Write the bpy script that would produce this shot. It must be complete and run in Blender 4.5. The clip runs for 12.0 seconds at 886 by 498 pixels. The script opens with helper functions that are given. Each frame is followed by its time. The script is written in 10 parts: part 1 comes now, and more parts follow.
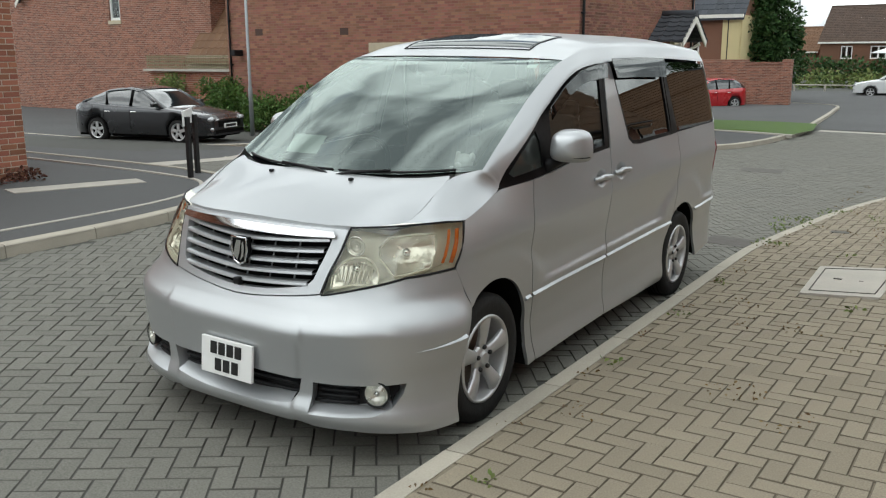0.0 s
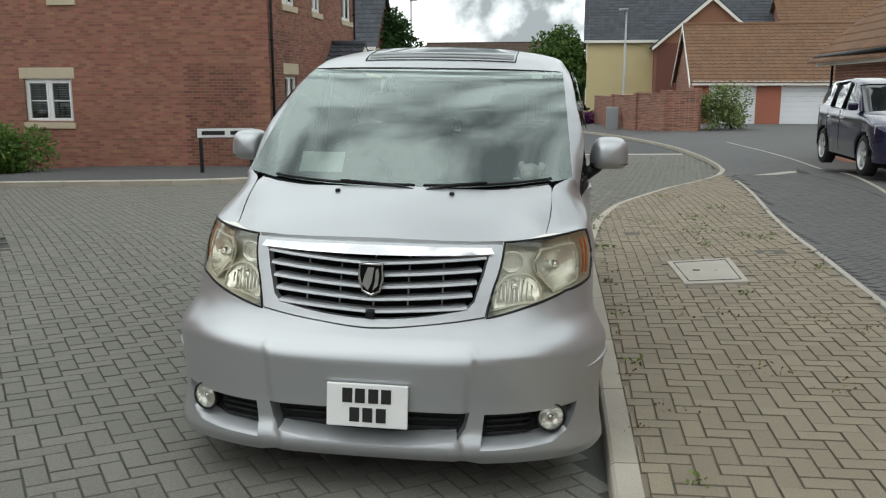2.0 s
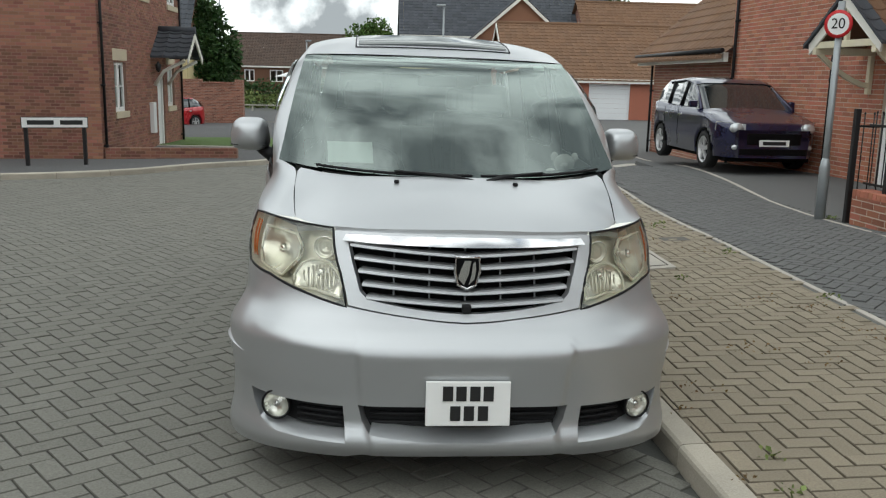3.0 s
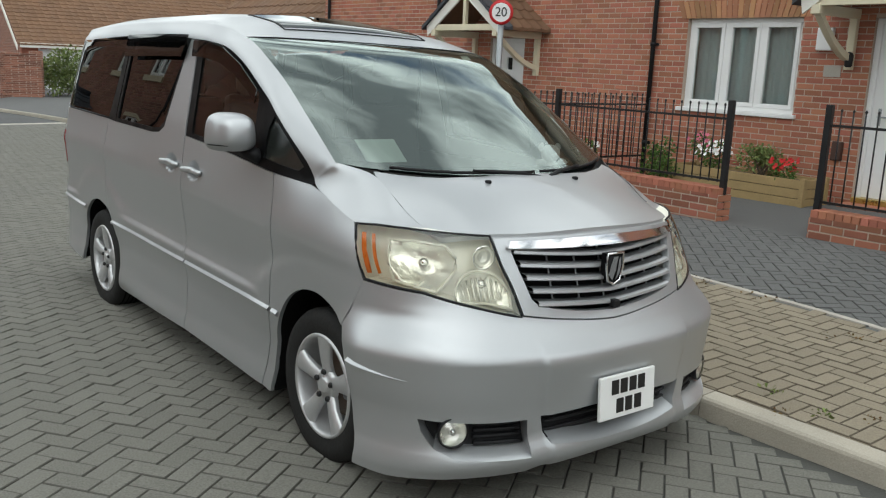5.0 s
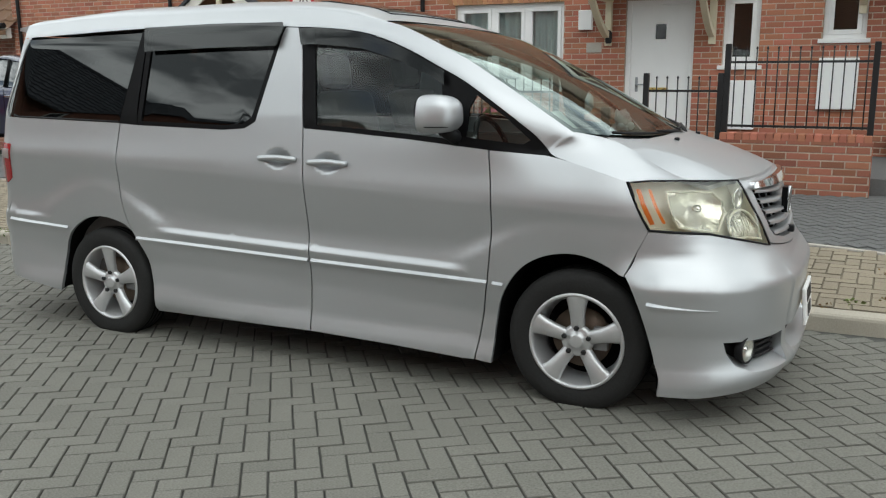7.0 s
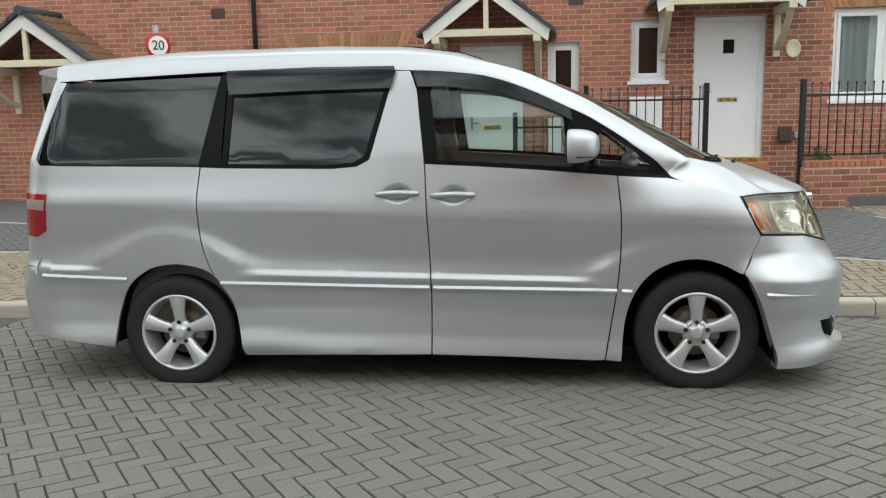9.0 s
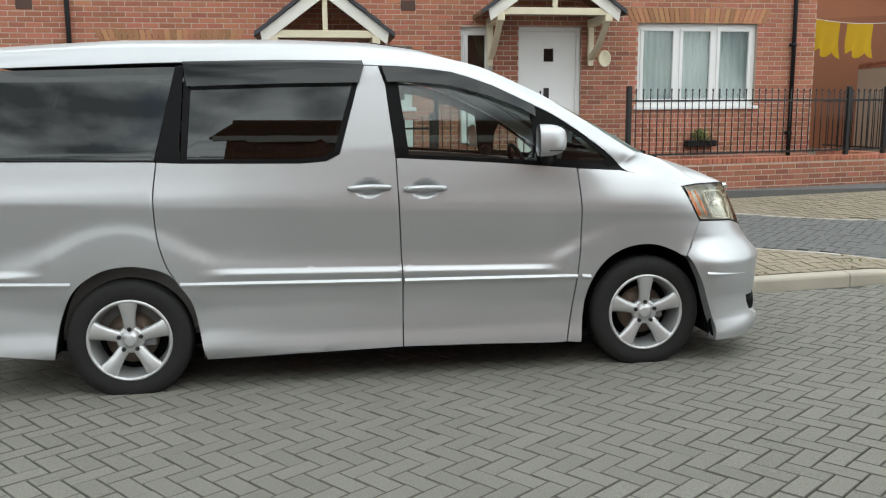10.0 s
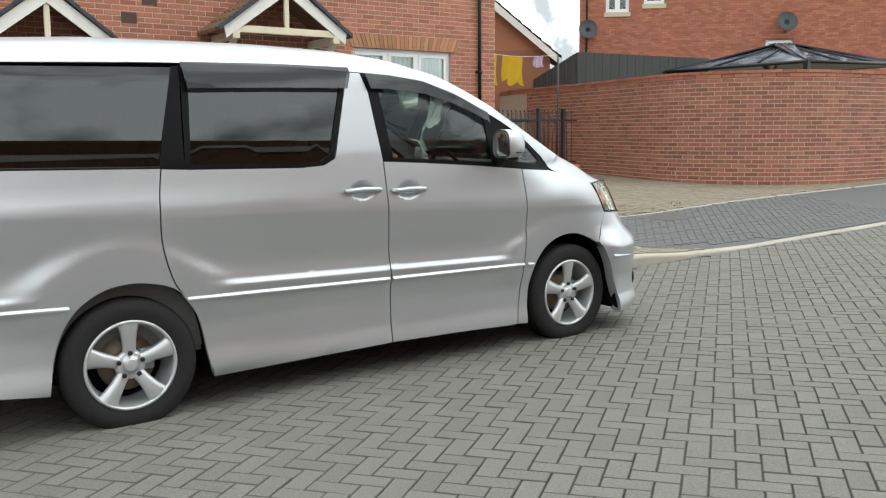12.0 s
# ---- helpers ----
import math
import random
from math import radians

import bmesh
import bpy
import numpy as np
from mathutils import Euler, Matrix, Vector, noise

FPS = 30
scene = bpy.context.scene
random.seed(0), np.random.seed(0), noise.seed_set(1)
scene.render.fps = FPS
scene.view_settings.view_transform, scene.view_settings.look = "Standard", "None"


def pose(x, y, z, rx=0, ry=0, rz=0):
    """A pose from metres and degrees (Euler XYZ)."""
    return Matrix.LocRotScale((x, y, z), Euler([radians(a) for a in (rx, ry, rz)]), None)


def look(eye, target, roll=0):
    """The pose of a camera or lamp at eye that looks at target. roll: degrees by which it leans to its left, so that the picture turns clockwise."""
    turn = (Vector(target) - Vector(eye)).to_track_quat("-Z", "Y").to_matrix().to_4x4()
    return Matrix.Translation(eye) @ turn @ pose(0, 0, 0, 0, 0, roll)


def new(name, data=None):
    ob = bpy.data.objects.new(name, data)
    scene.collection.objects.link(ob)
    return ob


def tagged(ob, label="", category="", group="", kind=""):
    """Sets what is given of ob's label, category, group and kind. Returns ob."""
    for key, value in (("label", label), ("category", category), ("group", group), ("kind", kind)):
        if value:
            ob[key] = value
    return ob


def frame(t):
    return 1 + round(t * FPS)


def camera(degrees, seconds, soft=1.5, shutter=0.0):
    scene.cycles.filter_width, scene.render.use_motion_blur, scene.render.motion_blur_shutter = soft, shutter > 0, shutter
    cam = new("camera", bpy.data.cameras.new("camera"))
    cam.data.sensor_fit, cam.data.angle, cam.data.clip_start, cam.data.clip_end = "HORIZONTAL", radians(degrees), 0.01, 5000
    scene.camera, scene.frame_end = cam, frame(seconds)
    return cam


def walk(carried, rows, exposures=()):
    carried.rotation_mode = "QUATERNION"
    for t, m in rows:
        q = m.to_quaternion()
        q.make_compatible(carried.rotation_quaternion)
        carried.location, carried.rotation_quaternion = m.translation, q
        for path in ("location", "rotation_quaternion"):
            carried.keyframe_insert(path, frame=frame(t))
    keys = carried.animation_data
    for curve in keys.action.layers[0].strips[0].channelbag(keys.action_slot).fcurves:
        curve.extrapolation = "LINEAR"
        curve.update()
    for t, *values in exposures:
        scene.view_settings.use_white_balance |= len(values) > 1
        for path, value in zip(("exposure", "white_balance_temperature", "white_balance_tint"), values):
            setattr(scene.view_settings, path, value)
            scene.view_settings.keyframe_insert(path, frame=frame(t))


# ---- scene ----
from mathutils.geometry import delaunay_2d_cdt

cam = camera(54.0, 12.0, soft=1.2)
PATH = [
    (0, (2.9957, -4.9389, 1.8114), (1.9052, -3.3212, 1.3711), -0.31),
    (0.5, (2.5016, -5.1242, 1.7977), (1.5700, -3.3915, 1.4377), -0.90),
    (1, (1.9716, -5.3220, 1.7547), (1.3107, -3.4712, 1.3839), -0.59),
    (1.5, (1.3975, -5.4403, 1.7115), (0.9503, -3.5268, 1.3393), -0.38),
    (2, (0.8092, -5.5505, 1.6983), (0.5223, -3.6067, 1.3252), 0.01),
    (2.5, (0.1957, -5.6164, 1.6549), (0.1700, -3.6507, 1.2865), 0.51),
    (2.7, (-0.0210, -5.5858, 1.6554), (0.0204, -3.6215, 1.2816), 0.80),
    (4.3, (-1.8379, -4.9079, 1.7448), (-0.9406, -3.1711, 1.3225), 2.82),
    (4.5, (-2.0655, -4.7992, 1.7283), (-1.0722, -3.1153, 1.3068), 2.91),
    (5, (-2.5968, -4.4860, 1.6991), (-1.4030, -2.9363, 1.2827), 2.47),
    (5.5, (-3.1123, -4.0360, 1.6542), (-1.7988, -2.5808, 1.2575), 1.65),
    (6, (-3.6129, -3.6051, 1.5973), (-2.1077, -2.3509, 1.1957), 1.20),
    (6.5, (-4.0240, -3.0972, 1.5762), (-2.4322, -1.9616, 1.1558), -0.13),
    (6.7, (-4.2078, -2.9151, 1.5672), (-2.5545, -1.8694, 1.1512), -0.25),
    (8.3, (-5.2849, -1.4966, 1.6288), (-3.3828, -1.0171, 1.2388), -0.98),
    (8.5, (-5.3653, -1.2936, 1.5955), (-3.4498, -0.8533, 1.2255), -0.99),
    (9, (-5.5169, -0.7468, 1.5822), (-3.5634, -0.4699, 1.2553), -1.13),
    (9.5, (-5.6472, -0.1872, 1.5442), (-3.6750, -0.1875, 1.2119), -0.79),
    (10, (-5.6286, 0.3766, 1.5371), (-3.6715, 0.1165, 1.2174), -0.44),
    (10.5, (-5.5888, 0.9492, 1.5192), (-3.6491, 0.5662, 1.2182), -0.16),
    (11, (-5.4725, 1.4810, 1.4868), (-3.5805, 0.9054, 1.1881), 0.10),
    (11.5, (-5.3531, 2.0127, 1.4654), (-3.5647, 1.1633, 1.1826), 0.35),
    (12, (-5.1903, 2.5018, 1.4413), (-3.5482, 1.3923, 1.1721), -0.40),
]
EXPOSURES = [(0.0, 0.28, 6250, 6), (2.5, 0.05, 6250, 6), (5.5, 0.25, 6250, 6), (9.5, 0.58, 6250, 6), (12.0, 0.75, 6250, 7)]
walk(cam, [(t, look(eye, target, roll)) for t, eye, target, roll in PATH], EXPOSURES)

# ---- light ----
world = bpy.data.worlds.new("sky")
scene.world = world
world.use_nodes = True
wn, wl = world.node_tree.nodes, world.node_tree.links
wn.clear()
SUN_EL, SUN_AZ = 52.0, 215.0


def sky_world():
    out = wn.new("ShaderNodeOutputWorld")
    bg = wn.new("ShaderNodeBackground")
    sky = wn.new("ShaderNodeTexSky")
    sky.sky_type = "NISHITA"
    sky.sun_disc = False
    sky.sun_elevation = radians(SUN_EL)
    sky.sun_rotation = radians(SUN_AZ)
    coord = wn.new("ShaderNodeTexCoord")
    # clouds on a flat deck above: direction divided by its height
    sep = wn.new("ShaderNodeSeparateXYZ")
    wl.new(coord.outputs["Generated"], sep.inputs[0])
    up = wn.new("ShaderNodeMath")
    up.operation = "MAXIMUM"
    up.inputs[1].default_value = 0.16
    wl.new(sep.outputs[2], up.inputs[0])
    div = wn.new("ShaderNodeVectorMath")
    div.operation = "DIVIDE"
    comb = wn.new("ShaderNodeCombineXYZ")
    for i in range(3):
        wl.new(up.outputs[0], comb.inputs[i])
    wl.new(coord.outputs["Generated"], div.inputs[0])
    wl.new(comb.outputs[0], div.inputs[1])
    n1 = wn.new("ShaderNodeTexNoise")
    n1.inputs["Scale"].default_value = 1.5
    n1.inputs["Detail"].default_value = 7
    n1.inputs["Roughness"].default_value = 0.55
    n1.inputs["Distortion"].default_value = 0.5
    wl.new(div.outputs[0], n1.inputs["Vector"])
    cover = wn.new("ShaderNodeValToRGB")
    cover.color_ramp.elements[0].position = 0.24
    cover.color_ramp.elements[1].position = 0.40
    wl.new(n1.outputs["Fac"], cover.inputs[0])
    n2 = wn.new("ShaderNodeTexNoise")
    n2.inputs["Scale"].default_value = 2.3
    n2.inputs["Detail"].default_value = 6
    wl.new(div.outputs[0], n2.inputs["Vector"])
    shade = wn.new("ShaderNodeValToRGB")
    e = shade.color_ramp.elements
    e[0].position, e[0].color = 0.40, (3.4, 3.6, 3.7, 1)
    e[1].position, e[1].color = 0.57, (13.5, 13.7, 13.5, 1)
    wl.new(n2.outputs["Fac"], shade.inputs[0])
    mix = wn.new("ShaderNodeMix")
    mix.data_type = "RGBA"
    wl.new(cover.outputs["Color"], mix.inputs[0])
    wl.new(sky.outputs[0], mix.inputs[6])
    wl.new(shade.outputs["Color"], mix.inputs[7])
    bg.inputs["Strength"].default_value = 0.123
    wl.new(mix.outputs[2], bg.inputs["Color"])
    wl.new(bg.outputs[0], out.inputs["Surface"])


sky_world()
sun_data = bpy.data.lights.new("sun", "SUN")
sun_data.energy, sun_data.angle, sun_data.color = 0.55, radians(60), (1.0, 0.98, 0.95)
sun = new("sun", sun_data)
az = radians(SUN_AZ)
sun.matrix_world = look((0, 0, 30), Vector((0, 0, 30)) - 10 * Vector((math.sin(az) * math.cos(radians(SUN_EL)), math.cos(az) * math.cos(radians(SUN_EL)), math.sin(radians(SUN_EL)))))
scene.view_settings.exposure = 0.31


# ---- helpers of the place ----
def base_z(y):
    return float(np.interp(y, [-60, -3, 3, 15, 42, 60, 120, 400], [1.6, 0.03, -0.03, -0.60, -1.27, -1.5, -1.6, -1.6]))


def north_rise(x, y):
    """The ground to the north falls less steeply on its east side than on its west."""
    t = max(0.0, min(1.0, (y - 3.0) / 6.0))
    return t * t * (3 - 2 * t) * (0.0124 * max(-15.0, min(10.0, x)) + 0.0096 * min(y, 60.0))


def road_z(x, y):
    return base_z(y) + north_rise(x, y) - 0.0275 * max(-4.0, min(x, 1.05))


def east_z(x, y):
    up = float(np.interp(y, [-6.0, -4.9, -4.2], [0.012, 0.05, 0.11]))
    up += (0.11 - up) * max(0.0, min(1.0, (x - 1.2) / 2.0))
    edge = float(np.interp(y, [3.8, 5.8, 7.6, 9.6, 11.4, 12.7, 14.2, 16, 20, 28.6, 34, 40.6, 46], [1.05, 1.2, 1.5, 2.15, 2.85, 3.4, 3.95, 4.4, 4.6, 4.1, 3.3, 1.5, -0.2]))
    return base_z(y) + north_rise(x, y) - 0.029 + up + float(np.interp(y, [6, 11], [0.034, 0.085])) * (max(edge, min(x, 5.6)) - edge)


def west_z(x, y):
    return road_z(x, y) + 0.10


def mesh_ob(name, bm, material=None, parent=None, smooth=False):
    me = bpy.data.meshes.new(name)
    bm.to_mesh(me)
    bm.free()
    for m in (material if isinstance(material, (list, tuple)) else [material]):
        if m:
            me.materials.append(m)
    if smooth:
        for p in me.polygons:
            p.use_smooth = True
    bent = me.attributes.get("surface_normal")
    if bent:
        me.normals_split_custom_set_from_vertices([Vector(d.vector) for d in bent.data])
        me.attributes.remove(me.attributes["surface_normal"])
    ob = new(name, me)
    if parent:
        ob.parent = parent
    return ob


def part(name, bm, material, parent, label="", smooth=False):
    ob = mesh_ob(name, bm, material, parent, smooth)
    if label:
        ob["label"] = label
    return ob


def thing(name, label, category, m=None, group="", kind=""):
    ob = new(name)
    ob.empty_display_size = 0.2
    if m is not None:
        ob.matrix_world = m
    return tagged(ob, label, category, group, kind)


def add_box(bm, x0, x1, y0, y1, z0, z1, bevel=0.0, m=None):
    b = bmesh.new() if bevel else bm
    v = [b.verts.new((x, y, z)) for z in (z0, z1) for y in (y0, y1) for x in (x0, x1)]
    for f in ((0, 2, 3, 1), (4, 5, 7, 6), (0, 1, 5, 4), (2, 6, 7, 3), (0, 4, 6, 2), (1, 3, 7, 5)):
        b.faces.new([v[i] for i in f])
    if bevel:
        bmesh.ops.bevel(b, geom=b.edges[:], offset=bevel, segments=2, affect="EDGES", profile=0.5)
        join(bm, b, m)
    elif m is not None:
        for q in v:
            q.co = m @ q.co
    return bm


def join(bm, other, m=None, free=True):
    vs = [bm.verts.new(m @ v.co if m is not None else v.co) for v in other.verts]
    other.verts.index_update()
    for f in other.faces:
        try:
            g = bm.faces.new([vs[v.index] for v in f.verts])
            g.smooth, g.material_index = f.smooth, f.material_index
        except ValueError:
            pass
    if free:
        other.free()


def box(x0, x1, y0, y1, z0, z1, bevel=0.0, m=None):
    return add_box(bmesh.new(), x0, x1, y0, y1, z0, z1, bevel, m)


def tube(bm, points, radius, n=8, closed=False, radii=None):
    pts = [Vector(p) for p in points]
    rings = []
    for i, p in enumerate(pts):
        a = pts[i - 1] if i else (pts[-1] if closed else pts[0])
        b = pts[(i + 1) % len(pts)] if (closed or i + 1 < len(pts)) else pts[i]
        d = (b - a).normalized()
        s = d.cross(Vector((0, 0, 1)) if abs(d.z) < 0.9 else Vector((0, 1, 0))).normalized()
        u = s.cross(d)
        r = radii[i] if radii else radius
        rings.append([bm.verts.new(p + r * (math.cos(2 * math.pi * k / n) * s + math.sin(2 * math.pi * k / n) * u)) for k in range(n)])
    for i in range(len(rings) - (0 if closed else 1)):
        a, b = rings[i], rings[(i + 1) % len(rings)]
        for k in range(n):
            f = bm.faces.new((a[k], a[(k + 1) % n], b[(k + 1) % n], b[k]))
            f.smooth = True
    if not closed:
        bm.faces.new(rings[0][::-1])
        bm.faces.new(rings[-1])
    return bm


def lathe(bm, profile, n=32, axis="x", m=None):
    """profile: (along, radius) pairs turned round the axis."""
    rings = []
    for a, r in profile:
        ring = []
        for k in range(n):
            t = 2 * math.pi * k / n
            c, s = r * math.cos(t), r * math.sin(t)
            p = Vector((a, c, s)) if axis == "x" else Vector((c, a, s)) if axis == "y" else Vector((c, s, a))
            ring.append(bm.verts.new(m @ p if m is not None else p))
        rings.append(ring)
    for a, b in zip(rings, rings[1:]):
        for k in range(n):
            f = bm.faces.new((a[k], a[(k + 1) % n], b[(k + 1) % n], b[k]))
            f.smooth = True
    return bm


def extrude_poly(bm, pts, axis, a0, a1, m=None):
    """A flat outline pushed along an axis: pts are the two other coordinates."""
    def at(p, a):
        q = Vector((a, p[0], p[1])) if axis == "x" else Vector((p[0], a, p[1])) if axis == "y" else Vector((p[0], p[1], a))
        return m @ q if m is not None else q
    lo, hi = [bm.verts.new(at(p, a0)) for p in pts], [bm.verts.new(at(p, a1)) for p in pts]
    n = len(pts)
    bm.faces.new(lo[::-1])
    bm.faces.new(hi)
    for i in range(n):
        bm.faces.new((lo[i], lo[(i + 1) % n], hi[(i + 1) % n], hi[i]))
    return bm


def inside(p, poly):
    x, y = p[0], p[1]
    c = False
    for (x0, y0), (x1, y1) in zip(poly, poly[1:] + poly[:1]):
        if (y0 > y) != (y1 > y) and x < (x1 - x0) * (y - y0) / (y1 - y0) + x0:
            c = not c
    return c


def smooth_line(pts, n=6, closed=False):
    """Catmull-Rom through points."""
    P = [Vector(p) for p in pts]
    out = []
    m = len(P)
    for i in range(m if closed else m - 1):
        p0, p1, p2, p3 = (P[(i + k) % m] if closed else P[max(0, min(m - 1, i + k))] for k in (-1, 0, 1, 2))
        for j in range(n):
            t = j / n
            out.append(0.5 * ((2 * p1) + (p2 - p0) * t + (2 * p0 - 5 * p1 + 4 * p2 - p3) * t * t + (3 * p1 - p0 - 3 * p2 + p3) * t ** 3))
    if not closed:
        out.append(P[-1])
    return out


# ---- materials ----
def material(name, color, rough=0.6, metal=0.0, var=0.15, scale=8.0, fine=0.0, fine_scale=120.0, bump=0.0, bump_scale=60.0, island=0.0, obrand=0.0, coat=0.0, spec=0.5, rough_var=0.1, hue=0.0, trans=0.0, alpha=1.0, ior=1.45):
    """Principled material: colour varied at two scales, per island and per object, with relief."""
    m = bpy.data.materials.new(name)
    m.use_nodes = True
    nt = m.node_tree
    b = nt.nodes["Principled BSDF"]
    L = nt.links.new
    b.inputs["Roughness"].default_value = rough
    b.inputs["Metallic"].default_value = metal
    b.inputs["Specular IOR Level"].default_value = spec
    b.inputs["Coat Weight"].default_value = coat
    b.inputs["Coat Roughness"].default_value = 0.04
    b.inputs["Transmission Weight"].default_value = trans
    b.inputs["IOR"].default_value = ior
    b.inputs["Alpha"].default_value = alpha
    tc = nt.nodes.new("ShaderNodeTexCoord")
    val = None

    def add(a, node_out, amount):
        ma = nt.nodes.new("ShaderNodeMath")
        ma.operation = "MULTIPLY_ADD"
        L(node_out, ma.inputs[0])
        ma.inputs[1].default_value = amount * 2
        if a is None:
            ma.inputs[2].default_value = 1 - amount
        else:
            sub = nt.nodes.new("ShaderNodeMath")
            sub.operation = "SUBTRACT"
            L(a, sub.inputs[0])
            sub.inputs[1].default_value = amount
            L(sub.outputs[0], ma.inputs[2])
        return ma.outputs[0]
    if var:
        n = nt.nodes.new("ShaderNodeTexNoise")
        n.inputs["Scale"].default_value = scale
        n.inputs["Detail"].default_value = 5
        L(tc.outputs["Object"], n.inputs["Vector"])
        val = add(val, n.outputs["Fac"], var)
        if rough_var:
            mr = nt.nodes.new("ShaderNodeMapRange")
            mr.inputs[1].default_value, mr.inputs[2].default_value = 0.3, 0.7
            mr.inputs[3].default_value, mr.inputs[4].default_value = max(0.02, rough - rough_var), min(1, rough + rough_var)
            L(n.outputs["Fac"], mr.inputs[0])
            L(mr.outputs[0], b.inputs["Roughness"])
    if fine:
        n = nt.nodes.new("ShaderNodeTexNoise")
        n.inputs["Scale"].default_value = fine_scale
        n.inputs["Detail"].default_value = 3
        L(tc.outputs["Object"], n.inputs["Vector"])
        val = add(val, n.outputs["Fac"], fine)
    if island:
        g = nt.nodes.new("ShaderNodeNewGeometry")
        val = add(val, g.outputs["Random Per Island"], island)
    if obrand:
        o = nt.nodes.new("ShaderNodeObjectInfo")
        val = add(val, o.outputs["Random"], obrand)
    if val is not None:
        hsv = nt.nodes.new("ShaderNodeHueSaturation")
        hsv.inputs["Color"].default_value = (*color, 1)
        L(val, hsv.inputs["Value"])
        if hue:
            g = nt.nodes.new("ShaderNodeNewGeometry")
            o = nt.nodes.new("ShaderNodeObjectInfo")
            s = nt.nodes.new("ShaderNodeMath")
            s.operation = "ADD"
            L(g.outputs["Random Per Island"], s.inputs[0])
            L(o.outputs["Random"], s.inputs[1])
            f = nt.nodes.new("ShaderNodeMath")
            f.operation = "FRACT"
            mul = nt.nodes.new("ShaderNodeMath")
            mul.operation = "MULTIPLY"
            L(s.outputs[0], mul.inputs[0])
            mul.inputs[1].default_value = 7.31
            L(mul.outputs[0], f.inputs[0])
            mr = nt.nodes.new("ShaderNodeMapRange")
            mr.inputs[3].default_value, mr.inputs[4].default_value = 0.5 - hue, 0.5 + hue
            L(f.outputs[0], mr.inputs[0])
            L(mr.outputs[0], hsv.inputs["Hue"])
        L(hsv.outputs[0], b.inputs["Base Color"])
    else:
        b.inputs["Base Color"].default_value = (*color, 1)
    if bump:
        n = nt.nodes.new("ShaderNodeTexNoise")
        n.inputs["Scale"].default_value = bump_scale
        n.inputs["Detail"].default_value = 4
        L(tc.outputs["Object"], n.inputs["Vector"])
        bp = nt.nodes.new("ShaderNodeBump")
        bp.inputs["Strength"].default_value = bump
        bp.inputs["Distance"].default_value = 0.01
        L(n.outputs["Fac"], bp.inputs["Height"])
        L(bp.outputs[0], b.inputs["Normal"])
    return m


ROAD_BASE = material("sanded paving joints", (0.075, 0.075, 0.067), 0.95, var=0.25, scale=0.6, fine=0.2, bump=0.3, bump_scale=90)
ASPHALT = material("asphalt", (0.085, 0.085, 0.085), 0.9, var=0.12, scale=0.35, fine=0.3, fine_scale=160, bump=0.35, bump_scale=140)
GREY_BLOCK = material("grey paving block", (0.158, 0.154, 0.132), 0.88, var=0.18, scale=0.7, fine=0.55, fine_scale=110, bump=0.4, bump_scale=170, island=0.08, obrand=0.08)
DARK_BLOCK = material("charcoal paving block", (0.115, 0.115, 0.112), 0.88, var=0.16, scale=0.7, fine=0.42, fine_scale=120, bump=0.35, bump_scale=200, island=0.05, obrand=0.05)
BUFF_BLOCK = material("buff paving block", (0.232, 0.198, 0.144), 0.9, var=0.2, scale=1.4, fine=0.42, fine_scale=120, bump=0.35, bump_scale=200, island=0.09, obrand=0.09)
BUFF_BASE = material("buff joint sand", (0.19, 0.16, 0.115), 0.95, var=0.25, scale=2.0, fine=0.2, bump=0.3)
JOINT_DIRT = material("dark joint dirt", (0.106, 0.102, 0.088), 0.95, var=0.4, scale=3.0, fine=0.2)
BUFF_JOINT = material("brown joint sand", (0.125, 0.104, 0.075), 0.95, var=0.3, scale=3.0)
LANE_JOINT = material("grey lane joint sand", (0.085, 0.085, 0.082), 0.95, var=0.2, scale=3.0)
KERB_MAT = material("weathered concrete kerb", (0.40, 0.365, 0.30), 0.88, var=0.22, scale=3.0, fine=0.2, fine_scale=110, bump=0.3, bump_scale=120, obrand=0.08)
CONC_PALE = material("pale concrete", (0.42, 0.39, 0.34), 0.88, var=0.2, scale=4.0, fine=0.15, bump=0.25, bump_scale=110)
BRICK = material("red brick", (0.315, 0.122, 0.075), 0.88, var=0.14, scale=1.2, fine=0.18, fine_scale=130, bump=0.35, bump_scale=160, island=0.24, obrand=0.24, hue=0.008)
BRICK_B = material("brown multi brick", (0.215, 0.098, 0.066), 0.88, var=0.14, scale=0.8, fine=0.16, fine_scale=120, bump=0.35, bump_scale=150, island=0.3, obrand=0.3, hue=0.014)
BRICK_P = material("pinkish brick", (0.36, 0.165, 0.115), 0.88, var=0.1, scale=1.0, fine=0.12, bump=0.3, island=0.16, obrand=0.16, hue=0.01)
BRICK_O = material("orange arch brick", (0.42, 0.21, 0.11), 0.88, var=0.1, scale=2.0, fine=0.14, bump=0.3, island=0.22, obrand=0.22, hue=0.012)
MORTAR = material("lime mortar", (0.46, 0.37, 0.30), 0.95, var=0.15, scale=3.0, fine=0.2, bump=0.4, bump_scale=140)


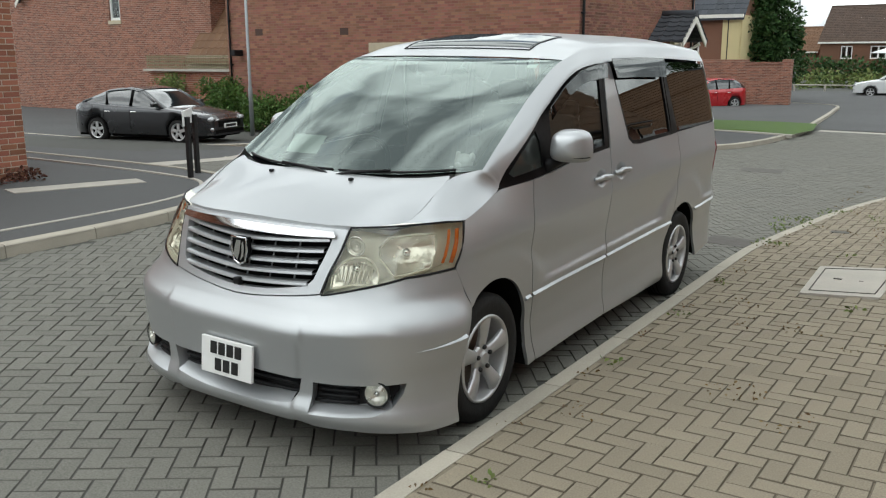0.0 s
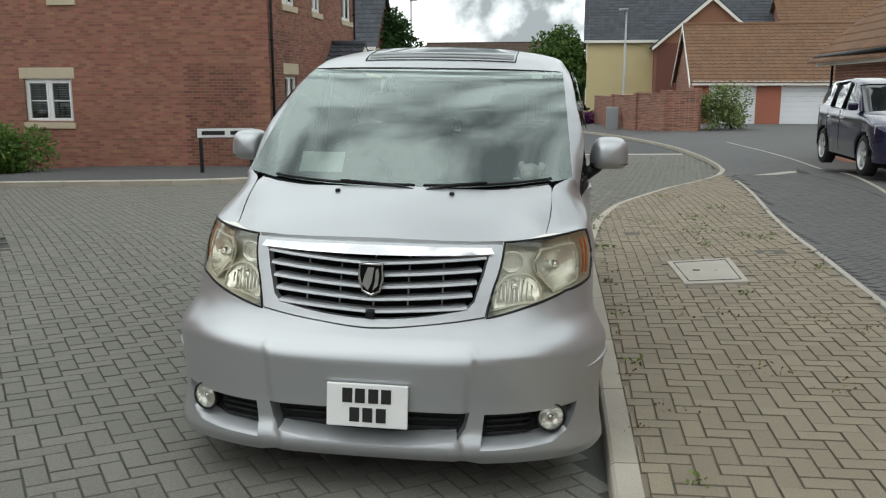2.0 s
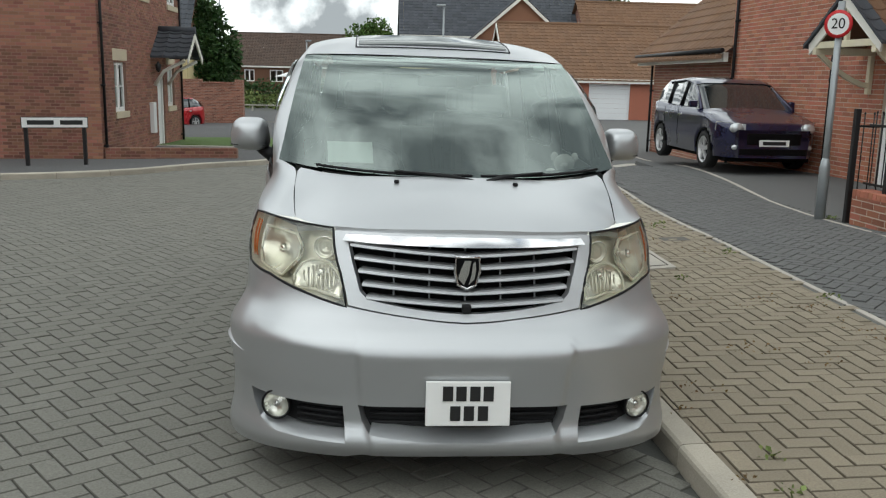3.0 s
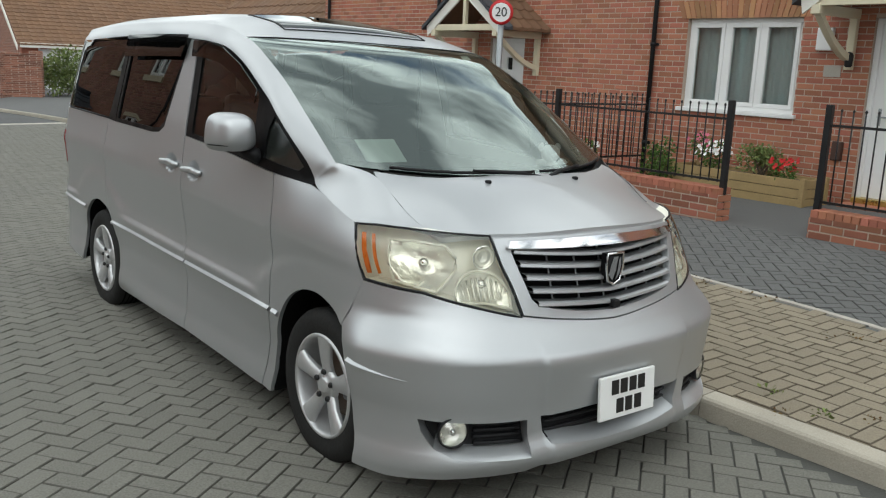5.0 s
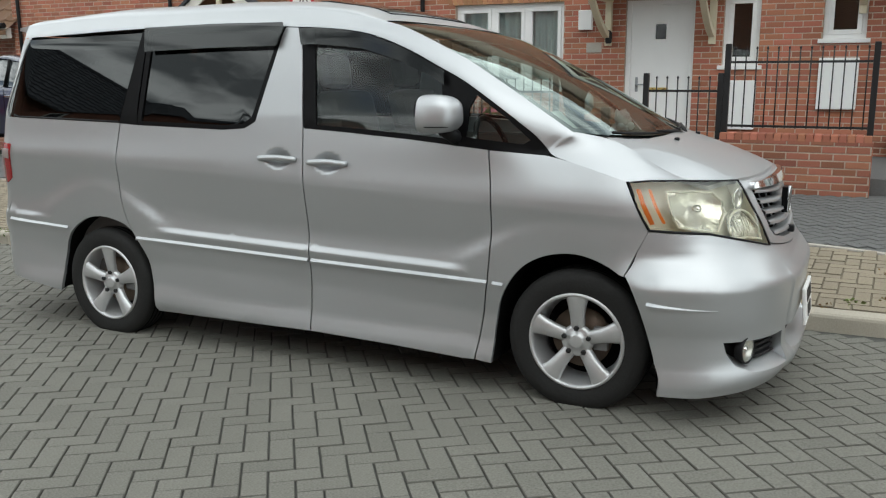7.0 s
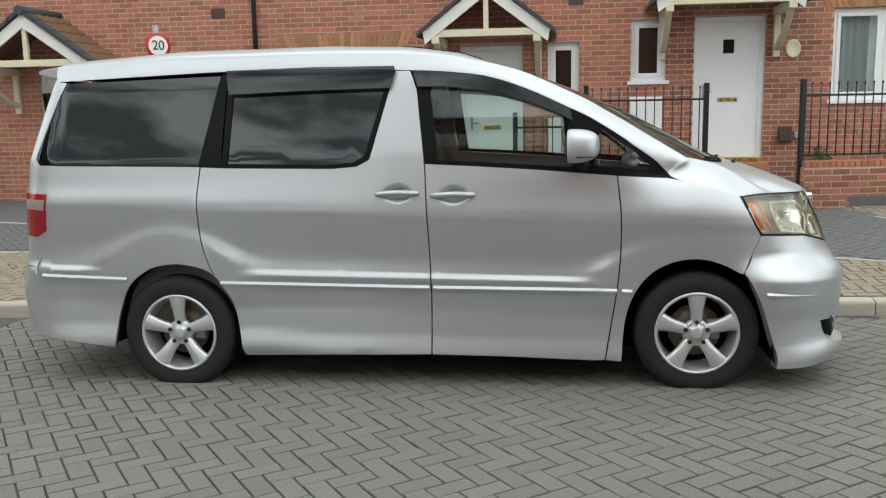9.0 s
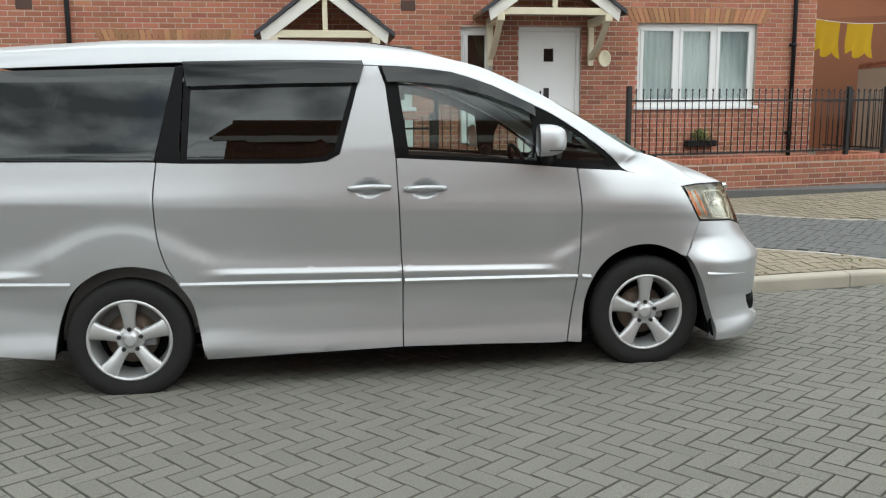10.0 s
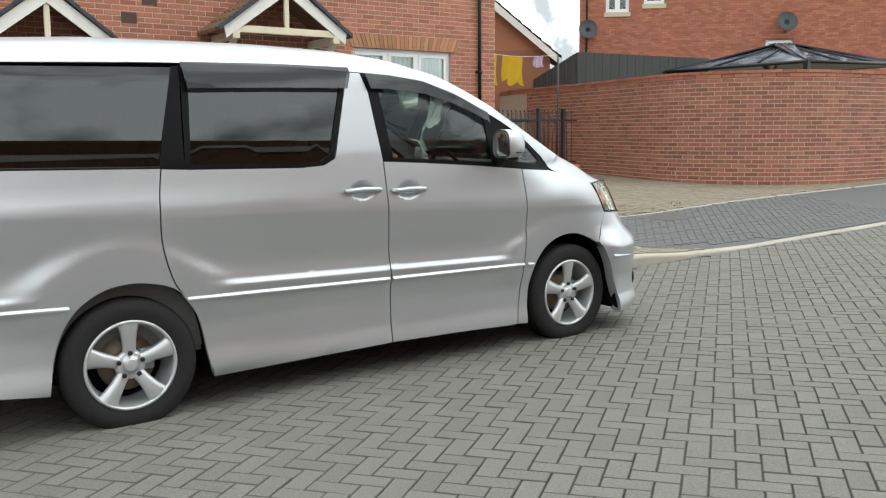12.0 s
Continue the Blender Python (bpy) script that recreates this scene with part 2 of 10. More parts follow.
def coursed(m, mortar):
    """Brick courses too far off to be laid singly: mortar lines over a wall material."""
    nt = m.node_tree
    b = nt.nodes["Principled BSDF"]
    src = b.inputs["Base Color"].links[0].from_socket
    tc, sep, add, comb = (nt.nodes.new(k) for k in ("ShaderNodeTexCoord", "ShaderNodeSeparateXYZ", "ShaderNodeMath", "ShaderNodeCombineXYZ"))
    nt.links.new(tc.outputs["Object"], sep.inputs[0])
    nt.links.new(sep.outputs[0], add.inputs[0])
    nt.links.new(sep.outputs[1], add.inputs[1])
    nt.links.new(add.outputs[0], comb.inputs[0])
    nt.links.new(sep.outputs[2], comb.inputs[1])
    br = nt.nodes.new("ShaderNodeTexBrick")
    br.inputs["Scale"].default_value = 1.0
    br.inputs["Brick Width"].default_value = 0.225
    br.inputs["Row Height"].default_value = 0.075
    br.inputs["Mortar Size"].default_value = 0.006
    br.inputs["Color1"].default_value = (0.62, 0.62, 0.62, 1)
    br.inputs["Color2"].default_value = (1.3, 1.25, 1.2, 1)
    br.inputs["Mortar"].default_value = (1, 1, 1, 1)
    nt.links.new(comb.outputs[0], br.inputs["Vector"])
    tone = nt.nodes.new("ShaderNodeMix")
    tone.data_type, tone.blend_type = "RGBA", "MULTIPLY"
    tone.inputs[0].default_value = 1.0
    nt.links.new(src, tone.inputs[6])
    nt.links.new(br.outputs["Color"], tone.inputs[7])
    mix = nt.nodes.new("ShaderNodeMix")
    mix.data_type = "RGBA"
    nt.links.new(br.outputs["Fac"], mix.inputs[0])
    nt.links.new(tone.outputs[2], mix.inputs[6])
    mix.inputs[7].default_value = (*mortar, 1)
    nt.links.new(mix.outputs[2], b.inputs["Base Color"])
    return m


BRICK_F = coursed(material("far coursed brick", (0.245, 0.105, 0.072), 0.9, var=0.16, scale=0.9, fine=0.12, bump=0.3), (0.40, 0.31, 0.25))
MORTAR_B = material("brown mortar", (0.26, 0.155, 0.12), 0.95, var=0.15, scale=2.0, fine=0.2, bump=0.4, bump_scale=140)
STONE = material("buff cast stone", (0.50, 0.43, 0.31), 0.85, var=0.12, scale=5.0, fine=0.1, bump=0.2)
RENDER_Y = material("cream render", (0.58, 0.49, 0.27), 0.9, var=0.1, scale=1.0, fine=0.1, bump=0.2)
UPVC = material("white upvc", (0.78, 0.78, 0.77), 0.35, var=0.05, scale=3.0, rough_var=0.05)
WHITE_PAINT = material("white painted timber", (0.74, 0.72, 0.66), 0.5, var=0.08, scale=5.0, bump=0.05)
CREAM = material("cream painted timber", (0.66, 0.60, 0.44), 0.55, var=0.1, scale=6.0, bump=0.05)
BLACK_METAL = material("black painted steel", (0.012, 0.012, 0.013), 0.4, var=0.3, scale=20.0, spec=0.5)
BLACK_PLASTIC = material("black plastic", (0.012, 0.012, 0.013), 0.5, var=0.2, scale=20.0, spec=0.25)
TILE_O = material("brown concrete roof tile", (0.165, 0.092, 0.052), 0.88, var=0.15, scale=1.0, fine=0.15, fine_scale=60, bump=0.3, island=0.10)
TILE_G = material("slate grey roof tile", (0.055, 0.06, 0.07), 0.8, var=0.2, scale=1.5, fine=0.15, fine_scale=60, bump=0.25, island=0.2)
GALV = material("galvanised steel", (0.33, 0.35, 0.36), 0.5, metal=0.6, var=0.15, scale=12.0)
GRASS = material("lawn", (0.075, 0.13, 0.025), 0.95, var=0.3, scale=3.0, fine=0.3, fine_scale=90, bump=0.5, bump_scale=60)
MEADOW = material("far grass", (0.12, 0.165, 0.05), 0.95, var=0.35, scale=0.15, fine=0.3, fine_scale=3, bump=0.4, bump_scale=4)


def leaf_mat(name, color, hue=0.02):
    return material(name, color, 0.6, var=0.2, scale=1.2, island=0.45, hue=hue, spec=0.3)


LEAF = leaf_mat("shrub leaf", (0.075, 0.135, 0.03))
LEAF_D = leaf_mat("dark hedge leaf", (0.035, 0.075, 0.02))
LEAF_B = leaf_mat("bright shrub leaf", (0.10, 0.18, 0.035))
LEAF_L = leaf_mat("pale shrub leaf", (0.15, 0.19, 0.06))
BARK = material("bark", (0.13, 0.1, 0.07), 0.9, var=0.3, scale=8, bump=0.5, bump_scale=40)


def glass_mat(name, tint=(0.9, 0.95, 0.93), dark=0.0, rough=0.0, ior=1.62):
    """A window pane: mirror by Fresnel over a tinted clear sheet."""
    m = bpy.data.materials.new(name)
    m.use_nodes = True
    nt = m.node_tree
    nt.nodes.clear()
    out = nt.nodes.new("ShaderNodeOutputMaterial")
    mix = nt.nodes.new("ShaderNodeMixShader")
    tr = nt.nodes.new("ShaderNodeBsdfTransparent")
    gl = nt.nodes.new("ShaderNodeBsdfGlossy")
    fr = nt.nodes.new("ShaderNodeFresnel")
    fr.inputs["IOR"].default_value = ior
    tr.inputs["Color"].default_value = (*[c * (1 - dark) for c in tint], 1)
    gl.inputs["Roughness"].default_value = rough
    gl.inputs["Color"].default_value = (0.88, 1.0, 0.95, 1) if ior > 2.5 else (0.97, 1.0, 0.99, 1)
    nt.links.new(fr.outputs[0], mix.inputs[0])
    nt.links.new(tr.outputs[0], mix.inputs[1])
    nt.links.new(gl.outputs[0], mix.inputs[2])
    nt.links.new(mix.outputs[0], out.inputs["Surface"])
    return m


PANE = glass_mat("house window glass", dark=0.05)
CURTAIN = material("net curtain", (0.62, 0.64, 0.66), 0.9, var=0.08, scale=4.0)
# the dimness of an unlit room, put into the colour
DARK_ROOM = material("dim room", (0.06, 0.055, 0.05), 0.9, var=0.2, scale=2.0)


# ---- ground ----
def sheet(name, xs, ys, zf, mat, keep=None, label="", category="ground"):
    bm = bmesh.new()
    grid = [[bm.verts.new((x, y, zf(x, y))) for x in xs] for y in ys]
    for j in range(len(ys) - 1):
        for i in range(len(xs) - 1):
            if keep is None or keep((xs[i] + xs[i + 1]) / 2, (ys[j] + ys[j + 1]) / 2):
                bm.faces.new((grid[j][i], grid[j][i + 1], grid[j + 1][i + 1], grid[j + 1][i]))
    bmesh.ops.delete(bm, geom=[v for v in bm.verts if not v.link_faces], context="VERTS")
    ob = mesh_ob(name, bm, mat, smooth=True)
    return tagged(ob, label, category, kind="structure")


def poly_sheet(name, poly, zf, mat, step=0.5, label="", category="pavement", lift=0.0):
    """A flat region bounded by an outline in plan, laid on the height function."""
    pts = [Vector(p) for p in poly]
    dense = []
    for a, b in zip(pts, pts[1:] + pts[:1]):
        k = max(1, int((b - a).length / step))
        dense += [a.lerp(b, i / k) for i in range(k)]
    n = len(dense)
    x0, x1 = min(p.x for p in dense), max(p.x for p in dense)
    y0, y1 = min(p.y for p in dense), max(p.y for p in dense)
    ring = [(p.x, p.y) for p in dense]
    extra = [Vector((x, y)) for x in np.arange(x0 + step / 2, x1, step) for y in np.arange(y0 + step / 2, y1, step) if inside((x, y), ring)]
    vs, _, fs, *_ = delaunay_2d_cdt(dense + extra, [(i, (i + 1) % n) for i in range(n)], [], 0, 1e-5)
    bm = bmesh.new()
    bv = [bm.verts.new((v.x, v.y, zf(v.x, v.y) + lift)) for v in vs]
    for f in fs:
        c = sum((vs[i] for i in f), Vector((0, 0))) / len(f)
        if inside(c, ring):
            g = bm.faces.new([bv[i] for i in f])
            if g.normal.z < 0:
                g.normal_flip()
    bmesh.ops.delete(bm, geom=[v for v in bm.verts if not v.link_faces], context="VERTS")
    bmesh.ops.recalc_face_normals(bm, faces=bm.faces[:])
    if sum(f.normal.z for f in bm.faces) < 0:
        bmesh.ops.reverse_faces(bm, faces=bm.faces[:])
    return tagged(mesh_ob(name, bm, mat, smooth=True), label, category, kind="structure")


def spaced(*stops):
    out = []
    for (a, s), (b, _) in zip(stops, stops[1:]):
        out += list(np.arange(a, b - 1e-6, s))
    return out + [stops[-1][0]]


ground = sheet("ground", spaced((-300, 50), (-50, 10), (-10, 0.5), (2, 2), (20, 10), (50, 50), (300, 1)), spaced((-120, 20), (-20, 1.5), (45, 5), (120, 40), (900, 1)), road_z, ROAD_BASE, label="dark sanded road bed running down the street", category="road")

# kerb lines: the road-side face in plan
KERB_E = [(1.02, -26.0), (1.02, -16.0), (1.02, -8.0), (1.02, -5.9), (1.02, -4.5), (1.0, -2.0), (0.96, 0.5), (0.92, 2.6), (0.95, 3.8), (1.12, 5.9), (1.45, 7.7), (1.98, 9.3), (2.5, 10.8), (3.1, 12.2), (3.8, 14.0), (4.3, 15.9), (4.52, 17.6), (4.6, 21.0), (4.42, 25.5), (4.0, 29.5), (3.35, 33.6), (2.2, 38.5), (0.96, 42.3), (-0.5, 47.0)]
KERB_W = [(-4.0, -14.0), (-4.05, -6.0), (-4.1, -2.0), (-4.15, -0.8), (-4.25, 0.3), (-4.5, 1.4), (-5.0, 2.5), (-5.9, 3.25), (-7.0, 3.6), (-9.0, 3.75), (-14.0, 3.75), (-24.0, 3.75)]
KERB_S = [(-30.0, 7.9), (-20.0, 8.4), (-13.5, 8.75), (-11.1, 9.3), (-9.3, 9.75), (-7.6, 10.15), (-6.2, 10.6), (-5.0, 11.6), (-4.2, 13.2), (-3.4, 14.6), (-2.8, 15.6), (-2.5, 17.2), (-2.4, 19.0), (-2.4, 21.5), (-2.9, 26.0), (-3.8, 34.0), (-4.8, 39.5), (-8.0, 42.0), (-14.0, 43.0)]
kerb_e, kerb_w, kerb_s = (smooth_line([(x, y, 0) for x, y in k], 8) for k in (KERB_E, KERB_W, KERB_S))
e_line = [(p.x + 0.06, p.y) for p in kerb_e]
w_line = [(p.x, p.y) for p in kerb_w]
s_line = [(p.x, p.y) for p in kerb_s]

pavement_east = poly_sheet("pavement_east", [(1.08, -40)] + e_line + [(60, 46), (60, -40)], east_z, DARK_BLOCK, 0.8, "charcoal block paved lane in front of the terrace")
pavement_west = poly_sheet("pavement_west", [(-4.15, -40)] + w_line + [(-60, 3.7), (-60, -40)], west_z, ASPHALT, 1.0, "grey tarmac footway with concrete kerb")
NORTH_UP = lambda x: min(max((x + 13.0) / 2.0, 0.0), 1.0)
pavement_north = poly_sheet("pavement_north", s_line + [(-60, 43), (-60, 7.9)], lambda x, y: road_z(x, y) + 0.012 + (west_z(x, y) - road_z(x, y) - 0.012) * NORTH_UP(x), ASPHALT, 1.2, "grey tarmac footway below the brown brick house")

# asphalt of the side street and the far street, over the road bed
road_side = poly_sheet("road_side", ([(-60, 3.5), (-9.3, 3.5), (-9.7, 6.5), (-11.2, 9.2), (-60, 8.2)]), road_z, ASPHALT, 1.0, "worn grey tarmac side street", "road", lift=0.012)
road_far = poly_sheet("road_far", [(-2.35, 24.1), (4.35, 24.1), (4.2, 27), (3.2, 34), (0.9, 42.4), (0, 60), (-30, 62), (-30, 43.2), (-8, 42.2), (-4.7, 39.6), (-2.9, 26.1)], road_z, ASPHALT, 1.2, "grey tarmac street beyond the paving", "road", lift=0.008)
band = poly_sheet("road_marking", [(-2.3, 22.9), (4.4, 23.5), (4.4, 24.05), (-2.3, 23.5)], road_z, CONC_PALE, 0.6, "pale concrete band across the street", "road marking", lift=0.012)
poly_sheet("road_marking", ([(-9.3, 3.75), (-8.75, 3.75), (-9.2, 6.4), (-10.6, 9.0), (-11.0, 8.9), (-9.75, 6.4)]), road_z, CONC_PALE, 0.5, "pale concrete band at the side street mouth", "road marking", lift=0.012)

BUFF = [(1.13, -5.3), (1.5, -4.6), (1.9, -4.0), (2.35, -3.35), (2.72, -2.5), (2.88, -1.5), (2.96, 0), (3.10, 3.2), (3.32, 6.0), (3.60, 9.0), (3.86, 11.6), (4.2, 14.6)]
buff_poly = BUFF + [(p.x + 0.125, p.y) for p in kerb_e if -5.2 < p.y < 14.4][::-1]
strip = poly_sheet("pavement_strip", buff_poly, east_z, BUFF_BASE, 0.4, "buff block paved strip beside the kerb", lift=0.004)
APRON = [(3.2, -40), (3.25, -13), (3.3, -9), (3.15, -6.3), (3.5, -5.2), (4.2, -4.4), (5.2, -4.0), (30, -4.0), (30, -40)]
apron = poly_sheet("pavement_apron", APRON, east_z, BUFF_BASE, 1.0, "buff paved apron in front of the brick walls", lift=0.004)
FOOT_EDGE = [(2.94, -1.5), (3.02, 0), (3.16, 3.2), (3.38, 6.0), (3.66, 9.0), (3.92, 11.6)]


def kerb_stones(line, name, zf, label, height=0.115, inset=0.0, length=0.9, width=0.125, drop=None):
    """Kerb stones one after another along a line: each a bevelled block."""
    root = thing(name, label, "kerb", kind="structure")
    acc, start = 0.0, line[0]
    stones = []
    seg = [line[0]]
    for a, b in zip(line, line[1:]):
        seg.append(b)
        acc += (b - a).length
        if acc >= length:
            stones.append(seg)
            seg, acc = [b], 0.0
    for k, s in enumerate(stones):
        bm = bmesh.new()
        gap = 0.004
        rows = []
        for i, p in enumerate(s):
            d = (s[min(i + 1, len(s) - 1)] - s[max(i - 1, 0)]).normalized()
            nrm = Vector((d.y, -d.x, 0))
            q = p + (d * gap if i == 0 else -d * gap if i == len(s) - 1 else d * 0)
            h = height if drop is None else height * drop(q)
            jig = 0.004 * math.sin(k * 12.9)
            z = zf(q.x, q.y)
            prof = ((0, -0.12), (0.004 + jig, h - 0.025), (0.010 + jig, h - 0.010), (0.024 + jig, h), (width, h + 0.004), (width, -0.12))
            rows.append([bm.verts.new((q.x + nrm.x * o, q.y + nrm.y * o, z + dz)) for o, dz in prof])
        for a, b in zip(rows, rows[1:]):
            for i in range(len(a) - 1):
                bm.faces.new((a[i], b[i], b[i + 1], a[i + 1]))
        bm.faces.new(rows[0])
        bm.faces.new(rows[-1][::-1])
        bmesh.ops.recalc_face_normals(bm, faces=bm.faces[:])
        part("kerbstone", bm, KERB_MAT, root)
    return root


E_DROP = [(-30.0, 0.12), (-6.0, 0.12), (-4.9, 0.45), (-4.2, 1.0), (12, 1.0)]
kerb_stones(kerb_e, "kerb_east", road_z, "weathered concrete kerb with joints and moss", drop=lambda q: float(np.interp(q.y, [a for a, _ in E_DROP], [b for _, b in E_DROP])))
kerb_stones([Vector((p.x, p.y, 0)) for p in kerb_w][::-1], "kerb_west", road_z, "weathered concrete kerb curving into the side street")
kerb_stones([Vector((p.x, p.y, 0)) for p in kerb_s][::-1], "kerb_north", road_z, "weathered concrete kerb below the brown brick house", drop=lambda q: 0.11 + 0.89 * NORTH_UP(q.x))


def edging(line, name, zf, label, width=0.055, lift=0.012, length=0.9):
    root = thing(name, label, "edging", kind="structure")
    pts = smooth_line([(x, y, 0) for x, y in line], 6)
    seg, acc = [pts[0]], 0.0
    for a, b in zip(pts, pts[1:]):
        seg.append(b)
        acc += (b - a).length
        if acc >= length or b is pts[-1]:
            bm = bmesh.new()
            rows = []
            for i, p in enumerate(seg):
                d = (seg[min(i + 1, len(seg) - 1)] - seg[max(i - 1, 0)]).normalized()
                nrm = Vector((d.y, -d.x, 0))
                z = zf(p.x, p.y)
                rows.append([bm.verts.new((p.x + nrm.x * o, p.y + nrm.y * o, z + h)) for o, h in ((-width / 2, -0.05), (-width / 2, lift - 0.004), (-width / 2 + 0.006, lift), (width / 2 - 0.006, lift), (width / 2, lift - 0.004), (width / 2, -0.05))])
            for r0, r1 in zip(rows, rows[1:]):
                for i in range(5):
                    bm.faces.new((r0[i], r0[i + 1], r1[i + 1], r1[i]))
            bmesh.ops.recalc_face_normals(bm, faces=bm.faces[:])
            part("edging_stone", bm, CONC_PALE, root)
            seg, acc = [b], 0.0
    return root


edging([(1.5, -4.66), (1.92, -4.06), (2.39, -3.38), (2.77, -2.5)] + FOOT_EDGE, "edging_strip", east_z, "pale concrete edging behind the buff paving")
edging([(4.85, 2.2), (5.0, 4.8), (5.5, 9.0), (6.15, 13.5), (6.5, 17.0), (6.6, 21.0), (6.3, 27.0)], "edging_lane", east_z, "thin pale edging line across the lane")
edging([(4.6, -4.15), (4.2, -4.45), (3.5, -5.25), (3.15, -6.3), (3.3, -9), (3.2, -13)], "edging_apron", east_z, "thin pale edging beside the buff apron")
edging([(-4.72, -4.0), (-4.83, -0.7), (-5.07, 1.4), (-5.8, 2.55), (-7.0, 2.9), (-9.6, 3.0), (-14, 3.0)], "edging_west", west_z, "thin pale edging behind the kerb footway")


# ---- walls ----
def wall_mesh(bm, u0, u1, z0, z1, openings, thick, place, reveal=0.09):
    """A wall from u0 to u1 with through openings; out = 0 is its face, and it goes back by thick."""
    us = sorted({u0, u1, *[v for o in openings for v in o[:2] if u0 < v < u1]})
    zs = sorted({z0, z1, *[v for o in openings for v in o[2:4] if z0 < v < z1]})

    def solid(u, z):
        return not any(o[0] < u < o[1] and o[2] < z < o[3] for o in openings)
    cache = {}

    def v(u, out, z):
        k = (round(u, 4), out, round(z, 4))
        if k not in cache:
            cache[k] = bm.verts.new(place(u, out, z))
        return cache[k]
    for a, b in zip(us, us[1:]):
        for c, d in zip(zs, zs[1:]):
            if solid((a + b) / 2, (c + d) / 2):
                bm.faces.new((v(a, 0, c), v(b, 0, c), v(b, 0, d), v(a, 0, d)))
                bm.faces.new((v(a, -thick, c), v(a, -thick, d), v(b, -thick, d), v(b, -thick, c)))
    for o in openings:
        a, b, c, d = max(o[0], u0), min(o[1], u1), max(o[2], z0), min(o[3], z1)
        for p, q in (((a, c), (a, d)), ((a, d), (b, d)), ((b, d), (b, c)), ((b, c), (a, c))):
            bm.faces.new((v(p[0], 0, p[1]), v(q[0], 0, q[1]), v(q[0], -thick, q[1]), v(p[0], -thick, p[1])))
    for p, q in (((u0, z0), (u0, z1)), ((u0, z1), (u1, z1)), ((u1, z1), (u1, z0))):
        bm.faces.new((v(p[0], 0, p[1]), v(p[0], -thick, p[1]), v(q[0], -thick, q[1]), v(q[0], 0, q[1])))
    bmesh.ops.recalc_face_normals(bm, faces=bm.faces[:])
    return bm


def place_box(bm, place, u0, u1, o0, o1, z0, z1, bevel=0.0):
    b = box(min(u0, u1), max(u0, u1), min(o0, o1), max(o0, o1), min(z0, z1), max(z0, z1), bevel)
    for v in b.verts:
        v.co = place(v.co.x, v.co.y, v.co.z)
    join(bm, b)
    return bm


def fix(bm):
    bmesh.ops.recalc_face_normals(bm, faces=bm.faces[:])
    return bm


def window(name, place, u0, u1, z0, z1, label, lights=2, cross=False, sill=True, sill_mat=None, lintel=None, inner="curtain", back=0.07, parent=None, sash=0.055):
    """A framed window: frame, mullions, panes, sill and what stands behind the glass."""
    root = thing(name, label, "window", kind="structure") if parent is None else parent
    bm = bmesh.new()
    f = 0.06
    for a, b, c, d in ((u0, u1, z0, z0 + f), (u0, u1, z1 - f, z1), (u0, u0 + f, z0 + f, z1 - f), (u1 - f, u1, z0 + f, z1 - f)):
        place_box(bm, place, a, b, -back - 0.06, -back, c, d, 0.006)
    w = (u1 - u0 - 2 * f)
    for k in range(1, lights):
        u = u0 + f + w * k / lights
        place_box(bm, place, u - f / 2, u + f / 2, -back - 0.055, -back - 0.002, z0 + f, z1 - f, 0.005)
    part("window_frame", fix(bm), UPVC, root)
    for k in range(lights):
        a, b = u0 + f + w * k / lights + (f / 2 if k else 0), u0 + f + w * (k + 1) / lights - (f / 2 if k < lights - 1 else 0)
        bm = bmesh.new()
        s = sash
        for p, q, c, d in ((a, b, z0 + f, z0 + f + s), (a, b, z1 - f - s, z1 - f), (a, a + s, z0 + f + s, z1 - f - s), (b - s, b, z0 + f + s, z1 - f - s)):
            place_box(bm, place, p, q, -back - 0.04, -back + 0.012, c, d, 0.006)
        if cross:
            zc = (z0 + z1) / 2
            place_box(bm, place, a + s, b - s, -back - 0.03, -back + 0.004, zc - 0.012, zc + 0.012)
        part("sash", fix(bm), UPVC, root)
        bm = bmesh.new()
        place_box(bm, place, a + s - 0.004, b - s + 0.004, -back - 0.026, -back - 0.020, z0 + f + s - 0.004, z1 - f - s + 0.004)
        part("pane", fix(bm), PANE, root).visible_shadow = False
    if inner == "curtain":
        bm = bmesh.new()
        n = max(12, int((u1 - u0) * 60))
        rows = []
        for z in (z0 + f, z1 - f):
            rows.append([bm.verts.new(place(u0 + f + w * i / n, -back - 0.13 - 0.02 * math.sin(i * 1.05) - 0.012 * math.sin(i * 0.37 + u0), z)) for i in range(n + 1)])
        for i in range(n):
            g = bm.faces.new((rows[0][i], rows[0][i + 1], rows[1][i + 1], rows[1][i]))
            g.smooth = True
        part("net_curtain", bm, CURTAIN, root)
    elif inner == "blind":
        bm = bmesh.new()
        z = z0 + f
        while z < z1 - f:
            place_box(bm, place, u0 + f, u1 - f, -back - 0.15, -back - 0.11, z, z + 0.006)
            z += 0.06
        part("blind", fix(bm), CURTAIN, root)
    # dark panel close behind the glass: the room's shade is in its colour
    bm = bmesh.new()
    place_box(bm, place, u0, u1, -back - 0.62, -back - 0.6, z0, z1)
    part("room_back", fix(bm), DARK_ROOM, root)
    if sill:
        bm = bmesh.new()
        place_box(bm, place, u0 - 0.05, u1 + 0.05, -back, 0.045, z0 - (0.15 if sill_mat else 0.05), z0 + 0.003, 0.006)
        part("window_sill", fix(bm), sill_mat or UPVC, root)
    if lintel:
        bm = bmesh.new()
        place_box(bm, place, u0 - 0.1, u1 + 0.1, -0.08, 0.012, z1, z1 + lintel, 0.006)
        part("lintel", fix(bm), STONE, root)
    return root


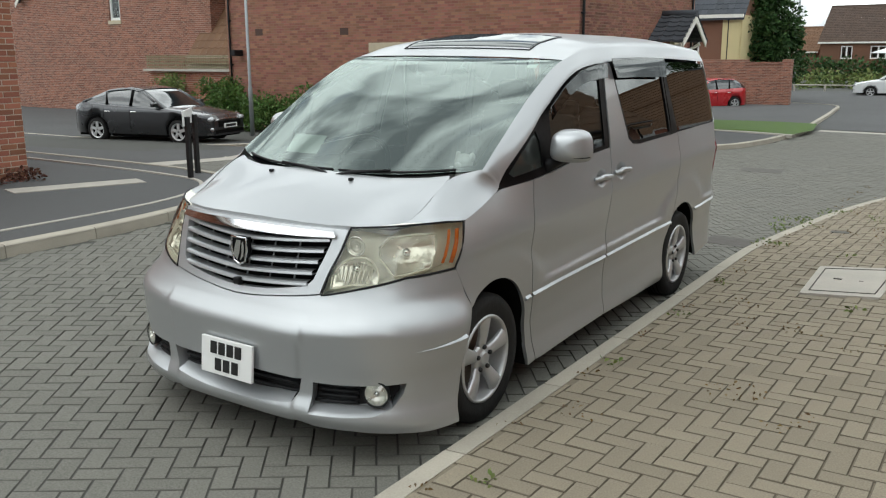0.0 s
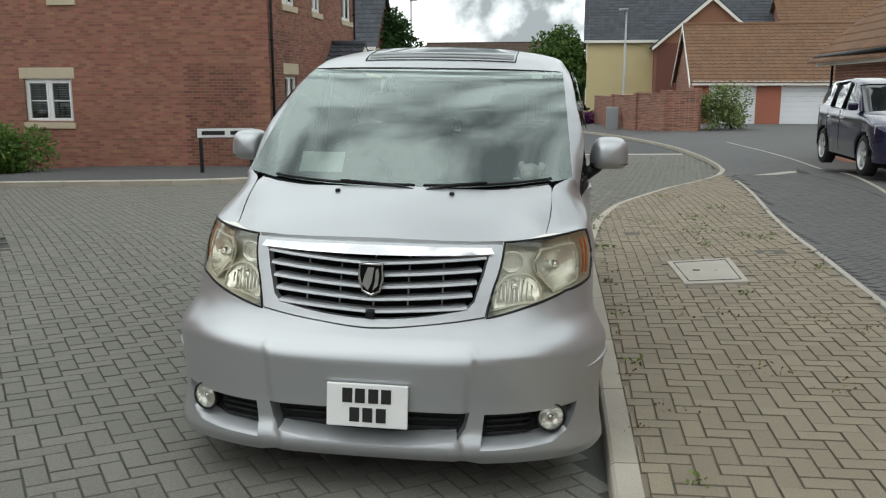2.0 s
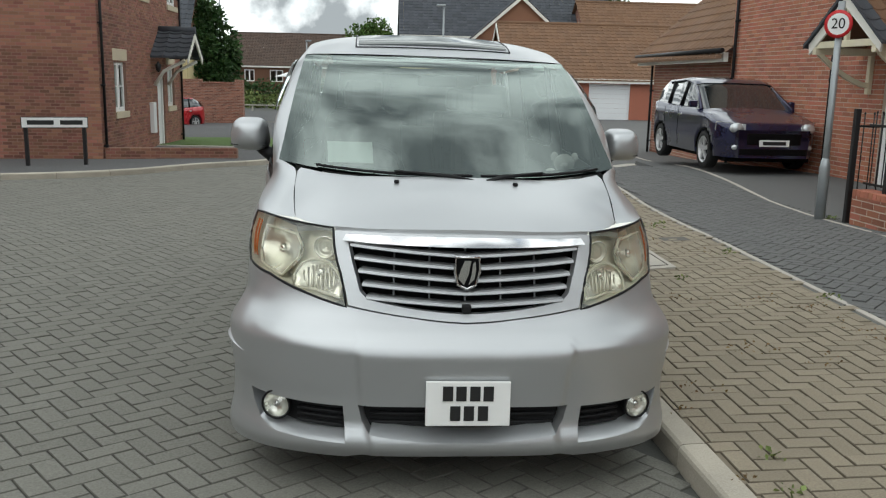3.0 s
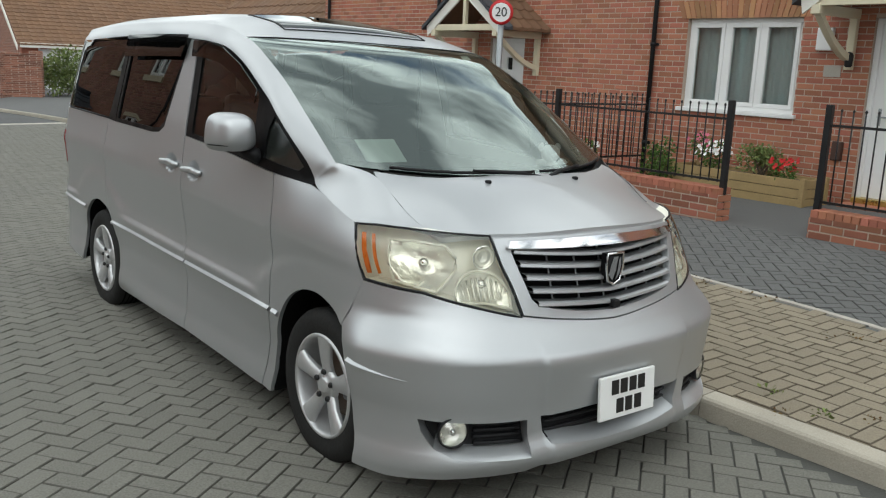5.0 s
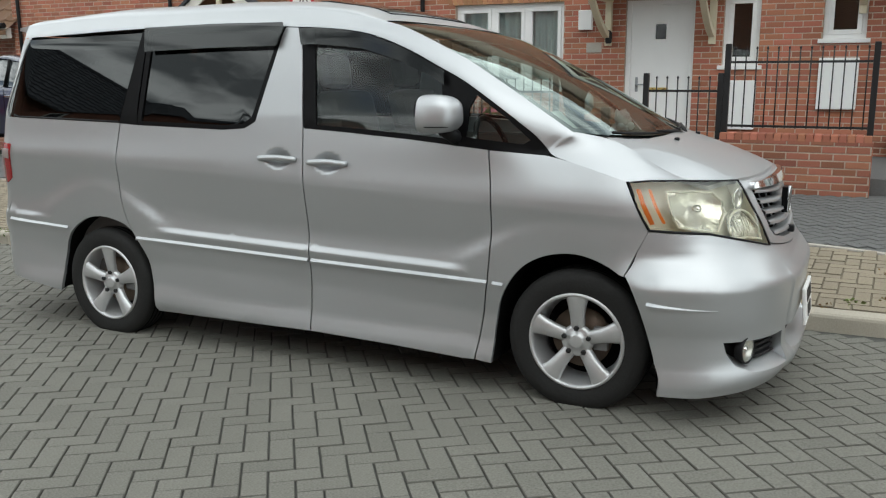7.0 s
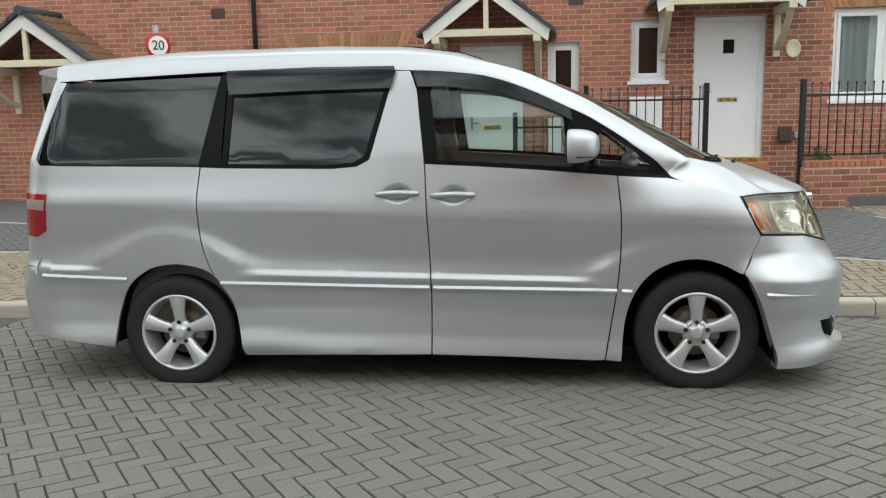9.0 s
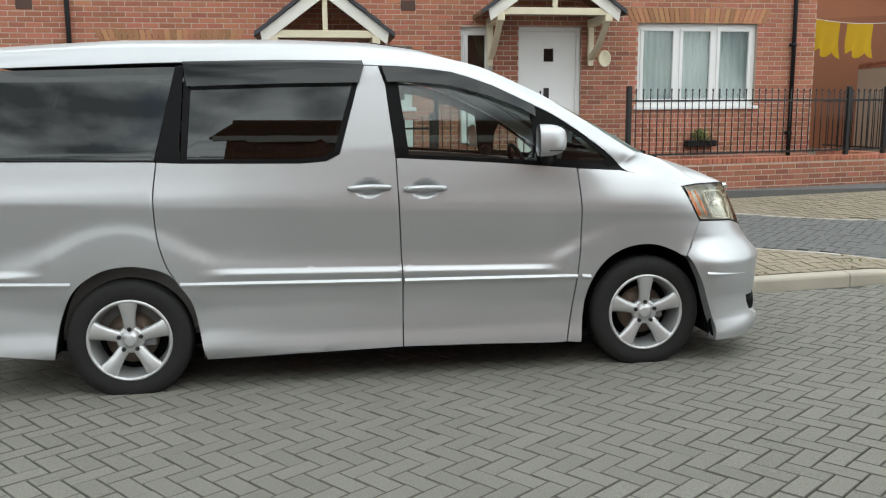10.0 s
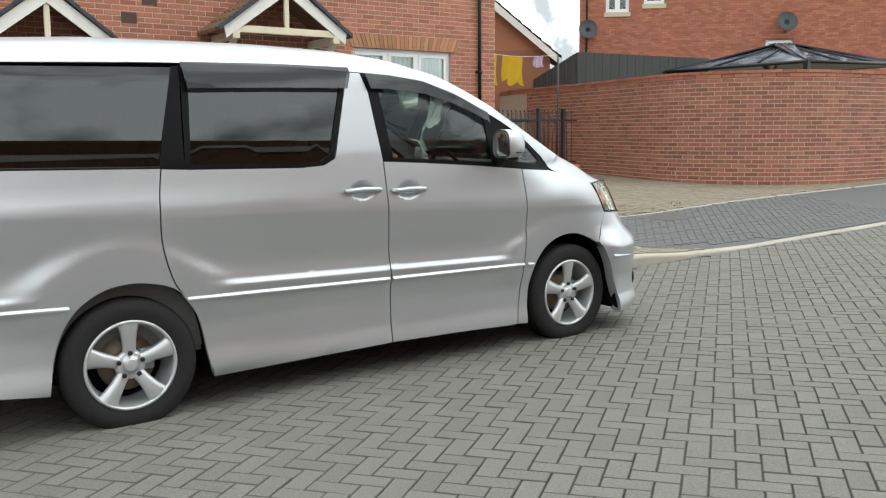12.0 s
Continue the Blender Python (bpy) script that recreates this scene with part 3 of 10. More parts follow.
def pipe_down(place, u, z0, z1, label, mat=None, out=0.06):
    """A downpipe with brackets."""
    root = thing("downpipe", label, "downpipe")
    bm = bmesh.new()
    tube(bm, [place(u, out, z0), place(u, out, z1)], 0.034, 10)
    part("pipe", bm, mat or BLACK_PLASTIC, root)
    z = z0 + 0.5
    while z < z1:
        bm = bmesh.new()
        tube(bm, [place(u, out, z - 0.03), place(u, out, z + 0.03)], 0.043, 10)
        place_box(bm, place, u - 0.06, u + 0.06, -0.005, 0.03, z - 0.02, z + 0.02)
        part("bracket", fix(bm), mat or BLACK_PLASTIC, root)
        z += 1.4
    return root


# terrace: u runs along y, out towards the road
def terr(u, out, z):
    return Vector((7.70 - 0.03 * u - out, u, z))


T_OPEN = [(1.70, 3.40, 1.25, 2.45), (-0.12, 0.81, 0.28, 2.43), (-0.95, -0.49, 1.55, 2.46), (-6.54, -4.53, 1.54, 2.83), (-3.60, -2.60, 0.66, 2.76), (-2.20, -1.70, 1.87, 2.75), (6.62, 7.48, 0.0, 2.17)]
T_U0, T_U1, T_Z0, T_Z1 = -7.55, 13.0, -1.2, 5.6
terrace = thing("terrace_house", "red brick terrace with white doors and windows", "house", kind="structure")
part("wall", wall_mesh(bmesh.new(), T_U0, T_U1, T_Z0, T_Z1, T_OPEN, 0.30, terr), MORTAR, terrace)
bm = bmesh.new()
for u in (T_U0, T_U1 - 0.3):
    place_box(bm, terr, u, u + 0.3, -9, -0.31, T_Z0, T_Z1)
place_box(bm, terr, T_U0, T_U1, -9, -8.7, T_Z0, T_Z1)
part("side_wall", fix(bm), MORTAR, terrace)


def gable_roof(name, place, u0, u1, o0, o1, z_eave, z_ridge, mat, root, course=0.33, eave=0.35, along="u"):
    """A two-sided tiled roof in overlapping courses; the ridge runs along u."""
    mid = (o0 + o1) / 2
    for sgn in (1, -1):
        bm = bmesh.new()
        lo = (o1 + eave) if sgn > 0 else (o0 - eave)
        run = abs(mid - lo)
        slope = (z_ridge - z_eave) / (run - eave)
        zl = z_eave - slope * eave
        n = max(2, int(math.hypot(run, z_ridge - zl) / course))
        for k in range(n):
            a, b = k / n, (k + 1.12) / n
            b = min(b, 1.0)
            oa, ob = lo + (mid - lo) * a, lo + (mid - lo) * b
            za, zb = zl + (z_ridge - zl) * a, zl + (z_ridge - zl) * b
            m = max(1, int((u1 - u0) / 0.33))
            for i in range(m):
                ua, ub = u0 + (u1 - u0) * i / m, u0 + (u1 - u0) * (i + 1) / m
                us = [ua + 0.002, ua + (ub - ua) * 0.3, ua + (ub - ua) * 0.62, ub - 0.002]
                hs = [0.042, 0.016, 0.016, 0.042]
                low = [bm.verts.new(place(u, oa, za + h + 0.04)) for u, h in zip(us, hs)]
                top = [bm.verts.new(place(u, ob, zb + h)) for u, h in zip(us, hs)]
                und = [bm.verts.new(place(u, oa, za)) for u in us]
                for j in range(3):
                    bm.faces.new((low[j], low[j + 1], top[j + 1], top[j]))
                    bm.faces.new((und[j], und[j + 1], low[j + 1], low[j]))
        part("roof_tiles", bm, mat, root)["kind"] = "stuff"
    bm = bmesh.new()
    tube(bm, [place(u0, mid, z_ridge + 0.02), place(u1, mid, z_ridge + 0.02)], 0.11, 8)
    part("ridge", bm, mat, root)


gable_roof("roof", terr, T_U0, T_U1, -9, 0, T_Z1, T_Z1 + 3.2, TILE_O, terrace)


# ---- the silver van: own axes, front towards -y, kerb side +x ----
SILVER = material("silver metallic paint", (0.485, 0.497, 0.508), 0.39, metal=0.72, var=0.03, scale=2.0, fine=0.05, fine_scale=900, coat=0.35, rough_var=0.03)
TRIM_BLACK = material("black window trim", (0.003, 0.003, 0.0035), 0.4, var=0.1, scale=10.0, spec=0.15)
RUBBER = material("tyre rubber", (0.020, 0.020, 0.0195), 0.75, var=0.25, scale=14.0, fine=0.25, bump=0.2, spec=0.25)
# underbody black, which also paints the shade inside wheels, grooves and gaps
LINER_SHADE = material("black underbody and recess shade", (0.006, 0.006, 0.006), 0.9, var=0.2, scale=10.0, spec=0.05)
ALLOY = material("painted alloy", (0.56, 0.565, 0.57), 0.38, metal=0.6, var=0.06, scale=9.0, fine=0.06)
CHROME = material("chrome", (0.78, 0.78, 0.79), 0.08, metal=1.0, var=0.04, scale=6.0, rough_var=0.03)
BRAKE = material("rusty brake disc", (0.16, 0.12, 0.09), 0.5, metal=0.6, var=0.3, scale=20.0)
LAMP_BACK = material("aged lamp reflector", (0.84, 0.825, 0.73), 0.35, metal=0.0, var=0.05, scale=12.0)
REFLECTOR = material("faceted lamp reflector", (0.86, 0.85, 0.79), 0.18, metal=0.7, var=0.12, scale=30.0, bump=0.35, bump_scale=34.0)
AMBER = material("amber reflector", (0.85, 0.22, 0.03), 0.3, var=0.1, scale=30.0)
TAIL_RED = material("red tail lamp lens", (0.27, 0.008, 0.01), 0.15, var=0.1, scale=25.0)
TAIL_CLEAR = material("smoky clear tail lens", (0.30, 0.24, 0.23), 0.15, var=0.2, scale=40.0)
PLATE_MAT = material("white number plate", (0.80, 0.80, 0.78), 0.4, var=0.04, scale=8.0)
PLATE_INK = material("black plate ink", (0.012, 0.012, 0.012), 0.5, var=0.1, scale=20.0)
SEAT = material("grey seat cloth", (0.13, 0.125, 0.12), 0.9, var=0.15, scale=20.0, fine=0.15, bump=0.2)
DASH = material("dark dashboard plastic", (0.035, 0.035, 0.036), 0.7, var=0.15, scale=20.0, bump=0.1)
PAPER = material("pale green paper", (0.62, 0.70, 0.63), 0.8, var=0.05, scale=9.0)
PLUSH = material("white plush", (0.72, 0.71, 0.68), 0.95, var=0.12, scale=30.0, bump=0.4, bump_scale=150)
FOG_GREY = material("fog lamp grey", (0.3, 0.31, 0.32), 0.4, metal=0.4, var=0.1, scale=15.0)
GLASS_WS = glass_mat("windscreen glass", (0.84, 0.92, 0.88), dark=0.08, ior=2.6)
GLASS_CLEAR = glass_mat("side glass", (0.82, 0.92, 0.88), dark=0.12)
GLASS_DARK = glass_mat("privacy glass", (0.85, 0.88, 0.9), dark=0.98, ior=1.6)
GLASS_LENS = glass_mat("headlamp lens", (0.98, 0.97, 0.90), dark=0.0, ior=1.6)
GLASS_FOG = glass_mat("fog lamp glass", (0.97, 0.97, 0.96), dark=0.0, ior=1.5)
VISOR = glass_mat("smoked wind deflector", (0.8, 0.75, 0.75), dark=0.88, ior=1.5)

van = thing("van", "silver people carrier with smoked rear windows, parked beside the kerb", "van", pose(-0.022, 0.01, -0.005, -0.68, 0.85, 0.83))

PZ = [0.14, 0.20, 0.24, 0.32, 0.46, 0.565, 0.60, 0.640, 0.668, 0.72, 0.76, 0.86, 0.985, 1.03, 1.25, 1.31, 1.72, 1.79, 1.85]
PW = [0.880, 0.908, 0.906, 0.890, 0.884, 0.893, 0.901, 0.911, 0.895, 0.890, 0.8905, 0.903, 0.917, 0.915, 0.888, 0.880, 0.794, 0.776, 0.750]
_pz = np.linspace(0.14, 1.85, 400)
_pw = np.interp(_pz, PZ, PW)
_pw = np.convolve(np.pad(_pw, 1, "edge"), np.ones(3) / 3, "valid")
HANDLES = ((-0.165, 1.095), (0.14, 1.108))


def bulge(y):
    """How far the waist ledge climbs over a wheel."""
    a = max(0.0, min(1.0, 1 - max(0.0, y + 1.36) / 0.62)) if y < 0 else max(0.0, 1 - abs((y - 1.45) / 0.64))
    return (0.265 if y < 0 else 0.205) * a * a * (3 - 2 * a)


def ease(t):
    t = max(0.0, min(1.0, t))
    return t * t * (3 - 2 * t)


def flare(y, z):
    """The front bumper stands a little wider than the wings."""
    a = max(0.0, min(1.0, (-1.55 - y) / 0.3))
    b = max(0.0, min(1.0, (0.76 - z) / 0.16))
    return 1 + 0.086 * a * a * (3 - 2 * a) * b * b * (3 - 2 * b)


def prof(y, z):
    """Half width of the side: a waist ledge, swelling over the wheels, below a shoulder crease that climbs to the rear."""
    zz = z - (0.030 + 0.018 * ease((z - 0.72) / 0.2)) * y * (1 - ease((z - 1.05) / 0.15))
    v = float(np.interp(zz, _pz, _pw))
    b = bulge(y)
    if b > 0:
        top = 0.640 + b
        low = 0.897 + 0.014 * ease((zz - 0.35) / (top - 0.35))
        up = float(np.interp(max(zz, 0.70), _pz, _pw))
        arch = low + (up - low) * ease((zz - top + 0.012) / 0.10)
        v += (arch - v) * min(1.0, b / 0.07) * ease((zz - 0.40) / 0.18)
    return v - 0.055 * ease((-0.95 - y) / 0.45) * max(0.0, min(1.1, (z - 0.95) / 0.21)) ** 2


FZ = [0.16, 0.205, 0.235, 0.265, 0.30, 0.42, 0.55, 0.606, 0.66, 0.73, 0.80, 1.00, 1.06, 1.12]
FY = [-2.285, -2.325, -2.332, -2.322, -2.302, -2.306, -2.320, -2.326, -2.285, -2.247, -2.227, -2.167, -2.142, -2.09]
_fz = np.linspace(0.10, 1.18, 217)
_fy = np.convolve(np.pad(np.interp(_fz, FZ, FY), 4, "edge"), np.ones(9) / 9, "valid")


def front_shape(z, sq):
    zz = z - 0.10 * sq * max(0.0, min(1.0, (z - 0.45) / 0.1)) * max(0.0, min(1.0, (0.95 - z) / 0.1))
    yf = float(np.interp(zz, _fz, _fy))
    ys = float(np.interp(z, [0.3, 0.75, 1.05], [-1.52, -1.48, -1.42]))
    n = float(np.interp(z, [0.3, 0.62, 0.8, 1.05], [3.25, 3.3, 2.9, 2.5]))
    return yf, ys, n


def w_side(y, z):
    v = prof(y, z)
    yf, ys, n = front_shape(z, 0.8)
    if y < ys:
        t = min(0.999, (ys - y) / (ys - yf))
        v *= (1 - t ** n) ** (1 / n)
    if y > 2.0:
        yr = float(np.interp(z, [0.25, 0.45, 0.6, 0.7, 1.1, 1.35, 1.75, 1.85], [2.45, 2.54, 2.55, 2.50, 2.44, 2.41, 2.23, 2.18]))
        t = min(0.999, (y - 2.0) / (yr - 2.0))
        v *= (1 - t ** 4.0) ** (1 / 4.0)
    v *= flare(y, z)
    for hy, hz in HANDLES:
        v -= 0.026 * max(0.0, 1 - ((y - hy) / 0.085) ** 2 - ((z - hz) / 0.052) ** 2) ** 1.3
    return v


def side_map(sg):
    def f(y, z, off=0.0):
        e = 0.004
        gz = (w_side(y, z + e) - w_side(y, z - e)) / (2 * e)
        gy = (w_side(y + e, z) - w_side(y - e, z)) / (2 * e)
        gy = max(-2, min(2, gy))
        n = Vector((1, -gy, -gz)).normalized()
        p = Vector((w_side(y, z), y, z)) + n * off
        return Vector((p.x * sg, p.y, p.z))
    return f


FS = 0.95


def front_map(s, z, off=0.0):
    th = max(-1.569, min(1.569, s / FS))
    sq = math.sin(th) ** 2
    yf, ys, n = front_shape(z, sq)
    w = prof(ys, z)
    sn, cs = abs(math.sin(th)) ** (2 / n), abs(math.cos(th)) ** (2 / n)
    x, y = math.copysign(w * sn, th), ys - (ys - yf) * cs
    x *= flare(y, z)
    if z < 0.68:
        xs = 0.365 + 0.068 * max(0, min(1, (z - 0.2) / 0.45))
        off = off + 0.010 * max(0, min(1, (xs - abs(x)) / 0.02 + 0.5)) * max(0, min(1, (0.68 - z) / 0.1))
    return Vector((x + math.sin(th) * off, y - math.cos(th) * off, z))


def s_of(x=None, y=None, z=0.5):
    """Chart coordinate of the front for an x, or for a y on the corner."""
    lo, hi = 0.0, 1.56
    for _ in range(50):
        mid = (lo + hi) / 2
        p = front_map(mid * FS, z)
        if (x is not None and p.x < x) or (y is not None and p.y < y):
            lo = mid
        else:
            hi = mid
    return lo * FS


def dense_ring(poly, step):
    pts = [Vector(p) for p in poly]
    out = []
    for a, b in zip(pts, pts[1:] + pts[:1]):
        k = max(1, int(math.ceil((b - a).length / step)))
        out += [a.lerp(b, i / k) for i in range(k)]
    return out


def panel(outline, fmap, holes=(), step=0.03, rim=0.012, lift=0.0, flip=False, extra=()):
    """A curved sheet over an outline in a chart, with its edges turned in by rim."""
    rings = [dense_ring(p, step) for p in (outline, *holes)]
    co, ed = [], []
    for r in rings:
        k = len(co)
        co += r
        ed += [(k + i, k + (i + 1) % len(r)) for i in range(len(r))]
    tup = [[(p.x, p.y) for p in r] for r in rings]

    def ok(c):
        return inside(c, tup[0]) and not any(inside(c, t) for t in tup[1:])
    x0, x1 = min(p.x for p in rings[0]), max(p.x for p in rings[0])
    y0, y1 = min(p.y for p in rings[0]), max(p.y for p in rings[0])
    inner = []
    for x in np.arange(x0 + step * 0.5, x1, step):
        for y in np.arange(y0 + step * 0.5, y1, step):
            if ok((x, y)) and min(((x - q.x) ** 2 + (y - q.y) ** 2) for q in co) > (0.45 * step) ** 2:
                inner.append(Vector((x, y)))
    grid_n = len(inner)
    taken = set()
    for p in extra:
        key = (round(p[0] / 0.009), round(p[1] / 0.009))
        if key not in taken and ok(p) and min(((p[0] - q.x) ** 2 + (p[1] - q.y) ** 2) for q in co) > 0.014 ** 2:
            taken.add(key)
            inner.append(Vector(p))
    if extra:
        inner = [p for i, p in enumerate(inner) if i >= grid_n or min(((p.x - q[0]) ** 2 + (p.y - q[1]) ** 2) for q in extra) > 0.024 ** 2]
    vs, _, fs, *_ = delaunay_2d_cdt(co + inner, ed, [], 0, 1e-6)
    bm = bmesh.new()
    lay = bm.verts.layers.float_vector.new("surface_normal")
    bv = [bm.verts.new(fmap(v.x, v.y, lift)) for v in vs]
    e = 0.003
    for b, q in zip(bv, vs):
        n = (fmap(q.x + e, q.y, lift) - fmap(q.x - e, q.y, lift)).cross(fmap(q.x, q.y + e, lift) - fmap(q.x, q.y - e, lift))
        if n.length > 1e-9:
            n.normalize()
            b[lay] = n if n.dot(fmap(q.x, q.y, lift + 0.01) - b.co) > 0 else -n
    for f in fs:
        c = sum((vs[i] for i in f), Vector((0, 0))) / len(f)
        if ok(c):
            g = bm.faces.new([bv[i] for i in f])
            g.smooth = True
    key = {v: i for i, v in enumerate(bv)}
    if rim:
        edges = [e for e in bm.edges if len(e.link_faces) == 1]
        low, top = {}, {}
        for e in edges:
            for v in e.verts:
                if v not in low:
                    q = vs[key[v]]
                    top[v] = bm.verts.new(v.co)
                    low[v] = bm.verts.new(fmap(q.x, q.y, lift - rim))
        for e in edges:
            a, b = e.verts
            bm.faces.new((top[a], top[b], low[b], low[a]))
    bmesh.ops.delete(bm, geom=[v for v in bm.verts if not v.link_faces], context="VERTS")
    bmesh.ops.recalc_face_normals(bm, faces=bm.faces[:])
    return bm


def outward(bm, centre):
    """Turn the sheet so that most faces look away from the centre."""
    c = Vector(centre)
    bm.normal_update()
    if sum(f.normal.dot(f.calc_center_median() - c) * f.calc_area() for f in bm.faces) < 0:
        bmesh.ops.reverse_faces(bm, faces=bm.faces[:])
    return bm


def curve_pts(pts, n=8):
    return [(p.x, p.y) for p in smooth_line([(a, b, 0) for a, b in pts], n)]


ARCH_F = curve_pts([(-1.05, 0.182), (-1.07, 0.39), (-1.11, 0.53), (-1.19, 0.645), (-1.30, 0.712), (-1.43, 0.735), (-1.55, 0.712), (-1.67, 0.645), (-1.755, 0.52), (-1.815, 0.33), (-1.84, 0.18)], 5)
ARCH_R = curve_pts([(1.055, 0.22), (1.075, 0.45), (1.13, 0.59), (1.23, 0.685), (1.34, 0.722), (1.45, 0.732), (1.58, 0.705), (1.71, 0.612), (1.79, 0.45), (1.83, 0.25)], 5)
GAP_FD = curve_pts([(-1.03, 1.178), (-1.05, 0.974), (-1.045, 0.724), (-1.01, 0.445), (-0.965, 0.188)], 5)
GAP_SR = curve_pts([(1.248, 1.272), (1.272, 1.098), (1.268, 0.888), (1.225, 0.717), (1.17, 0.627), (1.10, 0.50), (1.062, 0.275), (1.05, 0.205)], 5)
G = 0.0035


def sh(pts, d):
    return [(a + d, b) for a, b in pts]


FENDER_TOP = [(-1.29, 1.158), (-1.40, 1.135), (-1.53, 1.098), (-1.655, 1.058)]
LAMP_REAR = [(-1.66, 1.05), (-1.685, 1.0), (-1.735, 0.90), (-1.762, 0.852)]
SEAM_BF = [(-1.762, 0.848), (-1.72, 0.76), (-1.675, 0.66)]
k_top = min(range(len(ARCH_F)), key=lambda i: abs(ARCH_F[i][0] + 1.672))
fender_poly = [(-1.035 - 0.002, 1.176)] + sh(GAP_FD, -G)[1:] + [(-1.045, 0.180)] + ARCH_F[:k_top] + [(-1.672, 0.656)] + SEAM_BF[::-1][1:] + LAMP_REAR[::-1] + FENDER_TOP[::-1]
door_f_poly = sh(GAP_FD, G) + [(-0.9, 0.186), (-0.5, 0.203), (-0.022 - G, 0.215), (-0.03 - G, 0.58), (-0.012 - G, 1.262), (-0.3, 1.243), (-0.62, 1.218)]
door_s_poly = [(-0.022 + G, 0.215), (0.5, 0.210), (1.05 - G, 0.203)] + sh(GAP_SR, -G)[::-1][1:] + [(1.12, 1.264), (0.50, 1.247), (0.36, 1.256), (0.29, 1.292), (0.155, 1.74), (0.14, 1.765), (0.062 + G, 1.762), (0.03, 1.66), (-0.012 + G, 1.262), (-0.03 + G, 0.58)]
REAR_Y = 2.285
quarter_poly = [(p[0] + G, p[1]) for p in GAP_SR[:-1]] + ARCH_R[2:] + [(1.835, 0.25), (2.0, 0.272), (REAR_Y, 0.31), (REAR_Y, 1.40), (2.115, 1.775), (2.05, 1.763), (2.09, 1.69), (2.245, 1.34), (2.215, 1.303), (1.26, 1.275)]

R1 = [(-1.31, 1.168), (-1.23, 1.252), (-1.05, 1.385), (-0.9, 1.482), (-0.79, 1.538), (-0.56, 1.648), (-0.34, 1.722), (-0.1, 1.755), (0.10, 1.768), (0.5, 1.79), (1.1, 1.795), (1.6, 1.785), (2.12, 1.772)]
R2 = [(0.80, -1.40, 1.258), (0.788, -1.25, 1.352), (0.778, -1.10, 1.447), (0.768, -0.97, 1.526), (0.76, -0.85, 1.596), (0.742, -0.58, 1.724), (0.735, -0.42, 1.777), (0.732, -0.15, 1.832), (0.73, 0.10, 1.852), (0.73, 0.5, 1.863), (0.73, 1.1, 1.866), (0.73, 1.6, 1.862), (0.715, 2.14, 1.842)]


def skin(A, TA, B, TB, tip, bare, rows=8):
    """A sheet between two curves that leaves each along its given direction; past the first bare rows it bends towards a tip."""
    bm = bmesh.new()
    grid = []
    n = len(A) - 1
    for i, (a, ta, b, tb) in enumerate(zip(A, TA, B, TB)):
        d = (b - a).length

        def at(t):
            return a * (2 * t ** 3 - 3 * t * t + 1) + ta * (d * (t ** 3 - 2 * t * t + t)) + b * (3 * t * t - 2 * t ** 3) + tb * (d * (t ** 3 - t * t))
        k = max(0, i - bare) / (n - bare)
        ta, tb = ta.lerp((b - a) / d, k * k), tb.lerp((b - a) / d, k * k)
        o = (tip - at(0.5)) * k ** 3
        grid.append([bm.verts.new(at(j / rows) + o * (4 * (j / rows) * (1 - j / rows))) for j in range(rows + 1)])
    for r0, r1 in zip(grid, grid[1:]):
        for j in range(rows):
            f = bm.faces.new((r0[j], r0[j + 1], r1[j + 1], r1[j]))
            f.smooth = True
    return outward(bm, (0, 0, 0.9))


def windscreen_point(u, v):
    """Windscreen surface: u across from -1 to 1, v up."""
    i = v * 5.6
    e3 = smooth_r2[min(len(smooth_r2) - 1, int(round(v * ws_n)))]
    bot = Vector((0.80 * u, -1.665 + 0.265 * abs(u) ** 2.6, 1.213 + 0.045 * abs(u) ** 2.6))
    top = Vector((0.735 * u, -0.40 - 0.02 * abs(u) ** 2 , 1.790 - 0.013 * u * u))
    mid = bot.lerp(top, v)
    # the side edge bends: spread its excess over the straight line across the width
    straight = Vector((0.80, -1.40, 1.258)).lerp(Vector((0.735, -0.42, 1.777)), v)
    ex = e3 - straight
    return mid + Vector((ex.x * u, ex.y, ex.z)) + Vector((0, -0.012, 0.016)) * (4 * v * (1 - v) * (1 - u * u))


smooth_r2 = smooth_line(R2[:7], 8)
ws_n = len(smooth_r2) - 1


def sheet_uv(fn, us, vs, rim=None):
    bm = bmesh.new()
    g = [[bm.verts.new(fn(u, v)) for u in us] for v in vs]
    for a, b in zip(g, g[1:]):
        for i in range(len(us) - 1):
            f = bm.faces.new((a[i], a[i + 1], b[i + 1], b[i]))
            f.smooth = True
    return bm


def hood_z(x, y):
    back = ease((y + 1.88) / 0.32)
    return 1.045 + 0.352 * (y + 2.165) - 0.042 * (1 - 0.5 * back) * (x / 0.5) ** 2 - 0.9 * (1 - back) * max(0.0, abs(x) - 0.5) ** 2 + 0.02 * math.sin(math.pi * max(0, min(1, (y + 2.16) / 0.55)))


def hood_map(x, y, off=0.0):
    return Vector((x, y, hood_z(x, y) + off))


def front_y(x, z):
    return front_map(math.copysign(s_of(x=abs(x), z=z), x), z).y


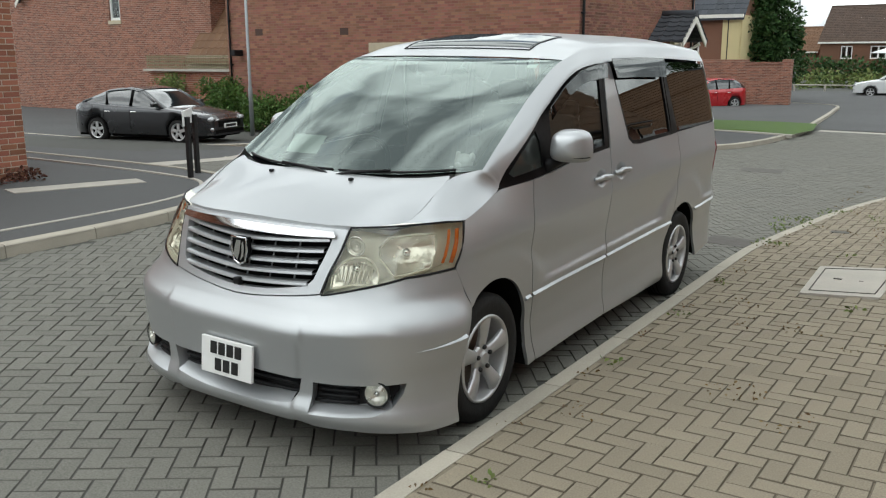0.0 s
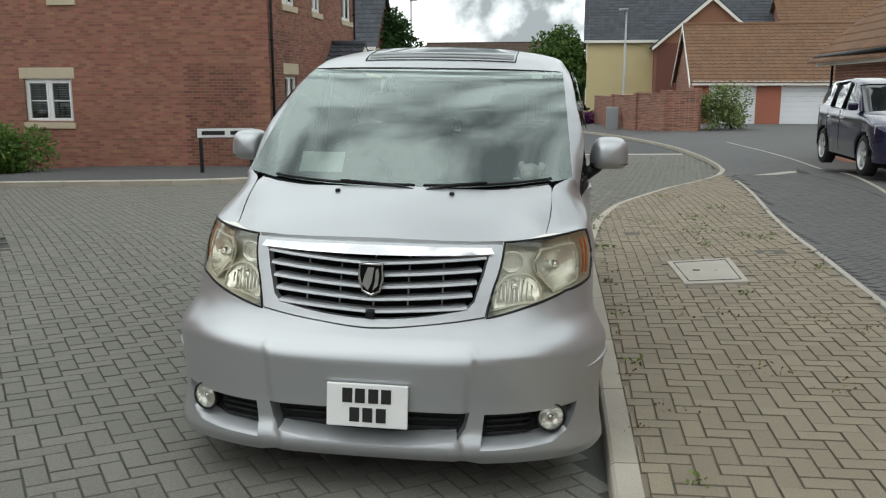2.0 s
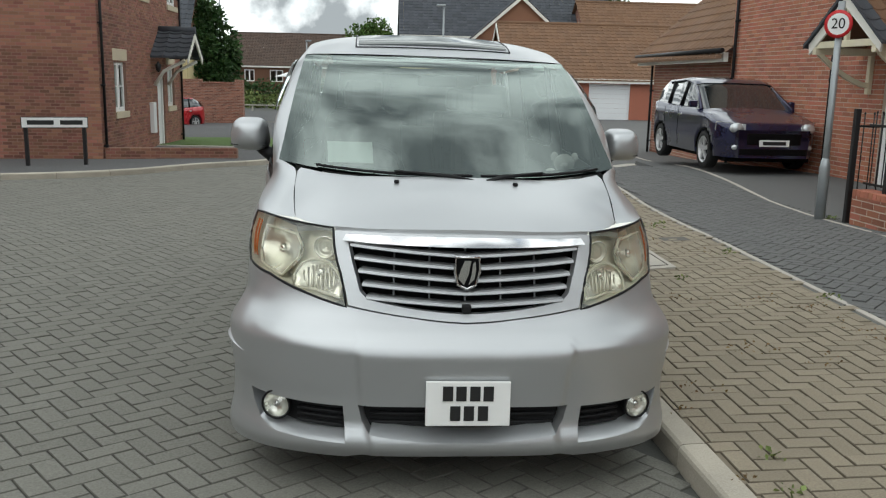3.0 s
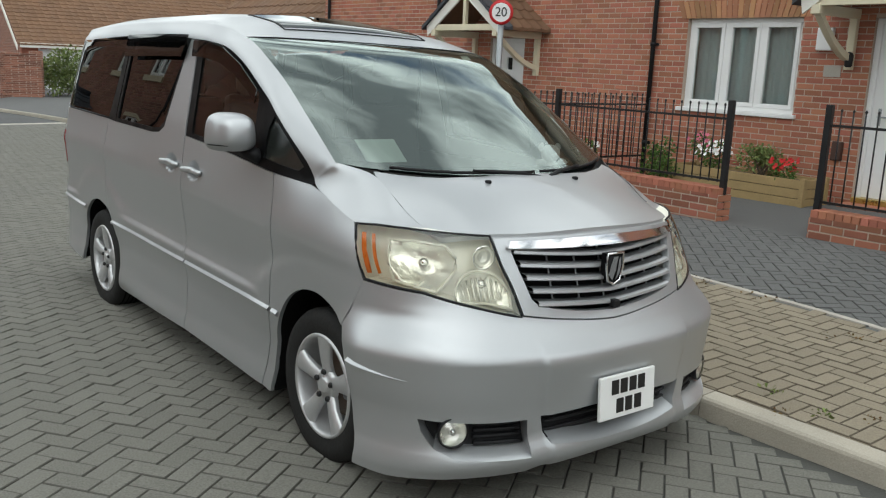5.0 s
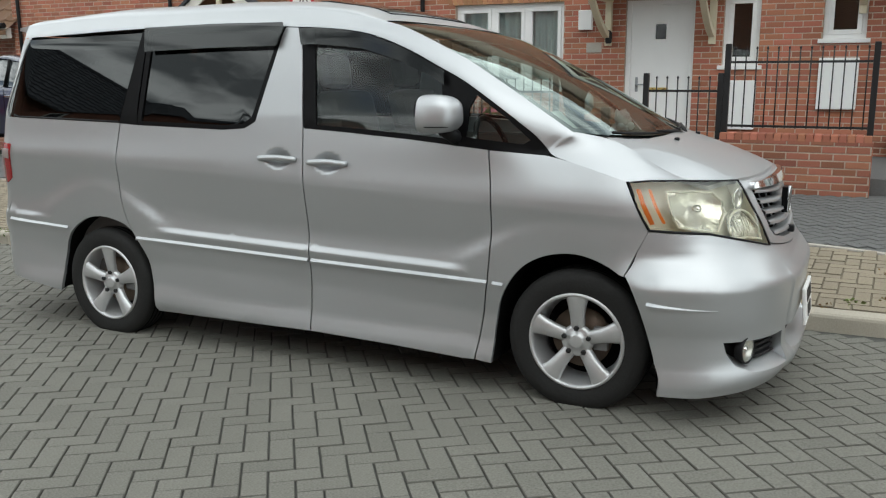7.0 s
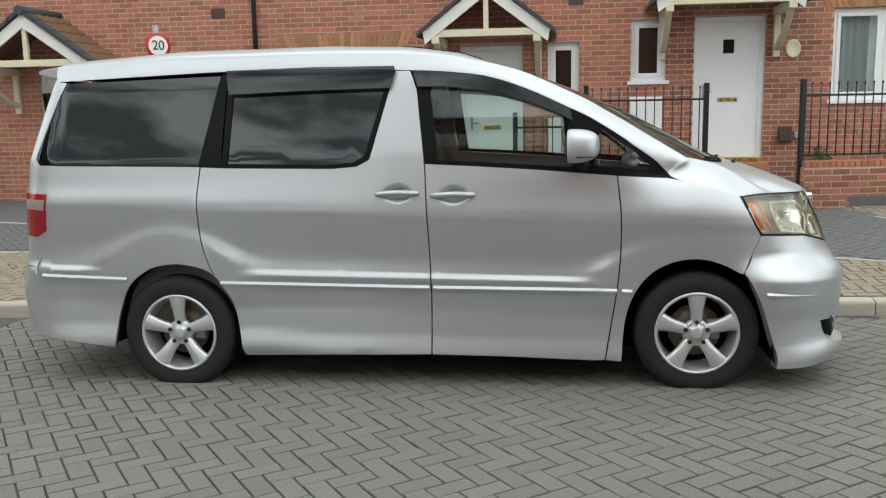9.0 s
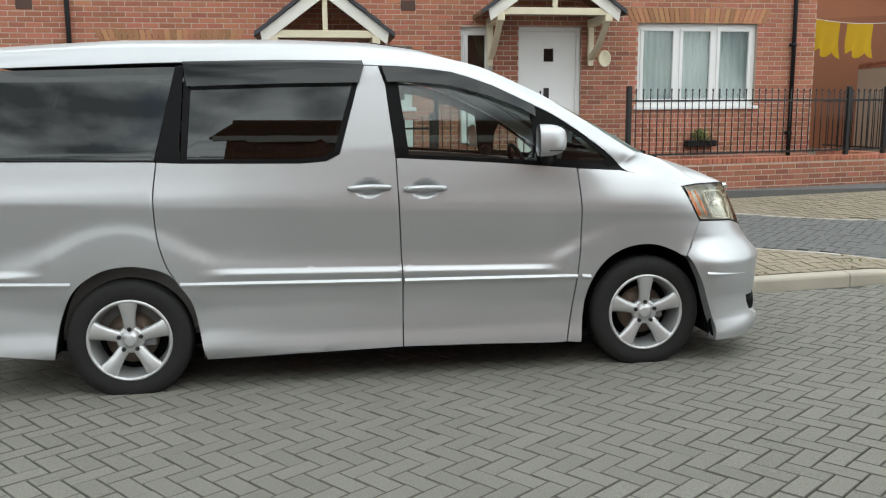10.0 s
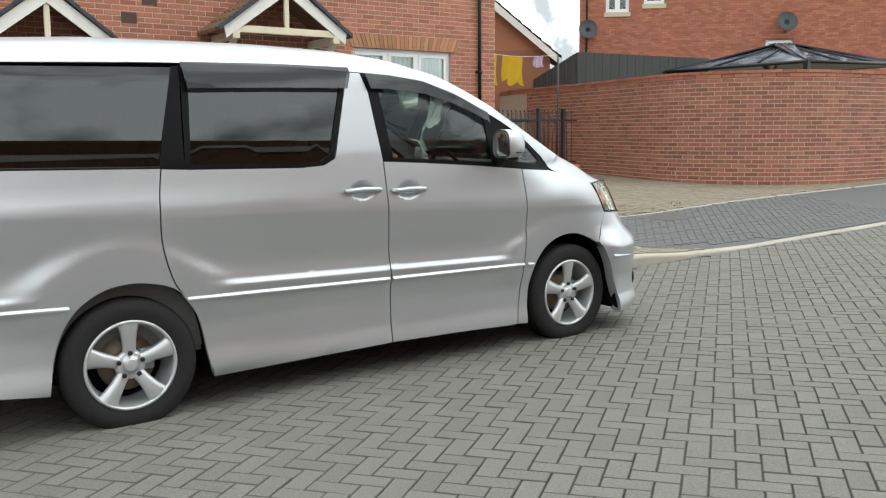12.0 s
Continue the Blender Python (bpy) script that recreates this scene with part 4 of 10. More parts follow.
hood_front = [(x, front_y(x, 1.05) + 0.010) for x in (0.672, 0.62, 0.52, 0.40, 0.28, 0.14, 0.0)]
hood_half = [(0.0, -1.685), (0.25, -1.675), (0.43, -1.645), (0.60, -1.575), (0.69, -1.515), (0.703, -1.55), (0.706, -1.65), (0.700, -1.76), (0.688, -1.86)] + hood_front
hood_poly = hood_half + [(-x, y) for x, y in hood_half[::-1] if x > 0]
part("bonnet", outward(panel(hood_poly, hood_map, step=0.045, rim=0.02), (0, -1.8, 0.5)), SILVER, van)
bm = bmesh.new()
cow = [(x, -1.69 + 0.27 * (abs(x) / 0.8) ** 2.4) for x in np.linspace(-0.70, 0.70, 25)]
rows = [[bm.verts.new((x, y + dy, 1.195 + 0.045 * (abs(x) / 0.8) ** 2.6 + dz)) for x, y in cow] for dy, dz in ((-0.01, -0.03), (0.03, -0.004), (0.08, -0.01), (0.10, -0.08))]
for a, b in zip(rows, rows[1:]):
    for i in range(len(cow) - 1):
        bm.faces.new((a[i], a[i + 1], b[i + 1], b[i]))
part("cowl", outward(bm, (0, -1.6, 0.5)), BLACK_PLASTIC, van)

part("windscreen", outward(sheet_uv(windscreen_point, np.linspace(-1, 1, 33), np.linspace(0, 1, ws_n + 1)), (0, -0.8, 0.6)), GLASS_WS, van).visible_shadow = False
# the printed black border of the windscreen
for us, vs in ((np.linspace(-1, 1, 33), [k / ws_n for k in range(0, 4)]), (np.linspace(-1, 1, 33), [(ws_n - 1) / ws_n, 1.0]), (np.linspace(-1, -0.945, 3), [k / ws_n for k in range(ws_n + 1)]), (np.linspace(0.945, 1, 3), [k / ws_n for k in range(ws_n + 1)])):
    b = sheet_uv(windscreen_point, us, vs)
    for v in b.verts:
        v.co += Vector((0, 0.004, -0.006))
    part("windscreen_border", outward(b, (0, -0.8, 0.6)), TRIM_BLACK, van)


def roof_point(u, v):
    """Roof: u across, v from the windscreen to the rear."""
    r = roof_rail[min(len(roof_rail) - 1, int(round(v * (len(roof_rail) - 1))))]
    zc = float(np.interp(r.y, [-0.42, -0.2, 0.1, 0.6, 1.5, 2.14], [1.793, 1.880, 1.932, 1.957, 1.960, 1.925]))
    k = (1 - abs(u) ** 2.3) ** 0.62 if abs(u) < 1 else 0.0
    return Vector((r.x * u, r.y + 0.02 * (1 - v) ** 3 * (1 - u * u), r.z + (zc - r.z) * k))


roof_rail = smooth_line(R2[6:], 8)
us = [math.copysign(1 - (1 - abs(t)) ** 1.6, t) for t in np.linspace(-1, 1, 41)]
part("roof", outward(sheet_uv(roof_point, us, np.linspace(0, 1, len(roof_rail))), (0, 0.8, 0)), SILVER, van)
bm = sheet_uv(lambda u, v: roof_point(u * 0.60, 0.10 + 0.24 * v) + Vector((0, 0, 0.004)), np.linspace(-1, 1, 17), np.linspace(0, 1, 9))
part("sunroof", outward(bm, (0, 0, 0)), GLASS_DARK, van, "dark glass sunroof")
bm = bmesh.new()
loop = [roof_point(0.62 * a, 0.09 + 0.26 * b) + Vector((0, 0, 0.002)) for a, b in [(t, 0) for t in np.linspace(-1, 1, 12)] + [(1, t) for t in np.linspace(0, 1, 8)] + [(t, 1) for t in np.linspace(1, -1, 12)] + [(-1, t) for t in np.linspace(1, 0, 8)]]
tube(bm, loop, 0.004, 6, closed=True)
part("sunroof_seal", bm, BLACK_PLASTIC, van)

LAMP = [(s_of(x=0.525, z=1.045), 1.046), (s_of(x=0.64, z=1.055), 1.052), (s_of(x=0.76, z=1.06), 1.06), (s_of(y=-1.76, z=1.06), 1.062), (s_of(y=-1.672, z=1.05), 1.055), (s_of(y=-1.695, z=1.0), 1.0), (s_of(y=-1.742, z=0.90), 0.90), (s_of(y=-1.77, z=0.858), 0.858), (s_of(x=0.78, z=0.84), 0.842), (s_of(x=0.64, z=0.80), 0.80), (s_of(x=0.468, z=0.757), 0.757), (s_of(x=0.492, z=0.88), 0.88)]
LAMP_L = curve_pts(LAMP + LAMP[:1], 1)[:-1]


def mirror_s(poly):
    return [(-a, b) for a, b in poly][::-1]


# front bumper with its openings
def fx(x, z):
    return (math.copysign(s_of(x=abs(x), z=z), x), z)


def fyy(y, z):
    return (s_of(y=y, z=z), z)


b_half = [fx(0.0, 0.705), fx(0.20, 0.722), fx(0.455, 0.757), fx(0.64, 0.793), fx(0.78, 0.835), fyy(-1.765, 0.850), fyy(-1.722, 0.76), fyy(-1.678, 0.662), fyy(-1.755, 0.52), fyy(-1.815, 0.33), fyy(-1.842, 0.160), fyy(-2.0, 0.156), fyy(-2.1, 0.164), fx(0.66, 0.170), fx(0.46, 0.166), fx(0.40, 0.180), fx(0.2, 0.180), fx(0.0, 0.180)]
bumper_poly = b_half + [(-a, b) for a, b in b_half[::-1] if a > 1e-6]
centre_hole = [fx(-0.415, 0.385), fx(0.415, 0.385), fx(0.400, 0.32), fx(0.37, 0.272), fx(0.2, 0.252), fx(0.0, 0.245), fx(-0.2, 0.252), fx(-0.37, 0.272), fx(-0.40, 0.32)]
fog_hole = [fx(0.474, 0.378), fx(0.60, 0.381), fx(0.72, 0.386), fx(0.845, 0.393), fx(0.835, 0.345), fx(0.805, 0.285), fx(0.745, 0.252), fx(0.6, 0.240), fx(0.464, 0.234)]
part("front_bumper", outward(panel(bumper_poly, front_map, [centre_hole, fog_hole, mirror_s(fog_hole)], step=0.020, rim=0.065), (0, -1.2, 0.5)), SILVER, van, "silver front bumper with body kit lip")
# dark backs of the openings, with grille bars, and the silver shelf at the foot of each
for poly, name in ((centre_hole, "lower_grille"), (fog_hole, "fog_lamp_surround"), (mirror_s(fog_hole), "fog_lamp_surround")):
    part(name, outward(panel(poly, front_map, step=0.05, rim=0, lift=-0.062), (0, -1.2, 0.5)), BLACK_PLASTIC, van)


def shelf(line):
    """The sloping foot of a bumper opening: from the lip at the front up to the dark back."""
    bm = bmesh.new()
    rows = [[bm.verts.new(front_map(a, z + dz, o)) for a, z in line] for dz, o in ((0.0, 0.001), (0.005, -0.006), (0.014, -0.020), (0.036, -0.060))]
    for a, b in zip(rows, rows[1:]):
        for i in range(len(line) - 1):
            bm.faces.new((a[i], a[i + 1], b[i + 1], b[i])).smooth = True
    part("opening_shelf", outward(bm, (0, -1.6, -2.0)), SILVER, van)


for sg in (1, -1):
    shelf([(sg * a, z) for a, z in curve_pts([fog_hole[5], fog_hole[6], fog_hole[7], fog_hole[8]], 6)])
shelf(curve_pts(centre_hole[3:8], 6))
for sg in (1, -1):
    for k in range(4):
        z = 0.285 + k * 0.025
        bm = bmesh.new()
        tube(bm, [front_map(sg * s_of(x=x, z=z), z + 0.006 * (x - 0.48) / 0.2, -0.045) for x in np.linspace(0.485, 0.68, 8)], 0.008, 6)
        part("grille_bar", bm, BLACK_PLASTIC, van)
    c = front_map(sg * s_of(x=0.748, z=0.345), 0.345, -0.014)
    th = s_of(x=0.748, z=0.345) / FS
    m = Matrix.Translation(c) @ Matrix.Rotation(sg * th * 0.45, 4, "Z")
    lamp = part("fog_lamp", lathe(bmesh.new(), [(0.03, 0.052), (-0.004, 0.062), (-0.012, 0.060), (-0.012, 0.055), (0.02, 0.048), (0.035, 0.0005)], 28, "y", m), BLACK_PLASTIC, van)
    part("lens", lathe(bmesh.new(), [(-0.008, 0.055), (-0.016, 0.042), (-0.021, 0.022), (-0.022, 0.0005)], 28, "y", m), GLASS_FOG, lamp).visible_shadow = False
    part("bowl", lathe(bmesh.new(), [(-0.006, 0.055), (0.006, 0.040), (0.014, 0.018), (0.015, 0.0005)], 28, "y", m), REFLECTOR, lamp)
    part("bulb_shield", lathe(bmesh.new(), [(0.016, 0.013), (-0.002, 0.013), (-0.005, 0.0005)], 14, "y", m), CHROME, lamp)
for k in range(2):
    bm = bmesh.new()
    z = 0.305 + 0.035 * k
    tube(bm, [front_map(math.copysign(s_of(x=abs(x), z=z), x), z, -0.05) for x in np.linspace(-0.38, 0.38, 15)], 0.008, 6)
    part("grille_bar", bm, BLACK_PLASTIC, van)

# number plate: white plate with black bars in place of its characters
plate = part("number_plate", box(-0.165, 0.165, -0.008, 0.008, -0.088, 0.088, 0.004), PLATE_MAT, van, "white square number plate")
plate.matrix_local = pose(0.009, -2.346, 0.412, -4, 0, 0)
for row, (z0, z1), xs in ((0, (0.012, 0.070), (-0.100, -0.048, 0.006, 0.058)), (1, (-0.066, -0.008), (-0.070, -0.017, 0.038))):
    for x in xs:
        part("bar", box(x, x + 0.040, -0.0115, -0.0082, z0, z1), PLATE_INK, plate)

# grille: painted surround, chrome top bar, slats and badge
g_half = [fx(0.0, 1.042), fx(0.2, 1.041), fx(0.40, 1.040), fx(0.517, 1.038), fx(0.485, 0.88), fx(0.458, 0.765), fx(0.2, 0.728), fx(0.0, 0.712)]
grille_poly = g_half + [(-a, b) for a, b in g_half[::-1] if a > 1e-6]
h_half = [fx(0.0, 0.995), fx(0.2, 0.995), fx(0.462, 0.996), fx(0.452, 0.95), fx(0.415, 0.82), fx(0.385, 0.790), fx(0.2, 0.757), fx(0.0, 0.742)]
grille_hole = h_half + [(-a, b) for a, b in h_half[::-1] if a > 1e-6]
grille = part("grille", outward(panel(grille_poly, front_map, [grille_hole], step=0.03, rim=0.03, lift=0.004), (0, -1.2, 0.5)), SILVER, van, "silver slatted radiator grille")
part("backing", outward(panel(grille_hole, front_map, step=0.06, rim=0, lift=-0.055), (0, -1.2, 0.5)), LINER_SHADE, grille)
c_half = [fx(0.0, 1.036), fx(0.2, 1.035), fx(0.46, 1.032), fx(0.475, 1.008), fx(0.2, 1.000), fx(0.0, 0.997)]
part("chrome_bar", outward(panel(c_half + [(-a, b) for a, b in c_half[::-1] if a > 1e-6], front_map, step=0.03, rim=0.03, lift=0.030), (0, -1.2, 0.5)), CHROME, grille)
for k in range(5):
    zc, xe = 0.962 - 0.047 * k, 0.452 - 0.016 * k
    bm = bmesh.new()
    rows = []
    for x in np.linspace(-xe, xe, 25):
        z = zc + 0.030 * (abs(x) / 0.45) ** 1.2 - 0.002
        s = math.copysign(s_of(x=abs(x), z=z), x)
        rows.append([bm.verts.new(front_map(s, z + dz, o)) for dz, o in ((0.010, -0.045), (0.011, 0.0), (0.006, 0.010), (-0.004, 0.010), (-0.008, 0.002), (-0.008, -0.045))])
    for a, b in zip(rows, rows[1:]):
        for i in range(5):
            bm.faces.new((a[i], a[i + 1], b[i + 1], b[i]))
    part("slat", outward(bm, (0, -2.0, zc)), SILVER, grille)
for k in range(5):
    x = -0.29 + 0.145 * k
    bm = bmesh.new()
    tube(bm, [front_map(math.copysign(s_of(x=abs(x), z=z), x) if x else 0.0, z, -0.04) for z in (0.76, 0.87, 0.985)], 0.004, 6)
    part("divider", bm, FOG_GREY, grille)
bm = bmesh.new()
outl = [(-0.046, 0.060), (0.046, 0.060), (0.048, 0.0), (0.034, -0.05), (0.0, -0.068), (-0.034, -0.05), (-0.048, 0.0)]
extrude_poly(bm, outl, "y", -2.232, -2.205, pose(0, 0, 0.908))
badge = part("badge", fix(bm), TRIM_BLACK, grille)
for stroke in ([(-0.036, -0.026), (-0.012, -0.050), (0.004, -0.012), (0.014, 0.046), (-0.012, 0.046), (-0.026, 0.012)], [(0.006, -0.050), (0.028, -0.028), (0.034, 0.012), (0.030, 0.044), (0.020, 0.034), (0.016, -0.012)]):
    bm = bmesh.new()
    extrude_poly(bm, stroke, "y", -2.240, -2.231, pose(0, 0, 0.908))
    part("badge_stroke", fix(bm), CHROME, badge)
bm = bmesh.new()
tube(bm, [(x, -2.236, z + 0.908) for x, z in outl], 0.006, 6, closed=True)
part("badge_rim", bm, CHROME, badge)
part("sensor", box(-0.018, 0.018, -2.268, -2.235, 0.748, 0.782, 0.006), BLACK_PLASTIC, van)

# headlamps
for sg in (1, -1):
    poly = LAMP_L if sg > 0 else mirror_s(LAMP_L)
    inner = [(a * 1.0, b) for a, b in poly]
    head = part("headlamp", outward(panel(poly, front_map, step=0.04, rim=0, lift=-0.085), (0, -1.2, 0.5)), LAMP_BACK, van, "yellowed headlamp with amber side reflector")
    # side walls of the lamp
    bm = bmesh.new()
    ring = dense_ring(poly, 0.04)
    a = [bm.verts.new(front_map(p.x, p.y, -0.085)) for p in ring]
    b = [bm.verts.new(front_map(p.x, p.y, -0.001)) for p in ring]
    for i in range(len(ring)):
        bm.faces.new((a[i], a[(i + 1) % len(ring)], b[(i + 1) % len(ring)], b[i]))
    part("housing", fix(bm), LAMP_BACK, head)
    bm = bmesh.new()
    tube(bm, [front_map(p.x, p.y, 0.0) for p in ring], 0.005, 6, closed=True)
    part("gasket", bm, BLACK_PLASTIC, head)
    lens = part("lens", outward(panel(poly, front_map, step=0.04, rim=0, lift=0.003), (0, -1.2, 0.5)), GLASS_LENS, head)
    lens.visible_shadow = False
    # a deep main reflector, a fluted lower one and a small round one
    main = [fyy(-1.825, 1.014), fx(0.77, 1.016), fx(0.685, 1.006), fx(0.662, 0.965), fx(0.675, 0.918), fx(0.715, 0.875), fx(0.745, 0.842), fyy(-1.885, 0.868), fyy(-1.85, 0.93)]
    low = [fx(0.595 + 0.098 * math.cos(t), 0.826 + 0.096 * math.sin(t)) for t in np.linspace(-0.18, math.pi * 1.03, 15)] + [fx(0.50, 0.786), fx(0.60, 0.808)]
    for poly2, deep in ((main, 0.050), (low, 0.045)):
        q = poly2 if sg > 0 else mirror_s(poly2)
        ca, cz = sum(p[0] for p in q) / len(q), sum(p[1] for p in q) / len(q)
        ra, rz = max(abs(p[0] - ca) for p in q), max(abs(p[1] - cz) for p in q)
        dish = lambda a, z, o=0.0, ca=ca, cz=cz, ra=ra, rz=rz, deep=deep: front_map(a, z, o - 0.022 - deep * max(0.0, 1 - ((a - ca) / ra) ** 2 - ((z - cz) / rz) ** 2))
        part("reflector", outward(panel(q, dish, step=0.022, rim=0.004), (0, -1.2, 0.5)), REFLECTOR, head)
        bm = bmesh.new()
        tube(bm, [front_map(p.x, p.y, -0.019) for p in dense_ring(q, 0.03)], 0.0055, 6, closed=True)
        part("bezel", bm, LAMP_BACK, head)
        c = front_map(ca, cz, -0.045)
        part("bulb_shield", lathe(bmesh.new(), [(0.02, 0.020), (-0.006, 0.019), (-0.012, 0.010), (-0.013, 0.0005)], 16, "y", Matrix.Translation(c) @ Matrix.Rotation(ca / FS * 0.5, 4, "Z")), CHROME, head)
    for k in range(9):
        x = 0.518 + 0.0185 * k
        zt = 0.826 + 0.09 * math.sqrt(max(0.0, 1 - ((x - 0.595) / 0.1) ** 2))
        bm = bmesh.new()
        tube(bm, [front_map(sg * s_of(x=x, z=z), z, -0.040) for z in np.linspace(0.792 + 0.10 * max(0, x - 0.55), zt - 0.02, 4)], 0.0045, 5)
        part("flute", bm, REFLECTOR, head)
    s = sg * s_of(x=0.567, z=0.967)
    m = Matrix.Translation(front_map(s, 0.967, -0.022)) @ Matrix.Rotation(s / FS * 0.5, 4, "Z")
    part("reflector", lathe(bmesh.new(), [(-0.004, 0.046), (-0.008, 0.043), (0.004, 0.038), (0.010, 0.030), (0.006, 0.026), (0.012, 0.018), (0.010, 0.010), (0.014, 0.0005)], 28, "y", m), REFLECTOR, head)
    pa = [fyy(-1.702, 1.026), fyy(-1.721, 1.026), fyy(-1.790, 0.882), fyy(-1.771, 0.879)]
    pb = [fyy(-1.750, 1.026), fyy(-1.762, 1.026), fyy(-1.834, 0.887), fyy(-1.822, 0.884)]
    for p in (pa, pb):
        p = p if sg > 0 else mirror_s(p)
        part("side_reflector", outward(panel(p, front_map, step=0.03, rim=0.004, lift=-0.012), (0, -1.2, 0.5)), AMBER, head, "amber side reflector")

# side panels, both sides
QUARTER_GLASS = [(2.24, 1.335), (2.21, 1.301), (1.262, 1.277), (1.135, 1.772), (2.045, 1.760), (2.085, 1.69)]
PILLAR_C = [(1.262 - 0.004, 1.273), (1.122, 1.265), (1.128, 1.36), (1.097, 1.74), (1.092, 1.782), (1.135, 1.776)]
SLIDE_GLASS = [(1.125, 1.278), (1.12, 1.265), (0.50, 1.249), (0.365, 1.258), (0.295, 1.294), (0.158, 1.735), (0.142, 1.765), (0.17, 1.783), (0.6, 1.79), (1.09, 1.79), (1.092, 1.72)]
FRONT_DLO = [(-0.012, 1.264), (-0.3, 1.246), (-0.62, 1.220), (-1.03, 1.180), (-1.29, 1.160), (-1.31, 1.168), (-1.23, 1.252), (-1.05, 1.385), (-0.9, 1.482), (-0.79, 1.538), (-0.56, 1.648), (-0.34, 1.722), (-0.1, 1.753), (0.055, 1.760), (0.03, 1.66)]
FRONT_GLASS = [(-0.085, 1.282), (-0.3, 1.268), (-0.62, 1.244), (-0.80, 1.228), (-0.775, 1.46), (-0.765, 1.515), (-0.55, 1.62), (-0.34, 1.695), (-0.1, 1.728), (-0.035, 1.732), (-0.05, 1.6)]
TRI_GLASS = [(-0.915, 1.236), (-1.185, 1.205), (-1.215, 1.225), (-1.10, 1.325), (-0.955, 1.425), (-0.925, 1.37)]
SLIDE_PANE = [(1.095, 1.288), (0.50, 1.273), (0.38, 1.281), (0.32, 1.315), (0.19, 1.725), (0.21, 1.755), (0.6, 1.762), (1.06, 1.762), (1.062, 1.65)]
cr = []
for yy in np.arange(-1.8, 2.2, 0.045):
    bb = bulge(yy)
    cr += [(yy, q + 0.03 * yy + bb) for q in (0.56, 0.585, 0.603, 0.622, 0.636, 0.645, 0.654, 0.664, 0.675, 0.70, 0.735)]
    cr += [(yy, q + 0.03 * yy) for q in (0.955, 0.975, 0.99, 1.01, 1.035)]
hp = cr + [(hy + 0.014 * i, hz + 0.012 * j) for hy, hz in HANDLES for i in range(-6, 7) for j in range(-5, 6)]
smooth_r1 = smooth_line([(a, b, 0) for a, b in R1], 8)
rail2 = smooth_line(R2, 8)
for sg in (1, -1):
    fm = side_map(sg)
    cen = (0, 0, 0.9)
    part("front_wing", outward(panel(fender_poly, fm, step=0.035, rim=0.02, extra=cr), cen), SILVER, van)
    door = part("front_door", outward(panel(door_f_poly, fm, step=0.04, rim=0.02, extra=hp), cen), SILVER, van)
    slide = part("sliding_door", outward(panel(door_s_poly, fm, step=0.04, rim=0.02, extra=hp), cen), SILVER, van)
    part("rear_quarter", outward(panel(quarter_poly, fm, step=0.045, rim=0.02, extra=cr), cen), SILVER, van)
    # window surrounds and glass
    part("window_frame", outward(panel(FRONT_DLO, fm, [FRONT_GLASS, TRI_GLASS], step=0.05, rim=0.01, lift=-0.006), cen), TRIM_BLACK, door)
    part("window_frame", outward(panel(SLIDE_GLASS, fm, [SLIDE_PANE], step=0.05, rim=0.01, lift=-0.006), cen), TRIM_BLACK, slide)
    part("pillar_cover", outward(panel(PILLAR_C, fm, step=0.05, rim=0.01, lift=-0.004), cen), TRIM_BLACK, van)
    part("side_window", outward(panel(FRONT_GLASS, fm, step=0.08, rim=0, lift=-0.014), cen), GLASS_CLEAR, door).visible_shadow = False
    part("vent_window", outward(panel(TRI_GLASS, fm, step=0.08, rim=0, lift=-0.014), cen), GLASS_CLEAR, door).visible_shadow = False
    part("side_window", outward(panel(SLIDE_PANE, fm, step=0.08, rim=0, lift=-0.014), cen), GLASS_DARK, slide)
    part("quarter_window", outward(panel(QUARTER_GLASS, fm, step=0.04, rim=0.008, lift=-0.004), cen), GLASS_DARK, van)
    bm = bmesh.new()
    tube(bm, [fm(y, z, 0.001) for y, z in ((1.255, 1.281), (1.7, 1.294), (2.1, 1.304), (2.14, 1.315))], 0.006, 6)
    part("window_seal", bm, BLACK_PLASTIC, van)
    # wind deflectors
    vis = [(0.045, 1.752), (-0.1, 1.748), (-0.34, 1.716), (-0.56, 1.642), (-0.79, 1.53), (-0.80, 1.465), (-0.72, 1.51), (-0.55, 1.58), (-0.34, 1.642), (-0.1, 1.668), (0.02, 1.67)]
    part("wind_deflector", outward(panel(vis, lambda y, z, o=0.0: fm(y, z, o + 0.026 + 0.10 * max(0, (0.0 + float(np.interp(y, [-0.8, -0.56, -0.34, -0.1, 0.05], [1.53, 1.642, 1.716, 1.748, 1.752])) - z)) * 0.25), step=0.05, rim=0.006), cen), VISOR, door, "smoked wind deflector")
    vis2 = [(1.095, 1.79), (0.6, 1.792), (0.15, 1.785), (0.142, 1.752), (0.172, 1.668), (0.6, 1.668), (1.075, 1.66)]
    part("wind_deflector", outward(panel(vis2, lambda y, z, o=0.0: fm(y, z, o + 0.024 + 0.05 * (1.79 - z)), step=0.05, rim=0.006), cen), VISOR, slide, "smoked wind deflector")
    # roof rail, windscreen pillar and wing shoulder: one skin that leaves the side and meets roof, glass and bonnet smoothly
    def rise_dir(y, z):
        return (fm(y, z + 0.004) - fm(y, z - 0.012)).normalized()

    A = [fm(p.x, p.y, 0.0) for p in smooth_r1]
    TA = [rise_dir(p.x, p.y) for p in smooth_r1]
    B = [Vector((p.x * sg, p.y, p.z)) for p in rail2]
    TB = [Vector((-0.80 * sg, 0, 0.60)).lerp(Vector((-0.55 * sg, 0, 0.83)), ease((p.y + 0.9) / 0.6)).normalized() for p in rail2]
    rail = [A[::-1], TA[::-1], B[::-1], TB[::-1]]
